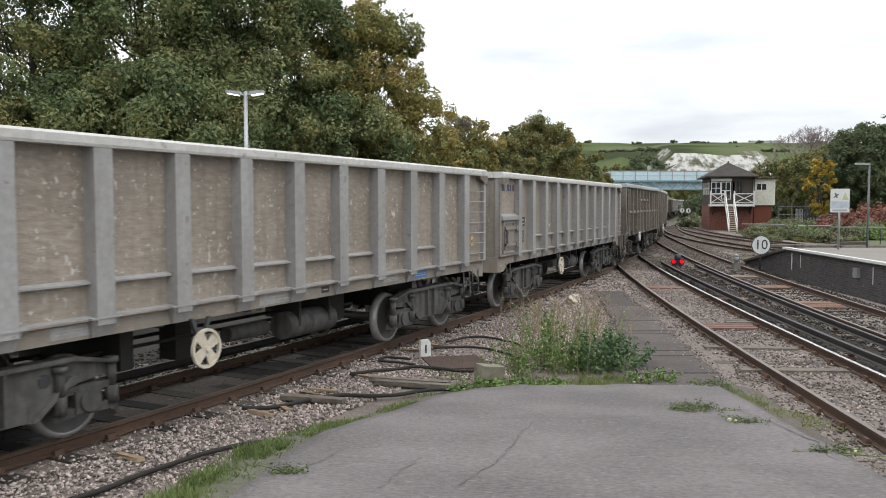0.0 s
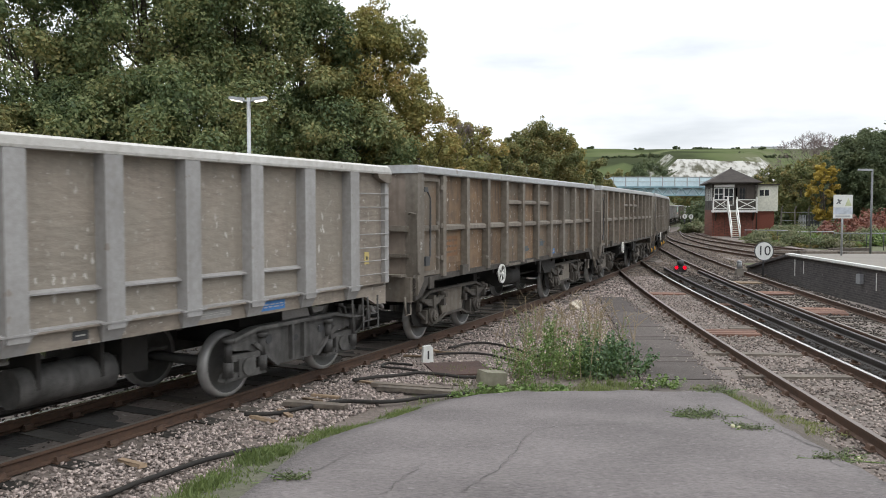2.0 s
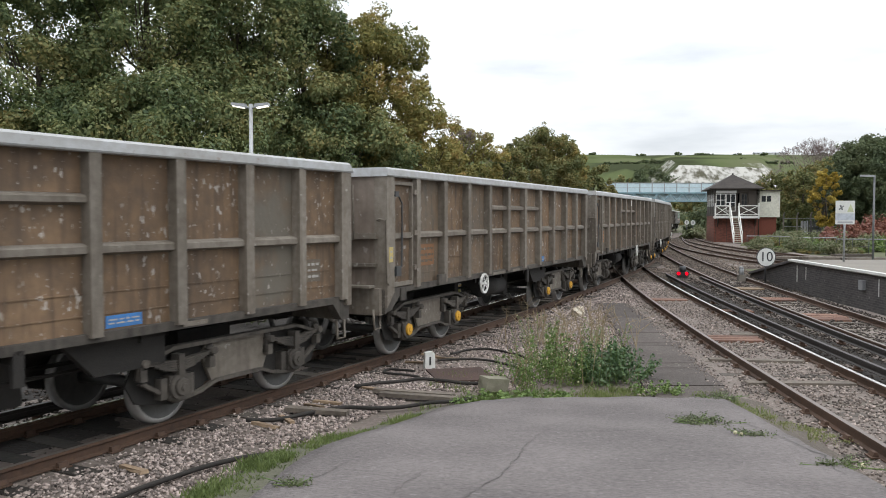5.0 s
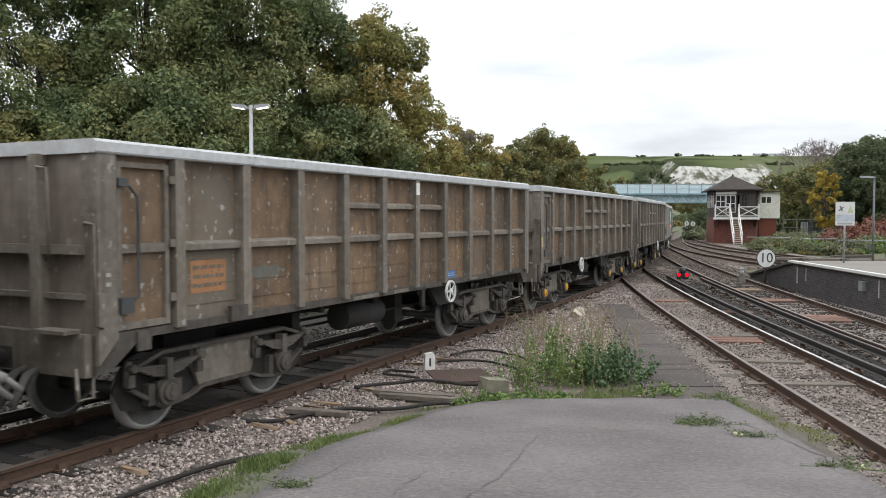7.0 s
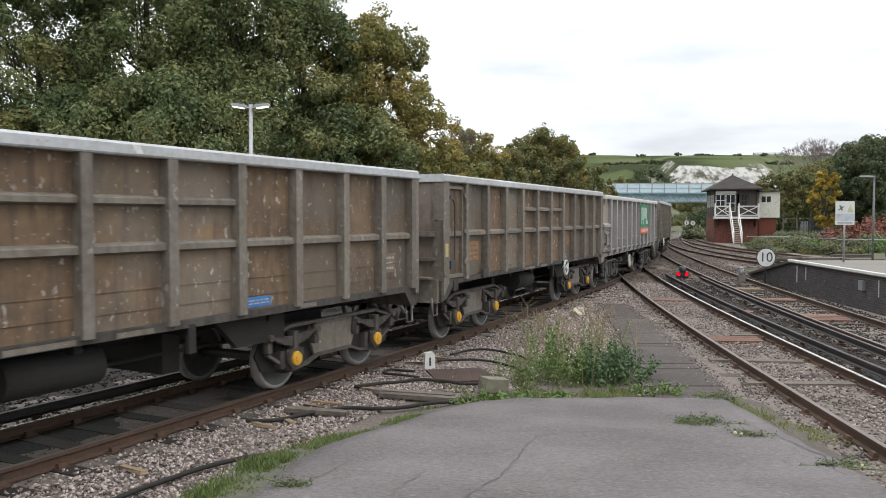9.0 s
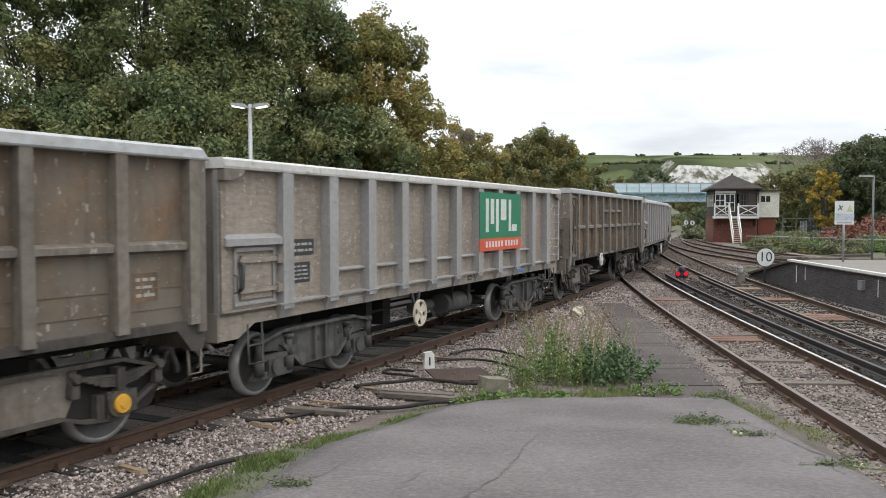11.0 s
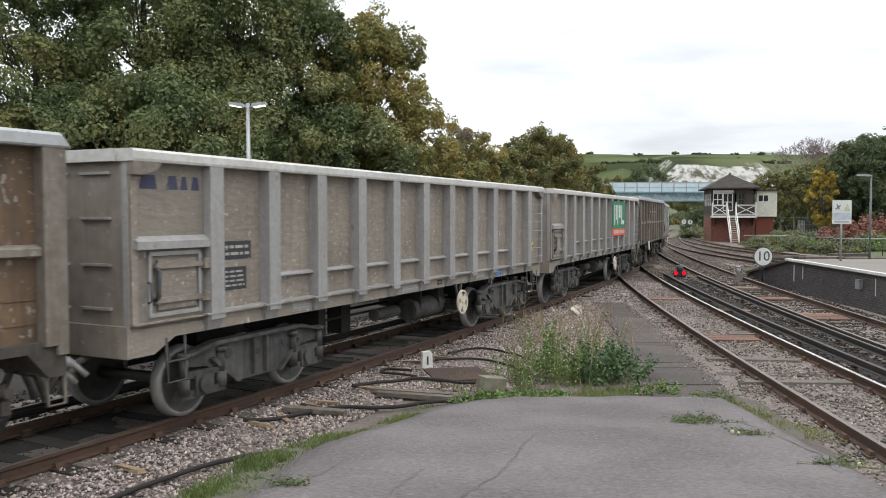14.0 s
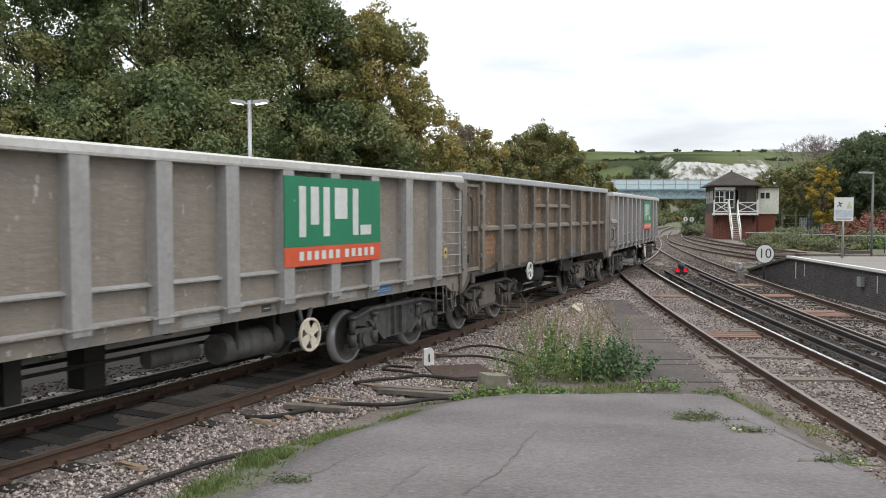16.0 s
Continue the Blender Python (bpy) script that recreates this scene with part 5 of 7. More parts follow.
    plate("data_strip", root, -2.6, -2.3, 1.38, 1.44, -1.27, BROWN_PLATE, PALE_TEXT, 1, "", 7)
    plate("data_panel", root, 5.6, 5.95, 1.62, 1.95, -1.27, BROWN_PLATE, PALE_TEXT, 3, "", 8)
    plate("warning_label", root, B0 + 0.06, B0 + 0.20, 1.80, 2.06, -1.41, YELLOW_LABEL if caps else BROWN_STEEL, PALE_TEXT, 2, "yellow warning label" if caps else "", 1)
    return root


# the order of the train: its leading wagon first
ORDER = ["grey", "mark", "brown", "brown", "caps", "brown_b", "caps", "caps_b", "sign", "brown", "mark_b", "sign_b", "brown", "sign_b"]
LABELS = {"grey": "dusty grey steel bogie box wagon with wide side posts", "mark": "dusty grey bogie box wagon with a faded navy mark", "sign": "dusty grey bogie box wagon with a green and red sign",
          "brown": "rusty brown bogie box wagon with ribbed sides", "caps": "rusty brown bogie box wagon with yellow axle caps"}
MAKE = {"grey": lambda: wagon_grey(), "mark": lambda: wagon_grey("mark"), "mark_b": lambda: wagon_grey("mark", 2.0), "sign": lambda: wagon_grey("sign", -1.42), "sign_b": lambda: wagon_grey("sign", 2.0),
        "brown": lambda: wagon_brown(), "brown_b": lambda: wagon_brown(False, 1.98), "caps": lambda: wagon_brown(True), "caps_b": lambda: wagon_brown(True, 1.98)}
SPACING, LEAD, SPEED, GAIN = 14.265, 22.26, 9.914, 0.011
# small differences of the couplings, wagon by wagon
NUDGE = [-0.80, -0.05, 0.55, 0.46, 0.45, 0.41, 0.28, 0.20, -0.42, 0.20, 0.09, 0.80, 0.35, 0.25]
# the slight surging of the train: seconds, metres behind an even pull
SURGE = [(0, -0.39), (0.5, -0.09), (1, -0.19), (1.5, 0.05), (2, -0.06), (2.5, 0.21), (3, 0.03), (3.5, 0.28), (4, 0.11), (5.25, 0.2), (6.5, 0.24), (7, -0.02), (7.5, 0.13),
         (8, -0.12), (8.5, 0.05), (9, -0.18), (10.25, 0.05), (11.5, 0.28), (12, 0.1), (12.5, 0.29), (13, -0.03), (13.5, 0.12), (14, -0.09), (14.5, 0.0), (15, -0.22), (15.5, -0.06), (16, -0.37)]
first, wagons = {}, []
for kind_of in ORDER:
    if kind_of in first:
        w = copy_thing(first[kind_of], Matrix())
    else:
        w = first[kind_of] = MAKE[kind_of]()
    tagged(w, LABELS[kind_of.split("_")[0]])
    wagons.append(w)


def travelled(t):
    return SPEED * t + 0.5 * GAIN * t * t - float(np.interp(t, [a for a, b in SURGE], [b for a, b in SURGE]))


def wagon_pose(k, t):
    s = LEAD + (k - 0.5) * SPACING - travelled(t) + NUDGE[k]
    (xa, ya), (xb, yb) = MAIN.at(s - 4.4), MAIN.at(s + 4.5)
    f = 4.4 / 8.9
    return pose(xa + (xb - xa) * f, ya + (yb - ya) * f, 0, 0, 0, math.degrees(math.atan2(yb - ya, xb - xa)))


# marks that set single wagons apart
def smear(w, name, x, z, half, tall, mat, seed, label):
    """A faded, ragged paint mark, 3 mm proud of the side plate."""
    rnd = random.Random(seed)
    n = 26
    ring = []
    for k in range(n):
        a = 2 * math.pi * k / n
        f = rnd.uniform(0.62, 1.12)
        ring.append((x + half * f * math.cos(a), z + tall * f * math.sin(a)))
    bm = bmesh.new()
    prism_xz(bm, ring, -1.270, -1.2735)
    part(name, bm, mat, w, label)


SMEAR_BLUE = material("faded_blue_smear", (0.060, 0.090, 0.115), (0.055, 0.055, 0.050), (0.085, 0.125, 0.155), rough=0.8, grain=9, patch=4.0, spots=0.9, spot_colour=(0.12, 0.095, 0.070), bump=0.1)
SMEAR_GREY = material("faded_grey_green_smear", (0.115, 0.120, 0.105), (0.080, 0.070, 0.055), (0.170, 0.175, 0.160), rough=0.8, grain=9, patch=4.0, spots=0.9, spot_colour=(0.13, 0.10, 0.075), bump=0.1)
smear(wagons[2], "paint_smear", 1.24, 1.70, 0.40, 0.11, SMEAR_BLUE, 1, "faded blue paint smear")
smear(wagons[2], "paint_smear", 0.02, 1.58, 0.22, 0.10, SMEAR_BLUE, 2, "faded blue paint smear")
smear(wagons[5], "paint_smear", -3.62, 1.84, 0.40, 0.12, SMEAR_GREY, 3, "faded grey-green paint smear")
smear(wagons[4], "paint_smear", 5.78, 1.66, 0.34, 0.16, SMEAR_GREY, 4, "faded grey-green paint smear")
for k in (6, 7, 9):
    bm = bmesh.new()
    prism_xz(bm, [(0.06, 3.295), (0.17, 3.295), (0.12, 3.385), (0.01, 3.385)], -1.434, -1.4385)
    part("white_slash", bm, WHITE, wagons[k], "white paint slash")
for k in (3, 5):
    bm = bmesh.new()
    box(bm, B_POSTS[5] - 0.066, B_POSTS[5] + 0.066, -1.4185, -1.414, 3.00, 3.22)
    part("white_patch", bm, WHITE, wagons[k], "white paint patch")
FADED_MARK = material("faded_rust_mark", (0.262, 0.178, 0.128), (0.20, 0.155, 0.12), (0.33, 0.235, 0.175), grain=14, patch=3.0, spots=0.6, spot_colour=(0.25, 0.215, 0.175), bump=0.1)
for row in range(3):
    bm = bmesh.new()
    bars(bm, A0 + 0.30 + 0.06 * row, POST0 - 0.22, 2.72 + 0.075 * row, 2.785 + 0.075 * row, -1.300, 1, 0.8, 20 + row)
    part("faded_lettering", bm, FADED_MARK, wagons[11], "faded orange-brown lettering bars")


# ---- the far platform ----
def far_edge(y):
    return 12.71 + 0.0777 * (y - 23.46)


def make_far_platform():
    root = thing("far_platform", Matrix(), "low platform with a sooty brick face and white edge", "platform", kind="structure")
    ys = [-25, -10, 5, 12, 18, 24, 31.3, 37.0]
    zs = [0.915] * 7 + [0.02]
    # paved top
    bm = bmesh.new()
    rows = []
    for y, z in zip(ys, zs):
        x = far_edge(y)
        rows.append([bm.verts.new(p) for p in ((x + 0.30, y, z), (x + 6.2, y, z), (x + 6.2, y, -0.4), (x + 0.30, y, -0.4))])
    for a, b in zip(rows, rows[1:]):
        for i in range(4):
            bm.faces.new((a[i], a[(i + 1) % 4], b[(i + 1) % 4], b[i]))
    bm.faces.new(rows[0])
    bm.faces.new(rows[-1])
    part("paving", bm, PALE_PAVING, root)
    # backing of the brick face
    bm = bmesh.new()
    rows = []
    for y, z in zip(ys, zs):
        x = far_edge(y) + 0.10
        rows.append([bm.verts.new(p) for p in ((x + 0.01, y, z - 0.09), (x + 0.195, y, z - 0.09), (x + 0.195, y, -0.4), (x + 0.01, y, -0.4))])
    for a, b in zip(rows, rows[1:]):
        for i in range(4):
            bm.faces.new((a[i], a[(i + 1) % 4], b[(i + 1) % 4], b[i]))
    part("wall_face", bm, SOOT_WALL, root)
    # coping stones with a white painted edge
    edge_y = np.arange(2, 31.3, 0.9)
    for y in edge_y:
        bm = bmesh.new()
        h = math.atan(0.0777)
        box(bm, 0, 0.295, 0.006, 0.894, 0.83, 0.922)
        stone = part("coping_stone", bm, PALE_PAVING, root, bevel=0.012)
        stone.matrix_basis = pose(far_edge(y), y, 0, 0, 0, -math.degrees(h))
        bm = bmesh.new()
        box(bm, -0.004, 0.16, 0.006, 0.894, 0.85, 0.926)
        line = part("white_edge", bm, WHITE, root)
        line.matrix_basis = stone.matrix_basis
    for y in np.arange(31.3, 36.6, 0.9):
        bm = bmesh.new()
        box(bm, 0, 0.295, 0.006, 0.894, 0.83, 0.922)
        stone = part("coping_stone", bm, SOOT_WALL, root, bevel=0.012)
        stone.matrix_basis = pose(far_edge(y), y, -(y - 31.3) * 0.157, -8.9, 0, -math.degrees(math.atan(0.0777)))
    # drain pipe stains and a small box on the face
    bm = bmesh.new()
    box(bm, far_edge(25.2) - 0.02, far_edge(25.2) + 0.12, 25.0, 25.25, 0.32, 0.62)
    part("junction_box", bm, GALV, root, bevel=0.01)
    bm = bmesh.new()
    for y, w, z0 in ((30.0, 0.05, 0.25), (30.9, 0.07, 0.10), (24.1, 0.04, 0.2)):
        box(bm, far_edge(y) + 0.100, far_edge(y) + 0.108, y, y + w, z0, 0.72)
    part("lime_stain", bm, WHITE, root)


make_far_platform()


def ten_board():
    root = thing("speed_board", pose(13.25, 33.6, -0.2), "white round speed board with black figures on a post", "sign")
    bm = bmesh.new()
    lathe_y(bm, [(-0.012, 0.385), (0.012, 0.385), (0.012, 0.001), (-0.012, 0.001)], 36)
    b = part("board", bm, SIGN_WHITE, root)
    b.location = (0, -0.03, 1.10)
    bm = bmesh.new()
    lathe_y(bm, [(-0.016, 0.395), (0.016, 0.395), (0.016, 0.365), (-0.016, 0.365)], 36)
    r = part("rim", bm, DARK_STEEL, root)
    r.location = (0, -0.03, 1.10)
    cu = bpy.data.curves.new("numeral", "FONT")
    cu.body, cu.size, cu.align_x, cu.align_y, cu.extrude = "10", 0.56, "CENTER", "CENTER", 0.003
    tmp = bpy.data.objects.new("numeral", cu)
    scene.collection.objects.link(tmp)
    me = bpy.data.meshes.new_from_object(tmp.evaluated_get(bpy.context.evaluated_depsgraph_get()))
    bpy.data.objects.remove(tmp)
    me.materials.clear()
    me.materials.append(BLACK_PLATE)
    f = new("numeral", me)
    f.parent = root
    f.matrix_basis = pose(0, -0.05, 1.10, 90, 0, 0)
    bm = bmesh.new()
    rod(bm, (0, 0.02, 0), (0, 0.02, 1.2), 0.035, 10)
    part("post", bm, DARK_STEEL, root)
    root2 = thing("concrete_marker", pose(12.55, 34.4, -0.2), "short grey concrete marker post by the platform end", "marker post")
    bm = bmesh.new()
    box(bm, -0.14, 0.14, -0.14, 0.14, 0.0, 0.32)
    part("base", bm, PALE_PAVING, root2, bevel=0.02)
    bm = bmesh.new()
    rod(bm, (0, 0, 0.32), (0, 0, 0.60), 0.10, 12)
    rod(bm, (0, 0, 0.60), (0, 0, 0.66), 0.13, 12, 0.04)
    part("cap", bm, GALV, root2)


ten_board()


def ground_signal():
    root = thing("ground_signal", pose(10.25, 35.0, -0.2, 0, 0, -14) @ Matrix.Diagonal((0.82, 0.9, 0.82, 1)), "small black ground signal showing two red lights", "railway signal")
    bm = bmesh.new()
    box(bm, -0.30, 0.30, -0.10, 0.16, 0.18, 0.52)
    rod(bm, (0.0, 0.03, 0.5), (0.0, 0.03, 0.78), 0.17, 14)
    part("head", bm, DARK_STEEL, root, bevel=0.02)
    for x in (-0.20, 0.20):
        bm = bmesh.new()
        lathe_y(bm, [(-0.30, 0.135), (-0.10, 0.135), (-0.10, 0.12), (-0.30, 0.12)], 18, x, 0.40)
        part("hood", bm, DARK_STEEL, root)
        bm = bmesh.new()
        lathe_y(bm, [(-0.125, 0.085), (-0.105, 0.085), (-0.105, 0.001), (-0.135, 0.001)], 18, x, 0.40)
        part("lens", bm, RED_LIT, root, "lit red lens")
    bm = bmesh.new()
    box(bm, -0.36, 0.36, -0.14, 0.2, 0.0, 0.10)
    rod(bm, (-0.1, 0, 0.1), (-0.1, 0, 0.2), 0.05)
    rod(bm, (0.1, 0, 0.1), (0.1, 0, 0.2), 0.05)
    part("base", bm, PALE_PAVING, root, bevel=0.02)


ground_signal()


def platform_sign():
    root = thing("platform_notice", pose(14.70, 30.0, 0.915, 0, 0, -4) @ Matrix.Diagonal((0.81, 1, 0.97, 1)), "white notice board with safety symbols on a post", "sign")
    bm = bmesh.new()
    rod(bm, (0, 0.03, 0), (0, 0.03, 2.2), 0.045, 12)
    part("post", bm, GALV, root)
    bm = bmesh.new()
    box(bm, -0.42, 0.42, -0.02, 0.0, 1.41, 2.30)
    board = part("board", bm, SIGN_WHITE, root, bevel=0.006)
    bm = bmesh.new()
    box(bm, -0.42, 0.42, -0.024, -0.02, 1.56, 1.82)
    for k in range(3):
        box(bm, -0.37, 0.37, -0.028, -0.024, 1.60 + k * 0.07, 1.63 + k * 0.07)
    part("grey_text_panel", bm, material("pale_blue_panel", (0.42, 0.45, 0.5), grain=9, bump=0), board)
    bm = bmesh.new()
    prism_xz(bm, [(0.08, 1.88), (0.38, 1.88), (0.23, 2.18)], -0.026, -0.02)
    part("warning_triangle", bm, material("yellow_green_triangle", (0.42, 0.45, 0.28), grain=9, bump=0), board)
    bm = bmesh.new()
    prism_xz(bm, [(-0.30, 1.98), (-0.08, 2.12), (-0.06, 2.08), (-0.28, 1.94)], -0.026, -0.02)
    prism_xz(bm, [(-0.26, 2.14), (-0.18, 2.14), (-0.10, 1.95), (-0.16, 1.95)], -0.026, -0.02)
    part("symbol", bm, LAMP_GREY, board)
    bm = bmesh.new()
    box(bm, -0.33, 0.33, -0.026, -0.02, 1.45, 1.52)
    part("text_bar", bm, GALV, board)


platform_sign()


def lamp_twin():
    root = thing("twin_lamp_post", pose(-5.95, 25.5, -0.3), "galvanised lamp post with two lit flat heads", "street lamp")
    bm = bmesh.new()
    rod(bm, (0, 0, 0), (0, 0, 6.35), 0.075, 14, 0.06)
    part("pole", bm, GALV, root)
    for d in (-1, 1):
        bm = bmesh.new()
        rod(bm, (0, 0, 6.22), (d * 0.2, -0.02, 6.26), 0.03, 8)
        part("arm", bm, GALV, root)
        bm = bmesh.new()
        prism_xz(bm, [(d * 0.12, 6.22), (d * 0.58, 6.30), (d * 0.56, 6.38), (d * 0.14, 6.34)], -0.17, 0.13)
        head = part("lamp_head", bm, GALV, root, bevel=0.02)
        bm = bmesh.new()
        prism_xz(bm, [(d * 0.20, 6.215), (d * 0.54, 6.275), (d * 0.54, 6.290), (d * 0.20, 6.232)], -0.145, 0.10)
        part("lamp_lens", bm, LAMP_LIT, head, "lit warm-white lens")
    bm = bmesh.new()
    box(bm, -0.34, -0.12, -0.2, -0.05, 4.42, 4.54)
    rod(bm, (-0.2, -0.1, 4.47), (0.0, 0, 4.40), 0.03, 8)
    part("camera_box", bm, SIGN_WHITE, root, bevel=0.02)


lamp_twin()


def lamp_single(x, y, z, h):
    root = thing("street_lamp", pose(x, y, z), "slim grey lamp post with one arm", "street lamp")
    bm = bmesh.new()
    rod(bm, (0, 0, 0), (0, 0, h), 0.055, 12, 0.045)
    part("pole", bm, LAMP_GREY, root)
    bm = bmesh.new()
    prism_xz(bm, [(0.0, h - 0.06), (0.0, h), (-0.35, h + 0.04), (-0.66, h + 0.03), (-0.68, h - 0.04), (-0.35, h - 0.06)], -0.09, 0.09)
    part("lamp_head", bm, GALV, root, bevel=0.02)


lamp_single(21.0, 40.0, -0.3, 4.85)


# ---- the signal box ----
def signal_box():
    m = pose(28.35, 85.8, -0.2, 0, 0, -12)
    root = thing("signal_box", m, "old signal box with brick base, glazed upper floor and slate roof", "signal box")
    W, D, F, E = 4.3, 7.2, 2.75, 5.55
    bm = bmesh.new()
    box(bm, 0, W, 0, D, 0, F)
    part("brick_base", bm, BOX_BRICK, root)
    bm = bmesh.new()
    for x in np.arange(0.15, W, 0.55):
        box(bm, x, x + 0.03, -0.012, 0, 0, F - 0.1)
    parts("batten", bm, DARK_WOOD, root)
    bm = bmesh.new()
    box(bm, -0.06, W + 0.06, -0.06, D + 0.06, F, F + 0.18)
    box(bm, 0.02, W - 0.02, 0.02, D - 0.02, F + 0.18, F + 1.0)
    box(bm, 0.02, W - 0.02, 0.02, D - 0.02, E - 0.45, E)
    for x in (0.0, 2.15, 2.50, 3.30, W - 0.14):
        box(bm, x, x + 0.14, 0.0, 0.12, F + 0.18, E)
    box(bm, 3.35, W, 0.0, 0.12, F + 0.18, E)
    for y in np.linspace(0, D - 0.14, 5):
        box(bm, 0.0, 0.12, y, y + 0.14, F + 0.18, E)
    box(bm, W - 0.12, W, 0, D, F + 0.18, E)
    box(bm, 0, W, D - 0.12, D, F + 0.18, E)
    part("upper_wall", bm, DARK_WOOD, root)
    for x0, x1, z0 in ((0.16, 1.12, F + 1.02), (1.16, 2.12, F + 0.5), (2.66, 3.28, F + 1.02)):
        bm = bmesh.new()
        box(bm, x0, x1, 0.05, 0.07, z0, E - 0.48)
        w = part("window", bm, GLASS, root)
        bm = bmesh.new()
        for xx in np.linspace(x0, x1 - 0.06, 3):
            box(bm, xx, xx + 0.06, 0.0, 0.05, z0, E - 0.48)
        for zz in np.linspace(z0, E - 0.54, 3):
            box(bm, x0, x1, 0.0, 0.045, zz, zz + 0.06)
        part("window_frame", bm, WHITE if x0 < 2.5 else DARK_WOOD, w)
    for y0 in np.linspace(0.2, 5.2, 4):
        bm = bmesh.new()
        box(bm, 0.05, 0.07, y0, y0 + 1.45, F + 1.02, E - 0.48)
        w = part("window", bm, GLASS, root)
        bm = bmesh.new()
        for yy in (y0, y0 + 0.69, y0 + 1.39):
            box(bm, 0.0, 0.05, yy, yy + 0.08, F + 1.02, E - 0.48)
        box(bm, 0.0, 0.045, y0, y0 + 1.45, F + 1.65, F + 1.72)
        part("window_frame", bm, WHITE, w)
    bm = bmesh.new()
    box(bm, 0.15, 2.2, -0.02, 0.0, E - 0.42, E - 0.14)
    part("name_board", bm, WHITE, root)
    bm = bmesh.new()
    o, hz = 0.55, 1.65
    a = [bm.verts.new(p) for p in ((-o, -o, E - 0.02), (W + o, -o, E - 0.02), (W + o, D + o, E - 0.02), (-o, D + o, E - 0.02))]
    b = [bm.verts.new(p) for p in ((-o, -o, E + 0.10), (W + o, -o, E + 0.10), (W + o, D + o, E + 0.10), (-o, D + o, E + 0.10))]
    r = [bm.verts.new((W / 2, 2.6, E + hz)), bm.verts.new((W / 2, D - 2.6, E + hz))]
    bm.faces.new(a)
    for i in range(4):
        bm.faces.new((a[i], a[(i + 1) % 4], b[(i + 1) % 4], b[i]))
    for f in ((b[0], b[1], r[0]), (b[1], b[2], r[1], r[0]), (b[2], b[3], r[1]), (b[3], b[0], r[0], r[1])):
        bm.faces.new(f)
    roof = part("roof", bm, TAR_ROOF, root)
    bm = bmesh.new()
    rod(bm, (W / 2, 2.6, E + hz - 0.05), (W / 2, 2.6, E + hz + 0.16), 0.10, 8, 0.05)
    part("finial", bm, TAR_ROOF, roof)
    # balcony, its white railing and the steps
    bm = bmesh.new()
    box(bm, -0.1, W, -1.25, 0, F - 0.22, F)
    part("balcony_floor", bm, WHITE, root)
    bm = bmesh.new()
    for x in (0.3, 2.4, 4.0):
        prism_yz(bm, [(0, F - 0.22), (-1.1, F - 0.22), (0, F - 1.1)], x, x + 0.1)
    part("balcony_bracket", bm, DARK_WOOD, root)
    for x0, x1 in ((-0.08, 1.45), (2.25, W)):
        bm = bmesh.new()
        for x in (x0, x1 - 0.12):
            box(bm, x, x + 0.14, -1.25, -1.11, F - 0.25, F + 1.35)
        box(bm, x0, x1, -1.22, -1.14, F + 1.02, F + 1.12)
        box(bm, x0, x1, -1.22, -1.14, F + 0.10, F + 0.18)
        for z0, z1 in ((F + 0.14, F + 1.06), (F + 1.06, F + 0.14)):
            prism_xz(bm, [(x0 + 0.1, z0 - 0.045), (x0 + 0.1, z0 + 0.045), (x1 - 0.1, z1 + 0.045), (x1 - 0.1, z1 - 0.045)], -1.21, -1.16)
        part("railing", bm, WHITE, root)
    n = 14
    for s in range(n):
        bm = bmesh.new()
        z = F - (s + 1) * F / (n + 1)
        y = -1.25 - (s + 1) * 0.2
        box(bm, 1.52, 2.18, y - 0.12, y + 0.12, z - 0.05, z)
        step = part("step", bm, DARK_WOOD, root)
        bm = bmesh.new()
        box(bm, 1.52, 2.18, y - 0.128, y - 0.10, z - 0.06, z + 0.006)
        part("step_edge", bm, CREAM, step, "pale yellow step edge")
    for x in (1.42, 2.20):
        bm = bmesh.new()
        prism_yz(bm, [(-1.2, F - 0.25), (-1.2, F + 0.02), (-4.15, 0.15), (-4.15, -0.1)], x, x + 0.09)
        prism_yz(bm, [(-1.2, F + 0.95), (-1.2, F + 1.05), (-4.15, 1.10), (-4.15, 1.0)], x, x + 0.09)
        for y, z in ((-4.1, 0), (-2.7, 1.35), (-1.3, F)):
            box(bm, x, x + 0.09, y - 0.05, y + 0.05, z, z + 1.0)
        part("stair_rail", bm, WHITE, root)
    # the boarded white annex at upper-floor level
    bm = bmesh.new()
    for k in range(15):
        z = F - 0.1 + k * 0.18
        prism_yz(bm, [(0.7, z), (0.73, z + 0.18), (0.745, z + 0.18), (0.745, z)], W + 0.02, W + 2.3)
    boards = bm
    bm = bmesh.new()
    box(bm, W + 0.02, W + 2.28, 0.75, 3.6, F - 0.1, F + 2.6)
    cream = material("cream_weatherboard", (0.56, 0.55, 0.47), grain=6, bump=0.1)
    annex = part("annex", bm, cream, root, "cream boarded annex")
    parts("weatherboard", boards, cream, annex)
    bm = bmesh.new()
    box(bm, W, W + 2.45, 0.5, 3.8, F + 2.6, F + 2.7)
    part("annex_roof", bm, TAR_ROOF, annex)
    bm = bmesh.new()
    for x in (W + 0.5, W + 1.0):
        box(bm, x, x + 0.4, 0.685, 0.70, F + 1.5, F + 2.1)
    part("annex_window", bm, GLASS, annex)
    bm = bmesh.new()
    box(bm, W + 0.1, W + 2.0, 0.9, 3.5, 0, F - 0.1)
    part("annex_base", bm, RED_BRICK, annex)
    bm = bmesh.new()
    rod(bm, (W + 0.1, -0.08, 0), (W + 0.1, -0.08, E), 0.06, 8)
    part("downpipe", bm, DARK_WOOD, root)


signal_box()


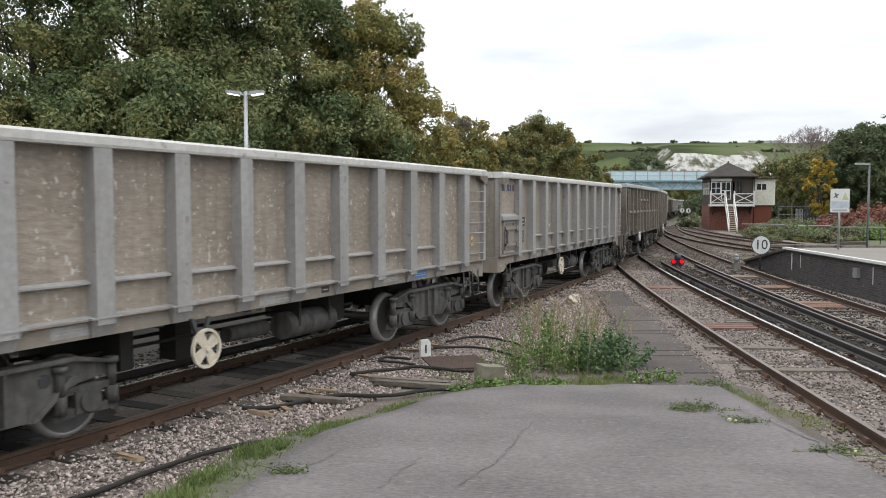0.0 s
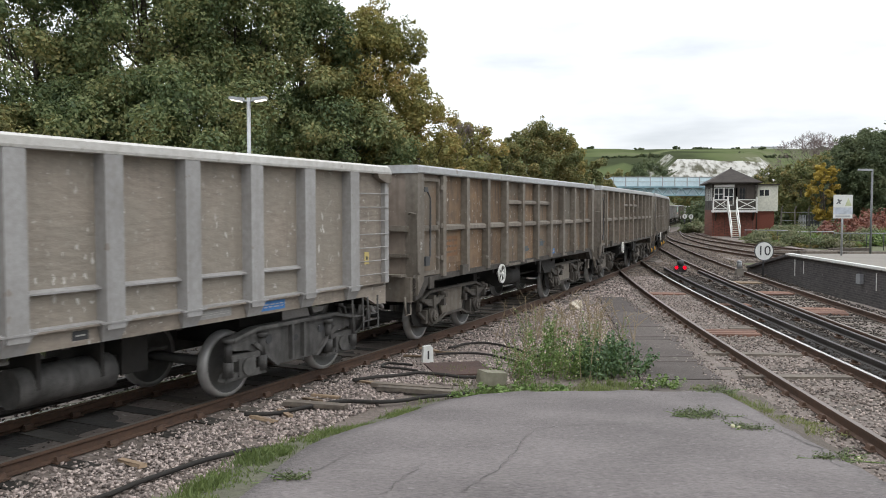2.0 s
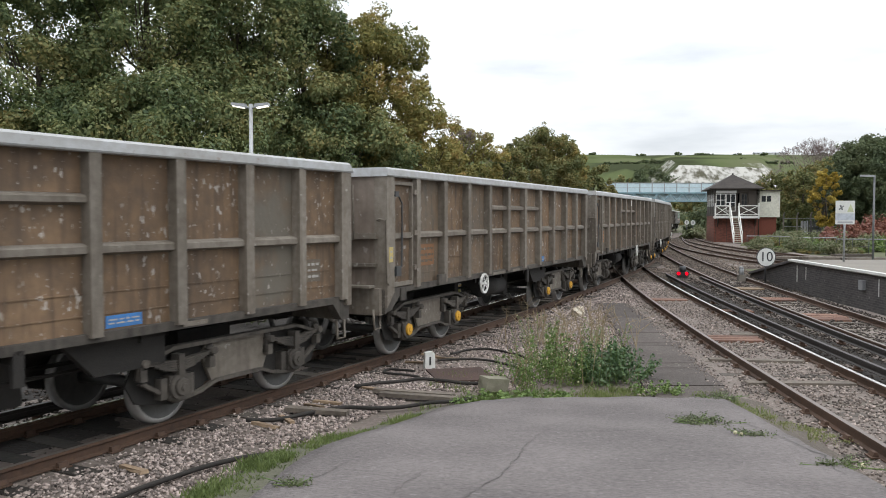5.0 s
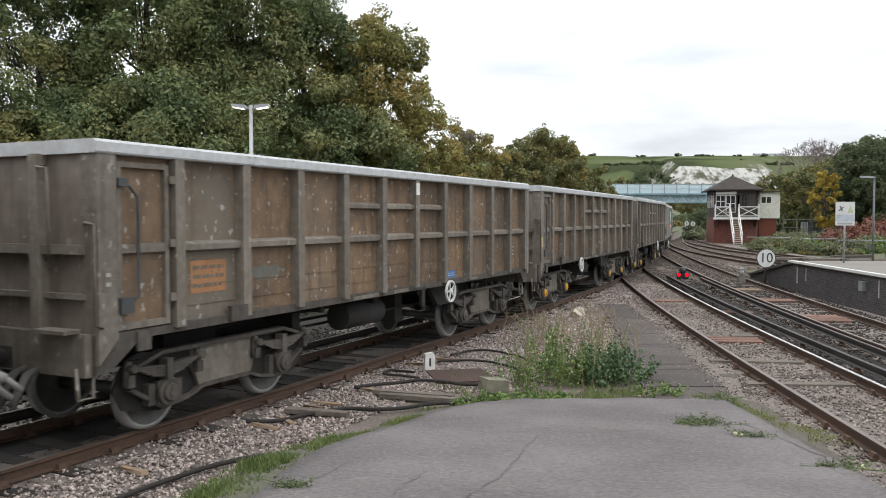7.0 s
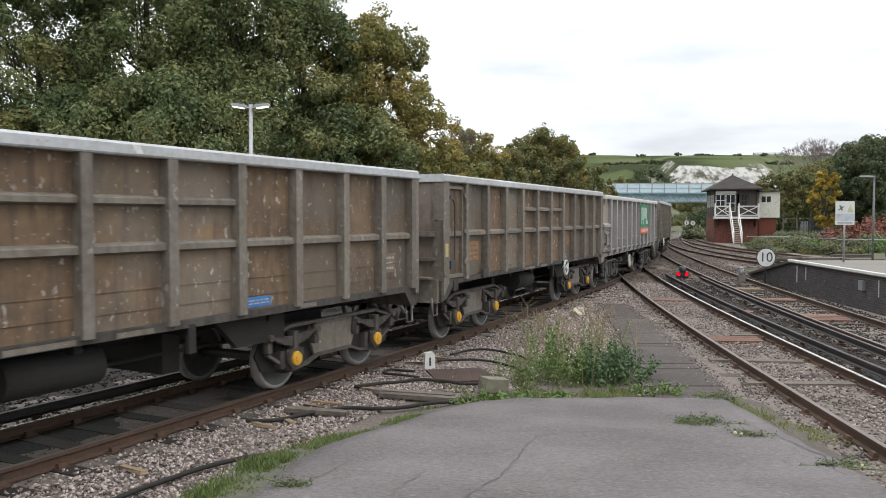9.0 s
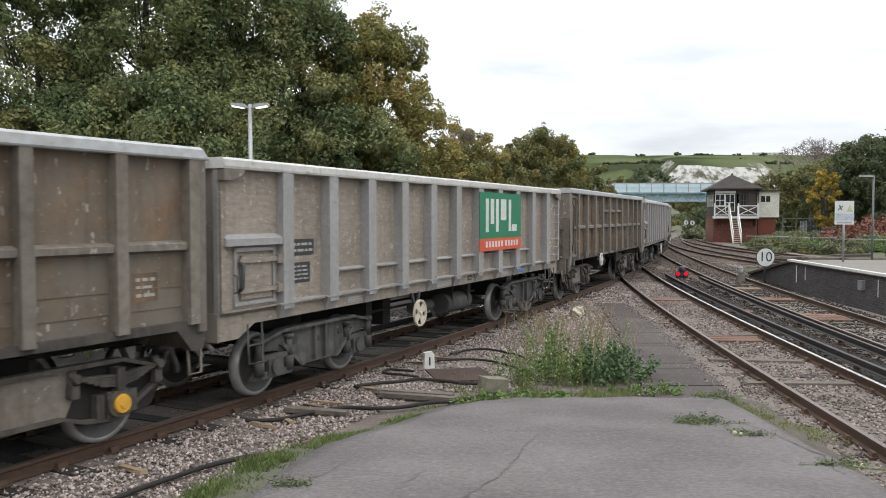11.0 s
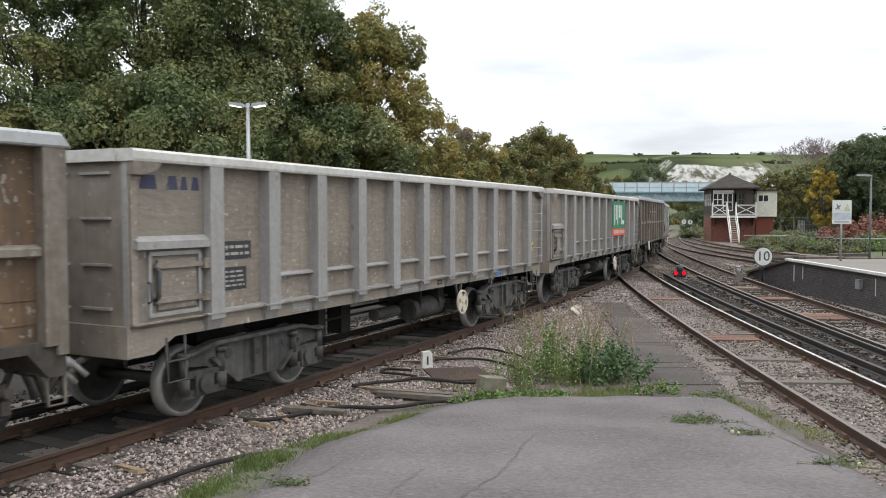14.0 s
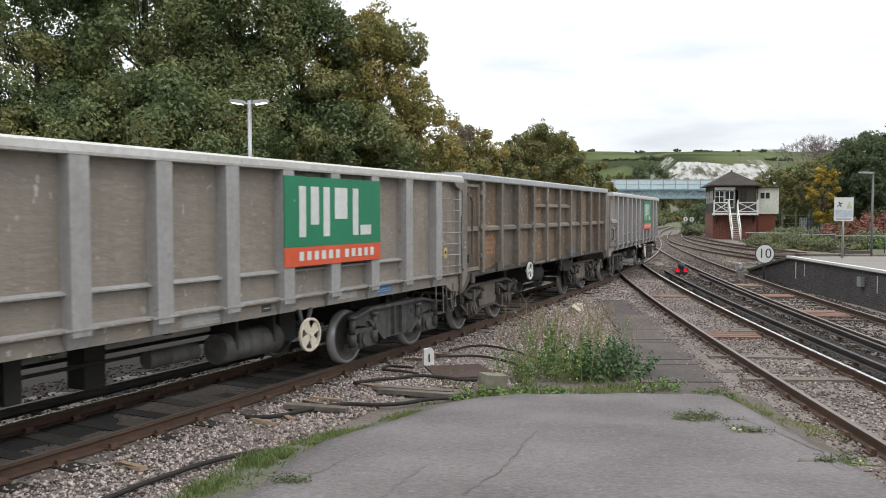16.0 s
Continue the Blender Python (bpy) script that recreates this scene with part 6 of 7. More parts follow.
# ---- the footbridge ----
def footbridge():
    root = thing("footbridge", pose(24.7, 127, 0, 0, 0, 1.0), "pale blue steel lattice footbridge with mesh parapets", "footbridge")
    L, zb, zd, zt = 23.0, 4.75, 6.15, 7.65
    bm = bmesh.new()
    box(bm, 0, L, 0, 2.4, zd - 0.12, zd)
    part("bridge_floor", bm, BRIDGE_BLUE, root)
    for y in (0.0, 2.3):
        bm = bmesh.new()
        box(bm, 0, L, y, y + 0.12, zb, zb + 0.16)
        box(bm, 0, L, y, y + 0.12, zd - 0.16, zd + 0.10)
        part("girder", bm, BRIDGE_BLUE, root)
        n = 12
        for k in range(n):
            x0, x1 = L * k / n, L * (k + 1) / n
            bm = bmesh.new()
            for pa, pb in (((x0, zb + 0.1), ((x0 + x1) / 2, zd - 0.1)), (((x0 + x1) / 2, zd - 0.1), (x1, zb + 0.1))):
                dx = 0.07
                prism_xz(bm, [(pa[0] - dx, pa[1]), (pa[0] + dx, pa[1]), (pb[0] + dx, pb[1]), (pb[0] - dx, pb[1])], y + 0.02, y + 0.1)
            part("lattice_bar", bm, BRIDGE_BLUE, root)
            bm = bmesh.new()
            box(bm, x0 + 0.08, x1 - 0.06, y + 0.05, y + 0.07, zd + 0.12, zt - 0.06)
            part("parapet_panel", bm, BRIDGE_PANEL, root)
            bm = bmesh.new()
            box(bm, x0 - 0.05, x0 + 0.07, y - 0.02, y + 0.12, zd, zt)
            part("parapet_post", bm, GALV, root)
        bm = bmesh.new()
        box(bm, 0, L, y, y + 0.1, zt - 0.06, zt + 0.05)
        box(bm, 0, L, y, y + 0.09, zd + 0.75, zd + 0.80)
        part("handrail", bm, GALV, root)
    bm = bmesh.new()
    box(bm, 0, L, 1.1, 1.15, zb + 0.02, zd - 0.2)
    part("web_plate", bm, BRIDGE_PANEL, root)
    for x in (0.3, L - 0.8):
        bm = bmesh.new()
        for y in (0.1, 2.0):
            box(bm, x, x + 0.3, y, y + 0.3, -0.4, zb)
        part("pier", bm, BRIDGE_BLUE, root)


footbridge()


# ---- trees and plants ----
def leaf_cloud(rng, centres, radii, per, size, flat=0.75, up=0.5):
    """Diamond leaves scattered round clump centres; returns vertices and faces."""
    n = len(centres) * per
    c = np.repeat(centres, per, 0)
    r = np.repeat(radii, per)
    d = rng.normal(size=(n, 3))
    d /= np.linalg.norm(d, axis=1, keepdims=True)
    d[:, 2] = d[:, 2] * flat + 0.15
    p = c + d * (r * rng.uniform(0.55, 1.05, n))[:, None]
    nrm = d + rng.normal(size=(n, 3)) * 0.6 + np.array([0, 0, up])
    nrm /= np.linalg.norm(nrm, axis=1, keepdims=True)
    a = np.cross(nrm, rng.normal(size=(n, 3)))
    a /= np.linalg.norm(a, axis=1, keepdims=True) + 1e-9
    b = np.cross(nrm, a)
    s = size * rng.uniform(0.6, 1.35, n)[:, None]
    v = np.stack([p - a * s * 0.6, p + b * s * 0.38 + nrm * s * 0.12, p + a * s * 0.6 - nrm * s * 0.1, p - b * s * 0.38 + nrm * s * 0.12], 1).reshape(-1, 3)
    return v, np.arange(n * 4).reshape(-1, 4)


def tree(name, x, y, h, r, leaf, label, seed, clumps=90, per=130, size=0.30, base=0.25, z=-0.3, lean=0.0, clump_r=0.24, squash=1.0, fill=0.35):
    rng = np.random.default_rng(seed)
    root = thing(name, pose(x, y, z), label, "tree", "trees round the line")
    mid, half = h * (1 + base) / 2, h * (1 - base) / 2
    centres, radii = [], []
    while len(centres) < clumps:
        d = rng.normal(size=3)
        d /= np.linalg.norm(d)
        k = rng.uniform(fill, 1.0) ** 0.5
        wide = r * (1.0 - 0.30 * max(0, d[2] * k) ** 2) * rng.uniform(0.82, 1.12)
        p = np.array([d[0] * wide * k, d[1] * wide * k * squash, mid + d[2] * half * k * rng.uniform(0.85, 1.03)])
        p[0] += lean * (p[2] / h)
        cr = r * clump_r * rng.uniform(0.6, 1.25)
        if p[2] + cr * 0.7 > h or p[2] < 0.4:
            continue
        centres.append(p)
        radii.append(cr)
    centres, radii = np.array(centres), np.array(radii)
    bm = bmesh.new()
    tr = max(0.07, h * 0.014)
    pts = [Vector((0, 0, -0.1)), Vector((0.1 * r * rng.normal() * 0.3, 0, h * 0.3)), Vector((lean * 0.5, 0, h * 0.6)), Vector((lean * 0.8, 0, h * 0.86))]
    for a, b, ra, rb in zip(pts, pts[1:], (tr * 1.3, tr * 0.9, tr * 0.6), (tr * 0.9, tr * 0.6, tr * 0.2)):
        rod(bm, a, b, ra, 8, rb)
    for c in centres[:: max(1, clumps // 22)]:
        f = rng.uniform(0.25, 0.7)
        s = pts[0].lerp(pts[-1], f)
        e = Vector(c)
        m2 = s.lerp(e, 0.5) + Vector((0, 0, -0.04 * h))
        rod(bm, s, m2, tr * 0.26, 6, tr * 0.16)
        rod(bm, m2, e, tr * 0.16, 6, tr * 0.05)
    part("trunk", bm, BARK, root)
    v, f = leaf_cloud(rng, centres, radii, per, size, 0.95)
    # stray sprigs that break up the outline
    stray = rng.integers(0, len(centres), clumps)
    sv, sf = leaf_cloud(rng, centres[stray] + rng.normal(size=(clumps, 3)) * radii[stray, None] * 0.8, radii[stray] * 0.45, 16, size)
    crown = new("crown", from_arrays("crown", np.r_[v, sv], np.r_[f, sf + len(v)], leaf))
    crown.parent = root
    return root


def px(p, y):
    """The place across the line of sight, at a distance, of a bearing given in thousandths of the lens scale."""
    return (p - 784) / 1450 * y


for args in (
    ("maple_tree", px(75, 37), 37, 17.0, 4.3, LEAF_GREEN, "tall green maple tree just turning yellow", 1, 150, 330),
    ("maple_tree", px(265, 39), 39, 19.0, 4.9, LEAF_GREEN, "tall green maple tree just turning yellow", 2, 155, 330),
    ("maple_tree", px(430, 41), 41, 18.5, 5.0, LEAF_GREEN, "tall green maple tree just turning yellow", 3, 140, 330),
    ("maple_tree", px(540, 42), 42, 15.8, 3.9, LEAF_GREEN, "tall green maple tree just turning yellow", 4, 112, 330),
    ("turning_tree", px(652, 43), 43, 13.9, 3.8, LEAF_TURN, "tall tree with thin brown and olive autumn leaves", 5, 290, 150),
    ("maple_tree", px(610, 40), 40, 9.0, 3.6, LEAF_GREEN, "lower leafy maple tree with dense green crown", 6, 100, 300),
    ("maple_tree", px(340, 36), 36, 9.5, 4.4, LEAF_GREEN, "lower leafy maple tree with dense green crown", 7, 110, 300),
    ("maple_tree", px(150, 35), 35, 8.5, 4.2, LEAF_GREEN, "lower leafy maple tree with dense green crown", 8, 110, 300),
    ("olive_tree", px(5, 33), 33, 7.2, 2.8, LEAF_OLIVE, "small olive-brown tree at the edge of the wood", 9, 60, 252),
    ("turning_tree", px(744, 46), 46, 9.6, 3.1, LEAF_TURN, "small tree with brown and olive autumn leaves", 10, 60, 229),
    ("turning_tree", px(830, 58), 58, 9.3, 3.2, LEAF_TURN, "small tree turning yellow and orange", 11, 60, 229),
    ("olive_tree", px(775, 62), 62, 8.2, 2.6, LEAF_OLIVE, "olive-green tree behind the train", 12, 60, 206),
    ("olive_tree", px(890, 74), 74, 9.4, 3.3, LEAF_OLIVE, "olive-green tree behind the train", 13, 60, 206),
    ("olive_tree", px(952, 88), 88, 12.7, 4.9, LEAF_OLIVE, "round green tree touched with orange", 14, 90, 252),
    ("turning_tree", px(988, 92), 92, 12.2, 3.4, LEAF_TURN, "round tree with olive and orange leaves", 15, 60, 229),
    ("olive_tree", px(1050, 103), 103, 9.4, 3.4, LEAF_OLIVE, "round olive tree by the footbridge", 16, 70, 206),
    ("olive_tree", px(1100, 138), 138, 9.5, 4.0, LEAF_OLIVE, "olive tree behind the footbridge", 17, 70, 206),
    ("dark_tree", px(1150, 230), 230, 17.5, 6.5, LEAF_DARK, "dark round tree before the chalk cliff", 18, 70, 206),
    ("dark_tree", px(1552, 82), 82, 11.3, 4.6, LEAF_DARK, "big dark evergreen tree behind the platform", 19, 120, 322),
    ("dark_tree", px(1500, 88), 88, 9.6, 3.2, LEAF_DARK, "dark evergreen tree behind the platform", 20, 80, 276),
    ("yellow_tree", px(1460, 80), 80, 7.8, 1.5, LEAF_YELLOW, "small bright yellow autumn tree", 21, 50, 252),
    ("olive_tree", px(1420, 105), 105, 9.8, 3.4, LEAF_OLIVE, "dark olive tree beyond the signal box", 22, 70, 229),
    ("olive_tree", px(1372, 125), 125, 9.6, 4.0, LEAF_OLIVE, "brownish olive tree beyond the signal box", 23, 70, 206),
    ("olive_tree", px(1470, 120), 120, 11.8, 5.0, LEAF_OLIVE, "brownish olive tree beyond the signal box", 24, 80, 206),
    ("olive_tree", px(1330, 150), 150, 9.0, 5.0, LEAF_OLIVE, "olive tree behind the signal box", 25, 70, 184),
    ("olive_tree", px(1225, 290), 290, 14.0, 8.0, LEAF_OLIVE, "olive tree at the bend of the line", 26, 80, 206),
    ("olive_tree", px(1165, 255), 255, 11.0, 6.0, LEAF_OLIVE, "olive tree at the bend of the line", 27, 70, 206),
    ("dark_tree", px(1285, 250), 250, 12.0, 7.0, LEAF_DARK, "dark tree at the bend of the line", 28, 70, 206),
):
    far = max(1.0, args[2] / 45)
    many = args[8] if args[2] < 45 else int(args[8] * 1.7)
    tree(*args[:8], many, int(args[9] * 1.1) if args[2] < 45 else int(args[9] * (0.8 if args[2] < 100 else 0.5)), clump_r=0.205 if args[2] < 43 else 0.15, size=(0.150 if args[2] < 45 else 0.15) * far ** 0.5, base=0.14 if args[3] < 14 else 0.2)


def bare_tree(x, y, h, r, seed):
    rng = np.random.default_rng(seed)
    root = thing("bare_tree", pose(x, y, -0.3), "bare tree with fine purple-grey twigs", "tree", "trees round the line")
    bm = bmesh.new()

    def grow(p, d, length, rad, depth):
        q = p + d * length
        rod(bm, p, q, rad, 5 if depth > 2 else 3, rad * 0.6)
        if depth:
            for _ in range(3 if depth > 1 else 4):
                e = (d + Vector(rng.normal(size=3)) * 0.46 + Vector((0, 0, 0.15))).normalized()
                grow(q, e, length * 0.70, max(0.016, rad * 0.56), depth - 1)

    grow(Vector((0, 0, 0)), Vector((0, 0, 1)), h * 0.34, h * 0.014, 6 if y > 100 else 5)
    part("trunk", bm, TWIG, root)


bare_tree(px(1438, 135), 135, 14.8, 4, 3)
bare_tree(px(1450, 138), 138, 16.0, 4, 5)
bare_tree(px(1464, 140), 140, 15.0, 4, 7)
bare_tree(px(815, 57), 57, 9.2, 2, 6)


def shrub(name, x, y, h, r, leaf, label, seed, z=-0.3, size=0.16, clumps=26, per=70, group="bushes along the line"):
    rng = np.random.default_rng(seed)
    root = thing(name, pose(x, y, z), label, "bush", group)
    a = rng.uniform(0, 2 * math.pi, clumps)
    q = np.sqrt(rng.uniform(0, 1, clumps)) * r
    top = h * (1 - 0.55 * (q / r) ** 2) * rng.uniform(0.55, 1.0, clumps)
    c = np.stack([np.cos(a) * q, np.sin(a) * q * 0.7, top * rng.uniform(0.35, 0.85, clumps)], 1)
    v, f = leaf_cloud(rng, c, np.full(clumps, min(h * 0.32, r * 0.4)) * rng.uniform(0.7, 1.2, clumps), per, size)
    v[:, 2] = np.maximum(v[:, 2], 0.0)
    leaves = new("foliage", from_arrays("foliage", v, f, leaf))
    leaves.parent = root
    bm = bmesh.new()
    for p in c[::3]:
        rod(bm, (p[0] * 0.2, p[1] * 0.2, 0), p, 0.02, 5, 0.008)
    part("stem", bm, BARK, root)


# scrub between the sidings, the signal box and the fence
rs = random.Random(5)
for k in range(84):
    yy = rs.uniform(61, 85)
    p = rs.uniform(1345, 1600)
    low = rs.random() < 0.62
    shrub("scrub_bush", px(p, yy), yy, rs.uniform(0.45, 0.95) if low else rs.uniform(1.2, 2.3), rs.uniform(0.7, 1.8), LEAF_SCRUB if k % 3 else LEAF_OLIVE if k % 2 else WEED,
          "rough green and straw-coloured scrub bush", 100 + 1000 * k, size=0.10 if low else 0.13, clumps=34, per=46)
for k in range(7):
    yy = rs.uniform(66, 74)
    shrub("russet_bush", px(1492 + 17 * k, yy), yy, rs.uniform(3.0, 4.2), 1.7, LEAF_RED, "russet red autumn bush behind the fence", 140 + k, size=0.24, clumps=30)
for k in range(8):
    yy = rs.uniform(98, 118)
    shrub("scrub_bush", px(rs.uniform(1222, 1255), yy), yy, rs.uniform(1.0, 1.8), 1.6, LEAF_SCRUB, "rough green and straw-coloured scrub bush", 160 + k, size=0.24, clumps=22)
for k in range(14):
    yy = rs.uniform(120, 200)
    shrub("hedge_bush", px(1265 + 24 * k, yy), yy, rs.uniform(4.5, 7.5), 5.0, LEAF_OLIVE if k % 2 else LEAF_DARK, "dense olive-green hedge bush", 180 + k, size=0.5, clumps=34)
for k in range(15):
    yy = 30 + k * 6.0
    xx = float(MAIN.at(MAIN.s_at_y(yy), -rs.uniform(5.5, 7.0))[0])
    shrub("trackside_bush", xx, yy, rs.uniform(1.6, 3.0), 2.2, LEAF_DARK if k % 2 else LEAF_OLIVE, "dark trackside bush beyond the train", 210 + k, size=0.22, clumps=26)
for k in range(9):
    yy = 11 + k * 2.6
    shrub("trackside_bush", float(MAIN.at(MAIN.s_at_y(yy), -8.3)[0]), yy, rs.uniform(1.6, 2.6), 2.2, LEAF_DARK, "dark trackside bush beyond the train", 240 + k, size=0.16, clumps=26)
for k in range(10):
    yy = 165 + k * 11
    for side in (-7.5, 8.5):
        s = MAIN.s_at_y(min(yy, 235))
        xx = float(MAIN.at(s, side)[0]) + (yy - 235 > 0) * (yy - 235) * 0.42
        shrub("hedge_bush", xx, yy, rs.uniform(3.0, 5.0), 3.5, LEAF_OLIVE if k % 2 else LEAF_DARK, "dense olive-green hedge bush", 260 + k, size=0.5, clumps=26)


# ---- hills ----
def hill():
    xs = np.arange(-700, 1101, 12.0)
    ys = np.r_[np.arange(380, 430, 12), np.arange(430, 470, 4), np.arange(470, 760, 16), 820, 900, 1100]
    verts = []
    for y in ys:
        for x in xs:
            u = x / y * 1450 + 784
            n = noise.noise(Vector((x / 60, y / 60, 0))) + 0.4 * noise.noise(Vector((x / 18, y / 18, 5)))
            cliff = max(0.0, min(1.0, (u - 1150) / 30)) * max(0.0, min(1.0, (1375 - u) / 30)) + 0.45 * math.exp(-((u - 1108) / 14) ** 2)
            slope = np.interp(y, [380, 440, 470, 640, 760, 900, 1100], [6, 13, 26, 50, 56, 50, 40])
            steep = np.interp(y, [380, 436, 446 + 3 * n, 462, 640, 760, 900, 1100], [6, 15, 30, 34, 50, 56, 50, 40])
            z = slope + (steep - slope) * min(1, cliff)
            verts.append((x, y + 4 * n * cliff, z + n * 1.2))
    w = len(xs)
    faces = [(j * w + i, j * w + i + 1, (j + 1) * w + i + 1, (j + 1) * w + i) for j in range(len(ys) - 1) for i in range(w - 1)]
    m = bpy.data.materials.new("downland_and_chalk")
    m.use_nodes = True
    n, l = m.node_tree.nodes, m.node_tree.links
    b = n["Principled BSDF"]
    b.inputs["Roughness"].default_value, b.inputs["Specular IOR Level"].default_value = 1.0, 0.0
    g, at = n.new("ShaderNodeNewGeometry"), n.new("ShaderNodeTexCoord")
    sep = n.new("ShaderNodeSeparateXYZ")
    l.new(g.outputs["True Normal"], sep.inputs[0])
    t1, t2 = n.new("ShaderNodeTexNoise"), n.new("ShaderNodeTexNoise")
    for t, sc in ((t1, 0.012), (t2, 0.30)):
        t.inputs["Scale"].default_value, t.inputs["Detail"].default_value = sc, 8
        l.new(at.outputs["Object"], t.inputs["Vector"])
    grass = n.new("ShaderNodeValToRGB")
    grass.color_ramp.elements.new(0.5)
    for k, (at_value, tint) in enumerate(((0.40, (0.046, 0.054, 0.030, 1)), (0.52, (0.088, 0.108, 0.050, 1)), (0.66, (0.125, 0.130, 0.078, 1)))):
        grass.color_ramp.elements[k].position, grass.color_ramp.elements[k].color = at_value, tint
    l.new(t1.outputs[0], grass.inputs[0])
    chalk = n.new("ShaderNodeValToRGB")
    chalk.color_ramp.elements[0].position, chalk.color_ramp.elements[0].color = 0.40, (0.10, 0.095, 0.07, 1)
    chalk.color_ramp.elements[1].position, chalk.color_ramp.elements[1].color = 0.60, (0.46, 0.45, 0.42, 1)
    l.new(t2.outputs[0], chalk.inputs[0])
    st = n.new("ShaderNodeMapRange")
    st.inputs[1].default_value, st.inputs[2].default_value, st.inputs[3].default_value, st.inputs[4].default_value = 0.66, 0.76, 1.0, 0.0
    l.new(sep.outputs[2], st.inputs[0])
    mx = n.new("ShaderNodeMix")
    mx.data_type = "RGBA"
    l.new(st.outputs[0], mx.inputs[0])
    l.new(grass.outputs[0], mx.inputs[6])
    l.new(chalk.outputs[0], mx.inputs[7])
    l.new(mx.outputs[2], b.inputs["Base Color"])
    tagged(new("hill", from_arrays("hill", verts, faces, m)), "grassy chalk hill with a white quarry face", "hill", kind="structure")


hill()
rs = random.Random(9)
for k in range(26):
    yy = rs.uniform(600, 720)
    zz = float(np.interp(yy, [640, 760], [50, 56])) - 3.0
    shrub("hilltop_tree", px(1030 + 17 * k + rs.uniform(-8, 8), yy), yy, rs.uniform(1, 2.4), rs.uniform(2, 7), LEAF_DARK, "small dark tree on the ridge", 300 + k, z=zz, size=1.2, clumps=12, per=22, group="trees on the ridge")
for k in range(24):
    yy = rs.uniform(395, 428)
    shrub("hill_foot_tree", px(1040 + 17 * k + rs.uniform(-8, 8), yy), yy, rs.uniform(7, 13), rs.uniform(6, 10), LEAF_OLIVE if k % 3 else LEAF_DARK, "olive tree at the foot of the chalk face", 340 + k, z=7, size=1.2, clumps=26, per=40, group="trees at the foot of the hill")
for k in range(18):
    yy = rs.uniform(470, 500)
    shrub("cliff_top_bush", px(1085 + 18 * k + rs.uniform(-8, 8), yy), yy, rs.uniform(1.5, 3.5), rs.uniform(4, 8), LEAF_DARK, "dark bush along the top of the chalk face", 380 + k, z=33, size=1.0, clumps=14, per=26, group="bushes on the cliff top")


def ridge_house(x, y, z):
    root = thing("ridge_house", pose(x, y, z), "pale low house on the hilltop", "house", "houses on the ridge")
    bm = bmesh.new()
    box(bm, 0, 8, 0, 6, -3, 2.6)
    part("wall", bm, SIGN_WHITE, root)
    bm = bmesh.new()
    prism_yz(bm, [(-0.5, 2.6), (6.5, 2.6), (3, 4.0)], -0.5, 8.5)
    part("roof", bm, GALV, root)


for u in (1335, 1352, 1372):
    ridge_house(px(u, 700), 700, 53.0)


# ---- fences and small trackside things ----
def pipe_fence():
    root = thing("pipe_fence", Matrix(), "grey pipe rail fence along the sidings", "fence")
    pts = [(px(1322, 72), 72.0), (px(1400, 66), 66.0), (px(1480, 62), 62.0), (px(1600, 58), 58.0)]
    for (xa, ya), (xb, yb) in zip(pts, pts[1:]):
        bm = bmesh.new()
        rod(bm, (xa, ya, 0.82), (xb, yb, 0.92), 0.035, 8)
        part("rail", bm, GALV, root)
        bm = bmesh.new()
        rod(bm, (xa, ya, 0.30), (xb, yb, 0.36), 0.012, 8)
        part("rail", bm, DARK_STEEL, root)
        for k in range(4):
            f = k / 4
            bm = bmesh.new()
            x, y = xa + (xb - xa) * f, ya + (yb - ya) * f
            rod(bm, (x, y, -0.34), (x, y, 0.9), 0.03, 8)
            part("post", bm, DARK_STEEL, root)


pipe_fence()


def steel_gate():
    root = thing("palisade_gate", pose(px(1417, 84), 84, -0.3, 0, 0, 4), "grey steel palisade gate in the scrub", "gate")
    for k in range(14):
        bm = bmesh.new()
        prism_xz(bm, [(k * 0.16, 0.1), (k * 0.16 + 0.09, 0.1), (k * 0.16 + 0.09, 2.3), (k * 0.16 + 0.045, 2.4), (k * 0.16, 2.3)], 0, 0.03)
        part("pale", bm, GALV if k < 5 else DARK_STEEL, root)
    bm = bmesh.new()
    for z in (0.5, 1.9):
        box(bm, 0, 2.3, 0.03, 0.08, z, z + 0.07)
    part("crossbar", bm, GALV, root)


steel_gate()


def mesh_fence():
    root = thing("concrete_post_fence", Matrix(), "old concrete-post wire fence in the scrub", "fence")
    for k in range(9):
        yy = 90
        x = px(1385 + 24 * k, yy)
        bm = bmesh.new()
        prism_yz(bm, [(-0.07, -0.34), (0.07, -0.34), (0.06, 2.6), (-0.3, 3.0), (-0.34, 2.9), (-0.07, 2.5)], x, x + 0.12)
        o = part("post", bm, PALE_PAVING, root)
        o.location = (0, yy, 0)
    for z in (0.6, 1.4, 2.3):
        bm = bmesh.new()
        rod(bm, (px(1385, 90), 90, z), (px(1577, 90), 90, z), 0.02, 5)
        part("wire", bm, GALV, root)


mesh_fence()


def timber_stack(x, y, n, seed, rot):
    rnd = random.Random(seed)
    root = thing("timber_stack", pose(x, y, -0.3, 0, 0, rot), "stack of old dark sleepers beside the siding", "timber stack", "stacks of old sleepers")
    for k in range(n):
        bm = bmesh.new()
        layer = k // 4
        box(bm, -1.3, 1.3, -0.13, 0.13, 0, 0.14)
        o = part("sleeper", bm, TIMBER, root, bevel=0.012)
        o.matrix_basis = pose(rnd.uniform(-0.2, 0.2), (k % 4) * 0.3 - 0.45, layer * 0.145, 0, 0, rnd.uniform(-4, 4))


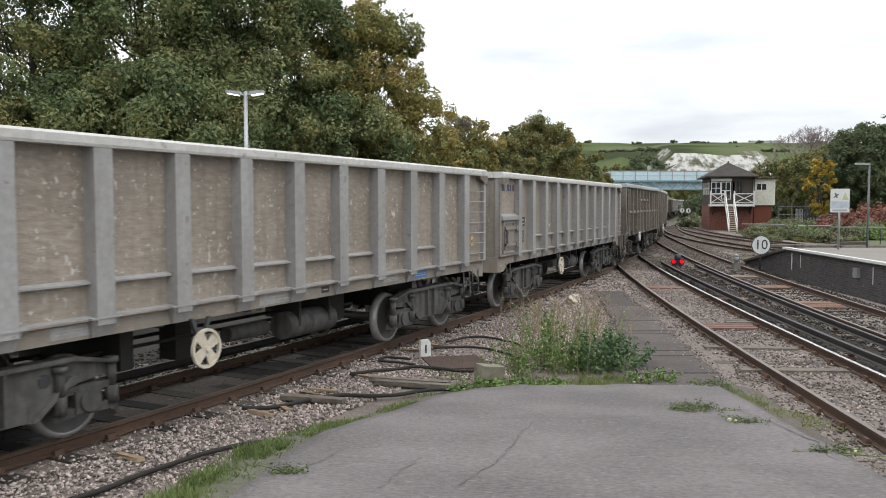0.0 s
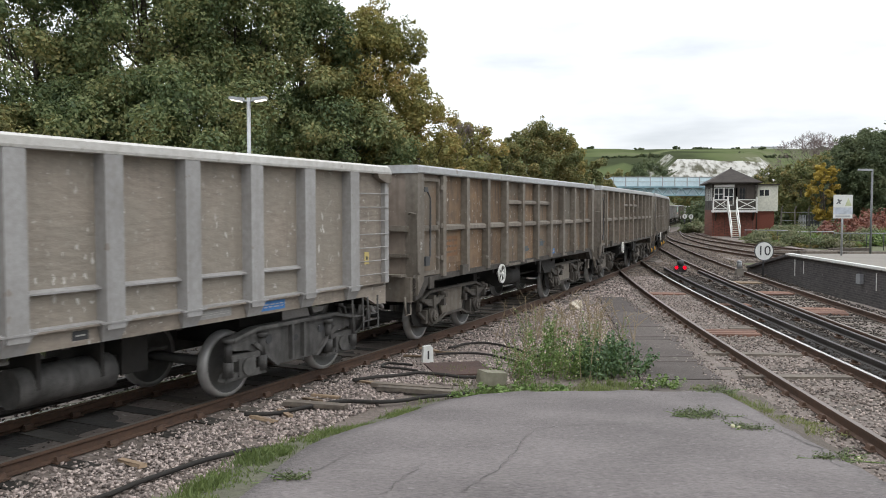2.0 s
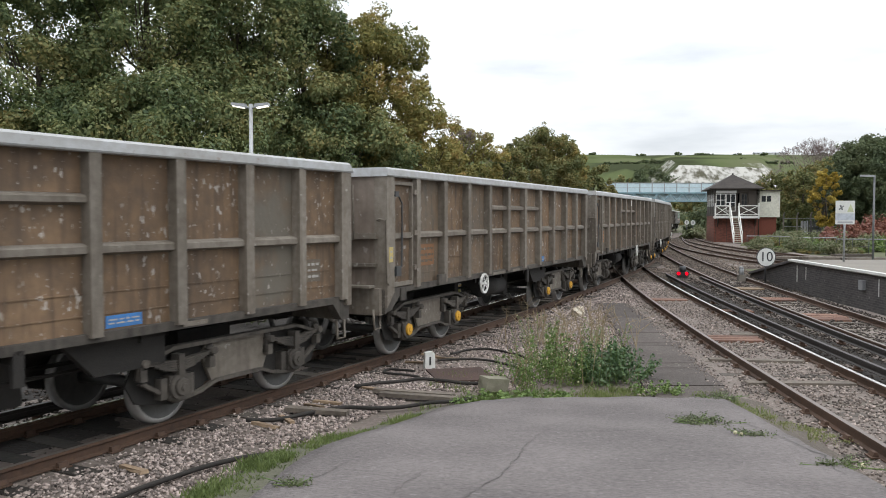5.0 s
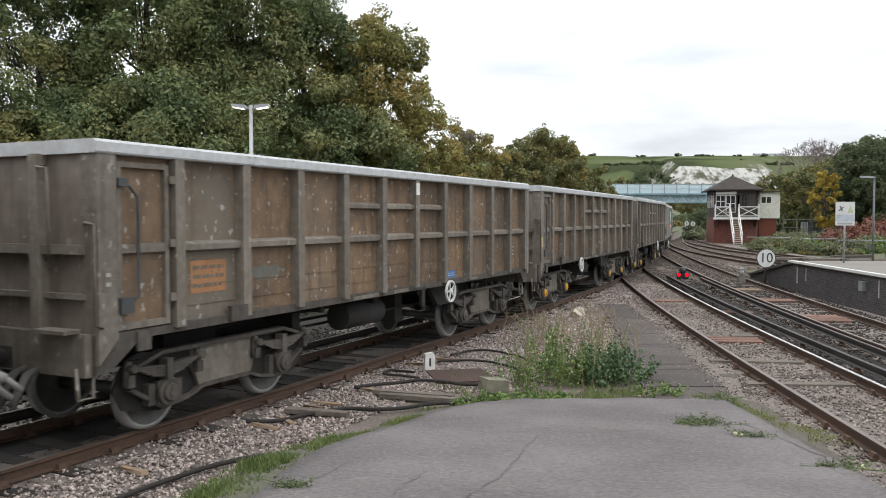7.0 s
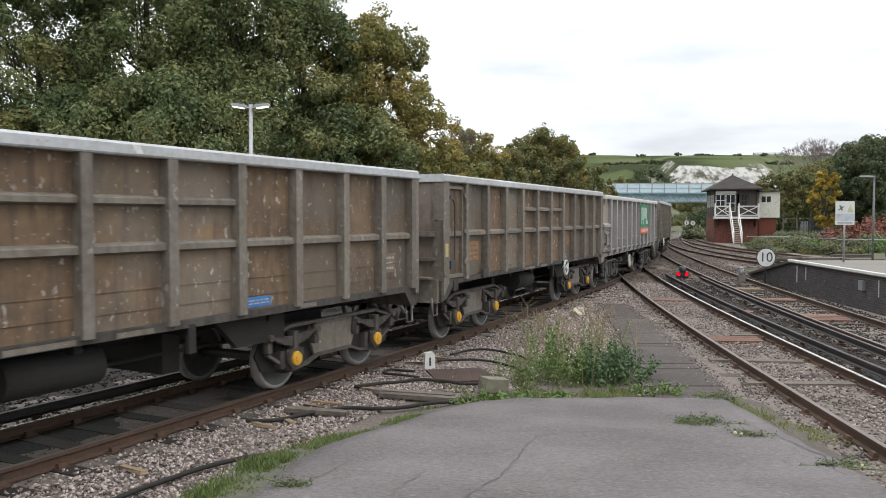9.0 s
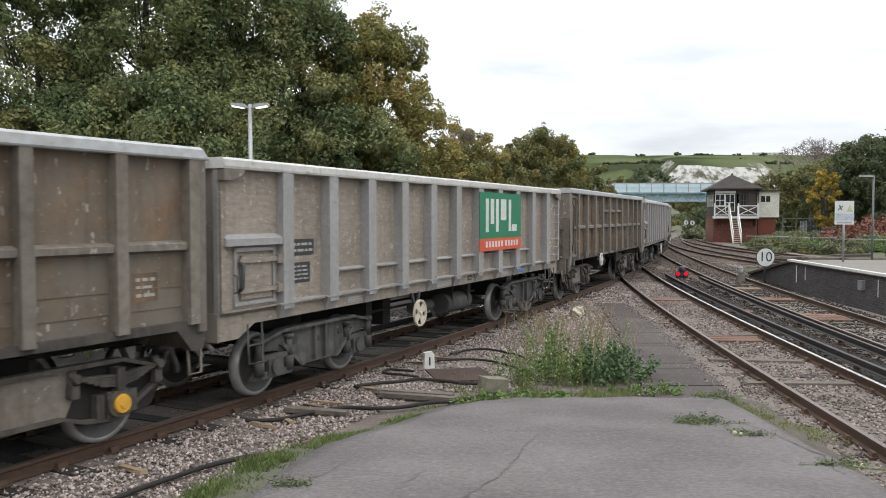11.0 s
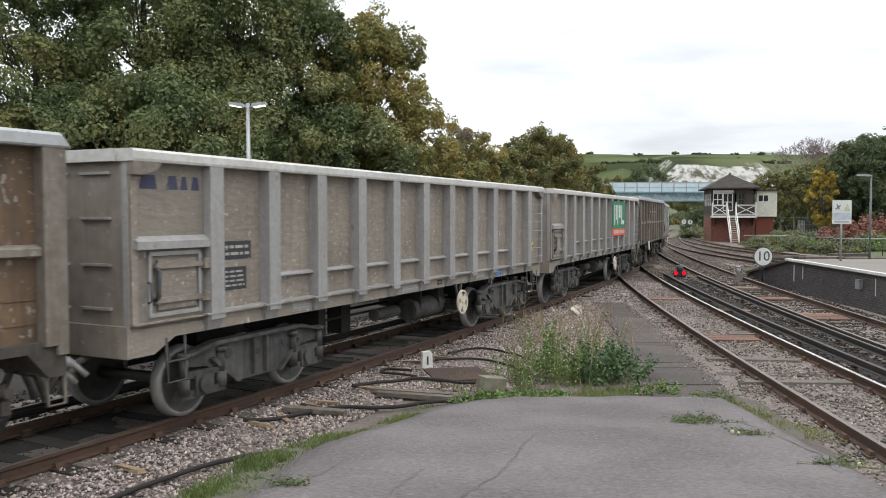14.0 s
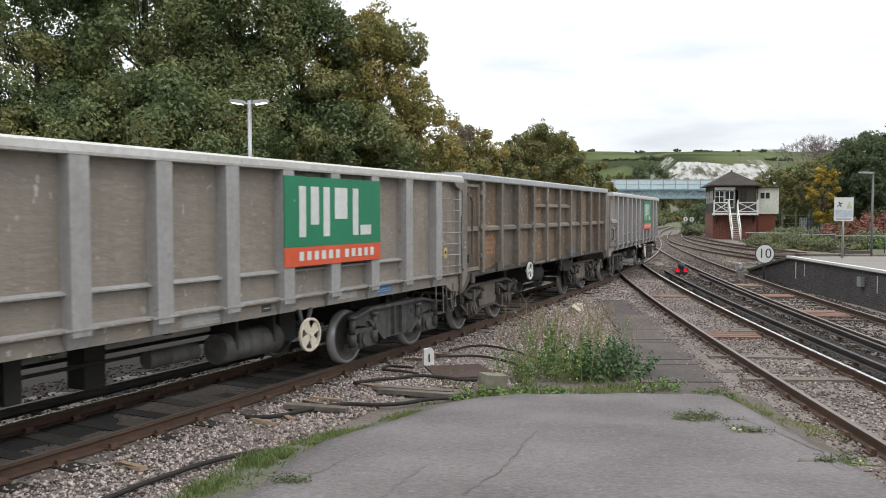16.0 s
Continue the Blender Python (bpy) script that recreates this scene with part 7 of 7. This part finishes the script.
timber_stack(px(1400, 50), 50, 10, 1, 4)
timber_stack(px(1460, 49), 49, 12, 2, -3)
timber_stack(px(1530, 48), 48, 12, 3, 2)
timber_stack(px(1500, 53), 53, 10, 4, 8)


def round_board(x, y):
    root = thing("round_board", pose(x, y, -0.2), "white round trackside board on a post", "sign", "round boards at the bend")
    bm = bmesh.new()
    lathe_y(bm, [(-0.015, 0.29), (0.015, 0.29), (0.015, 0.001), (-0.015, 0.001)], 28)
    b = part("board", bm, SIGN_WHITE, root)
    b.location = (0, 0, 1.95)
    bm = bmesh.new()
    box(bm, -0.05, 0.05, -0.03, -0.016, 1.8, 2.1)
    part("mark", bm, BLACK_PLATE, root)
    bm = bmesh.new()
    rod(bm, (0, 0.05, 0), (0, 0.05, 2.0), 0.05, 8)
    part("post", bm, DARK_STEEL, root)


round_board(px(1215, 104), 104)
round_board(px(1226, 100), 100)


def trackside_clutter():
    root = thing("marker_post", pose(-0.25, 14.75, -0.2, 0, 0, 20), "short white-painted concrete marker post in the ballast", "marker post")
    bm = bmesh.new()
    prism_xz(bm, [(-0.10, 0), (0.10, 0), (0.09, 0.30), (0.05, 0.345), (-0.09, 0.33)], -0.05, 0.05)
    part("stone", bm, WHITE, root, bevel=0.012)
    bm = bmesh.new()
    prism_xz(bm, [(-0.015, 0.10), (0.015, 0.10), (0.015, 0.25), (-0.015, 0.25)], -0.056, -0.05)
    part("mark", bm, BLACK_PLATE, root)
    root = thing("concrete_block", pose(0.78, 12.62, -0.10, 4, 8, 25), "broken lump of mossy concrete in the weeds", "concrete block")
    bm = bmesh.new()
    slab(bm, -0.22, 0.22, -0.11, 0.11, 0, 0.19, 0.04)
    part("lump", bm, material("mossy_concrete", (0.20, 0.18, 0.13), (0.10, 0.10, 0.06), (0.30, 0.28, 0.22), grain=8, bump=0.5), root, bevel=0.03)
    root = thing("iron_plate", pose(0.30, 14.0, -0.150, 0, 0, 12), "flat rusty iron cover plate on the stones", "metal plate")
    bm = bmesh.new()
    box(bm, -0.5, 0.5, -0.55, 0.55, 0, 0.03)
    part("plate", bm, material("dark_rusty_iron", (0.060, 0.034, 0.027), (0.030, 0.019, 0.016), (0.095, 0.055, 0.042), rough=0.95, grain=12, bump=0.4), root, bevel=0.008)
    for k, (x, y, rz, ln) in enumerate(((-0.45, 12.4, 14, 1.25), (-0.38, 12.15, 11, 1.2), (-1.75, 11.25, 12, 0.9))):
        root = thing("loose_board", pose(x, y, -0.13, 0, 1, -rz), "grey weathered loose board lying on the stones", "board", "loose boards on the stones")
        bm = bmesh.new()
        slab(bm, -ln / 2, ln / 2, -0.07, 0.07, 0, 0.06, 0.015)
        part("plank", bm, TIMBER, root, bevel=0.006)
    for k, (x, y, rz) in enumerate(((-2.33, 10.6, 30), (-2.1, 10.9, 60), (-1.86, 11.7, 48), (-1.7, 11.9, 20), (-0.25, 15.9, 40), (0.1, 15.6, 30), (-0.5, 15.2, 25), (-3.35, 8.75, 40), (-1.2, 12.9, 35))):
        root = thing("wood_splinter", pose(x, y, -0.15, 0, random.uniform(-4, 4), -rz), "pale split piece of sleeper timber", "wood piece", "split wood by the rail")
        bm = bmesh.new()
        slab(bm, -0.22, 0.22, -0.035, 0.035, 0, 0.035, 0.018)
        part("splinter", bm, TIMBER_PALE, root)
    # cables snaking over the ballast
    for k, pts in enumerate(([(-3.9, 6.7), (-3.3, 7.5), (-2.9, 8.2), (-2.3, 9.0), (-1.7, 9.35)], [(-2.6, 10.7), (-2.1, 10.9), (-1.4, 11.5), (-0.9, 11.4), (-0.2, 11.7), (0.45, 12.1)],
                             [(-1.4, 12.9), (-0.8, 13.3), (-0.3, 13.5), (0.3, 13.2), (0.8, 13.2)], [(-0.5, 14.2), (-0.9, 14.4), (-1.0, 14.0), (-0.4, 13.7)],
                             [(0.15, 15.9), (0.6, 16.5), (1.2, 16.3), (1.8, 15.0), (2.1, 14.3)], [(-0.1, 15.2), (0.6, 15.4), (1.1, 14.9), (1.5, 14.2)])):
        bm = bmesh.new()
        fine = []
        for i in range(len(pts) - 1):
            p0, p1, p2, p3 = (Vector((*pts[max(0, min(len(pts) - 1, j))], 0)) for j in (i - 1, i, i + 1, i + 2))
            for f in np.linspace(0, 1, 7)[: -1 if i < len(pts) - 2 else None]:
                q = 0.5 * ((2 * p1) + (p2 - p0) * f + (2 * p0 - 5 * p1 + 4 * p2 - p3) * f * f + (3 * p1 - p0 - 3 * p2 + p3) * f ** 3)
                q.z = -0.105 + 0.03 * noise.noise(Vector((q.x * 2, q.y * 2, k)))
                fine.append(q)
        tube(bm, fine, 0.028 if k < 3 else 0.022, 8)
        alone("cable", bm, RUBBER, "thick black cable lying over the ballast", "cable", "cables on the ballast")
    root = thing("plastic_bag", pose(3.72, 22.4, -0.16), "crumpled pale plastic bag on the gravel", "litter")
    bm = bmesh.new()
    bmesh.ops.create_icosphere(bm, subdivisions=3, radius=0.19)
    for v in bm.verts:
        v.co *= 1 + 0.5 * noise.noise(v.co * 9)
        v.co.z = max(0.0, v.co.z * 0.8 + 0.12)
    part("bag", bm, CREAM, root)


trackside_clutter()


def crossing_boards():
    """Worn reddish boards and dark packing timbers laid in the second and third lines."""
    for line, y, n, o0, o1, mat, label in ((LOOP, 17.9, 3, -0.62, 0.62, TIMBER_RED, "worn reddish timber board between the rails"), (LOOP, 18.8, 2, 0.05, 0.66, TIMBER, "dark rotten timber block between the rails"),
                                           (LOOP, 15.4, 1, -1.15, 0.62, TIMBER, "dark sleeper end showing through the stones"), (LOOP, 13.3, 1, -1.15, 0.62, TIMBER, "dark sleeper end showing through the stones"),
                                           (THIRD, 21.5, 5, -0.6, 0.6, TIMBER_RED, "worn reddish timber board between the rails"), (THIRD, 26.5, 3, -0.6, 0.6, TIMBER_RED, "worn reddish timber board between the rails"),
                                           (THIRD, 30.5, 3, -0.6, 0.5, TIMBER_PALE, "pale timber board between the rails"), (LOOP, 23.5, 2, 0.9, 1.9, TIMBER_RED, "worn reddish timber board beside the rail"),
                                           (LOOP, 26.5, 2, -0.6, 0.6, TIMBER_RED, "worn reddish timber board between the rails")):
        for k in range(n):
            s = line.s_at_y(y + 0.27 * k)
            mid = (o0 + o1) / 2 + random.uniform(-0.05, 0.05)
            x, yy = line.at(s, mid)
            bm = bmesh.new()
            w = (o1 - o0) / 2 - random.uniform(0, 0.1)
            slab(bm, -w, w, -0.115, 0.115, -0.04, 0.03, 0.015)
            ob = alone("timber_board", bm, mat, label, "board", "boards between the rails", bevel=0.008)
            ob.matrix_basis = pose(float(x), float(yy), -0.15, 0, 0, -math.degrees(line.head(s)) + random.uniform(-2, 2))


crossing_boards()


# ---- weeds, grass and stones ----
def weed_clump(x, y, r, h, n, seed, label, flowers=0, dry=0, z=-0.15, size=0.055, mat=None):
    rng = np.random.default_rng(seed)
    root = thing("weed_clump", pose(x, y, z), label, "weeds", "weeds by the track")
    a, q = rng.uniform(0, 2 * math.pi, n), np.sqrt(rng.uniform(0, 1, n)) * r
    hh = h * (1 - 0.5 * (q / r) ** 2) * rng.uniform(0.5, 1.0, n)
    bm = bmesh.new()
    pts, rad = [], []
    for i in range(n):
        p = Vector((math.cos(a[i]) * q[i], math.sin(a[i]) * q[i] * 0.75, 0))
        d = Vector((p.x * 0.25 + rng.normal() * 0.1, p.y * 0.2 + rng.normal() * 0.08, hh[i]))
        rod(bm, p, p + d, 0.006, 4, 0.003)
        for f in np.linspace(0.12, 0.96, max(3, int(hh[i] * 11))):
            pts.append(p + d * f)
            rad.append(0.04 + 0.09 * (1 - f) * min(1, h))
    part("stalk", bm, WEED, root)["kind"] = "stuff"
    v, f = leaf_cloud(rng, np.array(pts), np.array(rad), 6, size, 0.8, 0.8)
    v[:, 2] = np.maximum(v[:, 2], 0)
    lf = new("foliage", from_arrays("foliage", v, f, mat or WEED))
    lf.parent = root
    if flowers:
        bm = bmesh.new()
        for i in rng.integers(0, len(pts), flowers):
            p = pts[i] + Vector(rng.normal(size=3)) * 0.05
            bmesh.ops.create_icosphere(bm, subdivisions=1, radius=rng.uniform(0.010, 0.022), matrix=Matrix.Translation(p))
        part("flower_head", bm, FLOWER, root)["kind"] = "stuff"
    if dry:
        bm = bmesh.new()
        for _ in range(dry):
            p = Vector((rng.normal() * r * 0.7, rng.normal() * r * 0.5, 0))
            d = Vector((rng.normal() * 0.25, rng.normal() * 0.2, h * rng.uniform(0.7, 1.25)))
            rod(bm, p, p + d, 0.007, 4, 0.004)
            for _ in range(4):
                s = p + d * rng.uniform(0.5, 1)
                rod(bm, s, s + Vector((rng.normal() * 0.12, rng.normal() * 0.12, rng.uniform(0.05, 0.2))), 0.004, 4, 0.003)
        part("dry_stalk", bm, DRY, root)["kind"] = "stuff"


weed_clump(1.85, 13.5, 0.62, 0.95, 62, 1, "tall green weed clump with small pale flowers", 60, 14, size=0.042)
weed_clump(2.78, 13.6, 0.58, 0.78, 110, 2, "bushy dark green weed clump beside the path", 8, 3, size=0.052, mat=WEED_DARK)
weed_clump(2.2, 14.6, 0.70, 1.05, 34, 3, "tall thin weeds with pale flower heads", 70, 20, size=0.032)
weed_clump(1.15, 13.0, 0.32, 0.75, 16, 4, "upright green weeds by the concrete lump", 12, 5, size=0.036)
weed_clump(1.35, 11.95, 0.50, 0.20, 60, 13, "low leafy bright green weeds at the ramp end", 3, 0, size=0.05)
weed_clump(0.65, 11.9, 0.35, 0.22, 34, 14, "low leafy bright green weeds at the ramp end", 3, 0, size=0.045)
weed_clump(3.3, 12.5, 0.35, 0.22, 34, 5, "low green weeds at the edge of the path", 5, 0, size=0.04)
weed_clump(2.1, 17.6, 0.6, 0.8, 18, 6, "thin dry weeds on the gravel", 50, 14, size=0.026)
weed_clump(3.3, 17.0, 0.6, 0.9, 12, 7, "thin dry weeds on the gravel", 30, 22, size=0.026)

for x, y, r, h, n, seed, label in ((2.78, 8.60, 0.25, 0.075, 60, 8, "dull low weeds growing in an asphalt crack"), (2.91, 7.72, 0.13, 0.045, 26, 9, "dull low weeds growing in an asphalt crack"),
                                   (-1.0, 5.42, 0.055, 0.085, 15, 10, "small dull weed on the asphalt"), (3.04, 6.16, 0.16, 0.035, 22, 11, "dull low weeds growing in an asphalt crack"),
                                   (3.86, 11.35, 0.22, 0.07, 34, 12, "low moss and weeds at the corner of the ramp")):
    weed_clump(x, y, r, h, n, seed, label, 2, 0, z=ramp_z(y) - 0.01, size=0.020, mat=WEED_DULL)


def blades(name, spots, label, seed):
    """Grass as one mass of thin blades: spots are (x, y, z, spread, height, count)."""
    rng = np.random.default_rng(seed)
    vs = []
    for x, y, z, spread, h, n in spots:
        p = np.stack([x + rng.normal(size=n) * spread, y + rng.normal(size=n) * spread, np.full(n, z)], 1)
        a = rng.uniform(0, 2 * math.pi, n)
        w = np.stack([np.cos(a), np.sin(a), np.zeros(n)], 1) * 0.006
        hh = h * rng.uniform(0.4, 1.2, n)
        lean = np.stack([rng.normal(size=n) * 0.4, rng.normal(size=n) * 0.4, np.ones(n)], 1) * hh[:, None]
        bend = lean * 0.55 + np.array([0, 0, 0.06]) * h
        vs.append(np.stack([p - w, p + w, p + bend + w * 0.7, p + lean], 1).reshape(-1, 3))
    v = np.concatenate(vs)
    tagged(new(name, from_arrays(name, v, np.arange(len(v)).reshape(-1, 4), GRASS)), label, "grass", kind="stuff")


rs = random.Random(3)
edge_spots = []
WIDE = lambda y: float(np.interp(y, [4, 7, 9, 11.4], [1.5, 1.25, 0.9, 0.7]))


def verge_z(y, off):
    g = verge_drop(off / WIDE(y))
    return (ramp_z(y) - 0.02) * (1 - g) - 0.128 * g - 0.015


for k in range(430):
    y = rs.uniform(4.4, 9.6)
    a = ramp_edges(y)[0]
    off = max(0.03, float(np.interp(y, [5.5, 6.8, 7.9, 9.5], [0.36, 0.30, 0.12, 0.05])) + rs.gauss(0, 1) * float(np.interp(y, [5, 7, 8, 9.5], [0.08, 0.10, 0.08, 0.04])))
    n = noise.noise(Vector((y * 1.6, 3.0, 7)))
    if rs.random() > 0.75 + n:
        continue
    edge_spots.append((a - off, y, verge_z(y, off), rs.uniform(0.025, 0.06), rs.uniform(0.025, 0.06) + 0.05 * max(0, n), int(18 + 36 * max(0, n + 0.2))))
for k in range(240):
    y = rs.uniform(4.4, 11.2)
    off = rs.uniform(0.02, 1.0) * WIDE(y)
    if noise.noise(Vector((y * 1.3, off * 2.5, 2))) < 0.05:
        continue
    edge_spots.append((ramp_edges(y)[0] - off, y, verge_z(y, off), rs.uniform(0.03, 0.07), rs.uniform(0.02, 0.05), 22))
for k in range(150):
    p = rs.uniform(0, 1)
    n = noise.noise(Vector((p * 7, 2.0, 9)))
    if n < -0.22:
        continue
    edge_spots.append((0.35 + 3.0 * p + rs.gauss(0, 0.12), 12.1 + rs.gauss(0, 0.32) + 0.3 * p, -0.16, rs.uniform(0.05, 0.14), rs.uniform(0.03, 0.09) * (1 + n), int(45 + 30 * n)))
for k in range(60):
    p = rs.uniform(0, 1)
    edge_spots.append((3.75 + 0.5 * p + rs.gauss(0, 0.08), 11.9 - 3.2 * p + rs.gauss(0, 0.15), ramp_z(11.9 - 3.2 * p) * 0.6 - 0.04, rs.uniform(0.03, 0.08), rs.uniform(0.012, 0.035), 40))
for k in range(26):
    y = rs.uniform(5.5, 12)
    b = ramp_edges(y)[1]
    edge_spots.append((b + abs(rs.gauss(0, 0.25)), y, ramp_z(y) * 0.55 - 0.06, 0.06, rs.uniform(0.04, 0.09), 36))
for k in range(12):
    y = rs.uniform(11.6, 15)
    edge_spots.append((rs.uniform(-0.4, 0.6), y * 0.9 + 0.6, -0.16, 0.10, 0.09, 40))
blades("grass", edge_spots, "fresh green grass tufts along the asphalt edge", 7)


def stones(name, spots, mat, label, seed):
    """Loose stones: spots are arrays of x, y, z and size."""
    rng = np.random.default_rng(seed)
    n = len(spots)
    base = np.array([(1, 0, 0), (0, 1, 0), (-1, 0, 0), (0, -1, 0), (0, 0, 1), (0, 0, -1)], float)
    tri = np.array([(0, 1, 4), (1, 2, 4), (2, 3, 4), (3, 0, 4), (1, 0, 5), (2, 1, 5), (3, 2, 5), (0, 3, 5)])
    v = base[None] * rng.uniform(0.55, 1.25, (n, 6, 1)) + rng.normal(size=(n, 6, 3)) * 0.18
    a = rng.uniform(0, 2 * math.pi, n)
    c, s = np.cos(a), np.sin(a)
    tilt = rng.uniform(-0.9, 0.9, n)
    x, y, z = v[..., 0].copy(), v[..., 1].copy(), v[..., 2].copy()
    y, z = y * np.cos(tilt)[:, None] - z * np.sin(tilt)[:, None], y * np.sin(tilt)[:, None] + z * np.cos(tilt)[:, None]
    v = np.stack([x * c[:, None] - y * s[:, None], x * s[:, None] + y * c[:, None], z * 0.8], -1) * spots[:, 3][:, None, None] + spots[:, None, :3]
    f = (tri[None] + (np.arange(n) * 6)[:, None, None]).reshape(-1, 3)
    tagged(new(name, from_arrays(name, v.reshape(-1, 3), f, mat)), label, "ballast", kind="stuff")


SIDING_STONE = material("brown_siding_stone", (0.135, 0.105, 0.085), (0.07, 0.054, 0.043), (0.21, 0.17, 0.14), rough=0.95, grain=18, bump=0.2, island=0.55)


def scatter(line, s0, s1, o0, o1, n, rng, lo, hi, z=-0.165):
    s, o = rng.uniform(s0, s1, n), rng.uniform(o0, o1, n)
    x, y = line.at(s, o)
    return np.stack([x, y, z + rng.uniform(-0.01, 0.015, n), rng.uniform(lo, hi, n)], 1)


rng = np.random.default_rng(11)
loop_st = np.concatenate([scatter(LOOP, LOOP.s_at_y(8), LOOP.s_at_y(34), -0.66, 0.66, 8500, rng, 0.016, 0.038), scatter(LOOP, LOOP.s_at_y(13), LOOP.s_at_y(40), -1.15, -0.85, 1900, rng, 0.016, 0.038), scatter(LOOP, LOOP.s_at_y(5.5), LOOP.s_at_y(13.2), -1.35, -0.82, 1500, rng, 0.012, 0.03)])
edge_y = rng.uniform(12.2, 25.4, 1500)
edge_left = np.arange(1500) % 2 == 0
edge_x = np.where(edge_left, np.interp(edge_y, [11.4, 12.6, 18.8, 25], [2.75, 3.16, 4.05, 4.85]), np.interp(edge_y, [11.4, 12.6, 15.1, 18.8, 25.7], [4.05, 4.44, 4.7, 5.16, 5.75])) + rng.normal(size=1500) * 0.09
strewn = np.stack([edge_x, edge_y, np.full(1500, -0.108), rng.uniform(0.010, 0.028, 1500)], 1)
near = np.concatenate([scatter(MAIN, 6, 17, 0.86, 1.25, 900, rng, 0.015, 0.032), scatter(MAIN, 6, 17, 1.2, 2.6, 10500, rng, 0.015, 0.036), scatter(MAIN, 16, 27, 0.9, 1.25, 900, rng, 0.018, 0.036), scatter(MAIN, 16, 27, 1.2, 4.2, 10500, rng, 0.017, 0.038), scatter(MAIN, 26, 38, 0.9, 3.0, 3500, rng, 0.025, 0.05)])
keep = (near[:, 0] > 4.1) | ~((near[:, 0] > np.interp(near[:, 1], [4, 6.5, 9, 11, 12.4, 15], [-2.75, -2.35, -1.35, -0.35, 0.7, 3.0])) & (near[:, 1] < 13.2) & (near[:, 0] < 4.2))
onpath = (near[:, 1] > 12.4) & (near[:, 1] < 25.5) & (near[:, 0] > np.interp(near[:, 1], [12.6, 18.8, 25], [3.1, 4.0, 4.8])) & (near[:, 0] < np.interp(near[:, 1], [12.6, 15.1, 18.8, 25.7], [4.5, 4.75, 5.2, 5.8]))
LOOP_STONE = material("brown_ballast_stone", (0.205, 0.165, 0.142), (0.085, 0.066, 0.055), (0.335, 0.285, 0.255), rough=0.9, grain=18, bump=0.2, island=0.7)
stones("walkway_stones", np.concatenate([loop_st, strewn]), LOOP_STONE, "brown ballast stones by the second line", 15)
stones("ballast_stones", near[keep & ~onpath], STONE, "loose pinkish-grey ballast stones", 12)
# stones in the tone that carries oil and the painted under-train shade
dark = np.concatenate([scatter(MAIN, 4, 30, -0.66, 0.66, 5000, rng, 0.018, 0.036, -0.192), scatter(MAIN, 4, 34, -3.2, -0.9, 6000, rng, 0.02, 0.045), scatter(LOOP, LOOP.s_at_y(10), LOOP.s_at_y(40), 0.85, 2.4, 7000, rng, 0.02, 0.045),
                       scatter(THIRD, THIRD.s_at_y(16), THIRD.s_at_y(50), -0.66, 0.66, 4500, rng, 0.025, 0.05), scatter(THIRD, THIRD.s_at_y(20), THIRD.s_at_y(56), 0.85, 1.6, 2500, rng, 0.03, 0.055)])
far_st = np.concatenate([scatter(LOOP, LOOP.s_at_y(34), LOOP.s_at_y(43), -1.2, 2.0, 3000, rng, 0.03, 0.055), scatter(THIRD, THIRD.s_at_y(34), THIRD.s_at_y(70), -1.6, 2.2, 6000, rng, 0.04, 0.07),
                         scatter(SIDE_A, 2, 50, -2.2, 2.2, 5000, rng, 0.04, 0.08), scatter(SIDE_B, 2, 50, -2.0, 2.0, 4000, rng, 0.04, 0.08)])
stones("siding_stones", far_st, SIDING_STONE, "brown ballast stones of the sidings", 14)
stones("oily_stones", dark, DARK_STONE, "oily brown ballast stones between the rails, darkened for under-train shade", 13)


# ---- what moves ----
def motions():
    for k, w in enumerate(wagons):
        walk(w, [(i * 0.25, wagon_pose(k, i * 0.25)) for i in range(65)])
    times = [i / 16 for i in range(257)]
    for w in wagons:
        for b in [c for c in w.children if c.name.startswith("bogie")]:
            for axle in [c for c in b.children if c.name.startswith("wheelset")]:
                x = axle.location.x
                walk(axle, [(t, pose(x, 0, 0.46, 0, -math.degrees(travelled(t) / 0.46), 0)) for t in times])


motions()
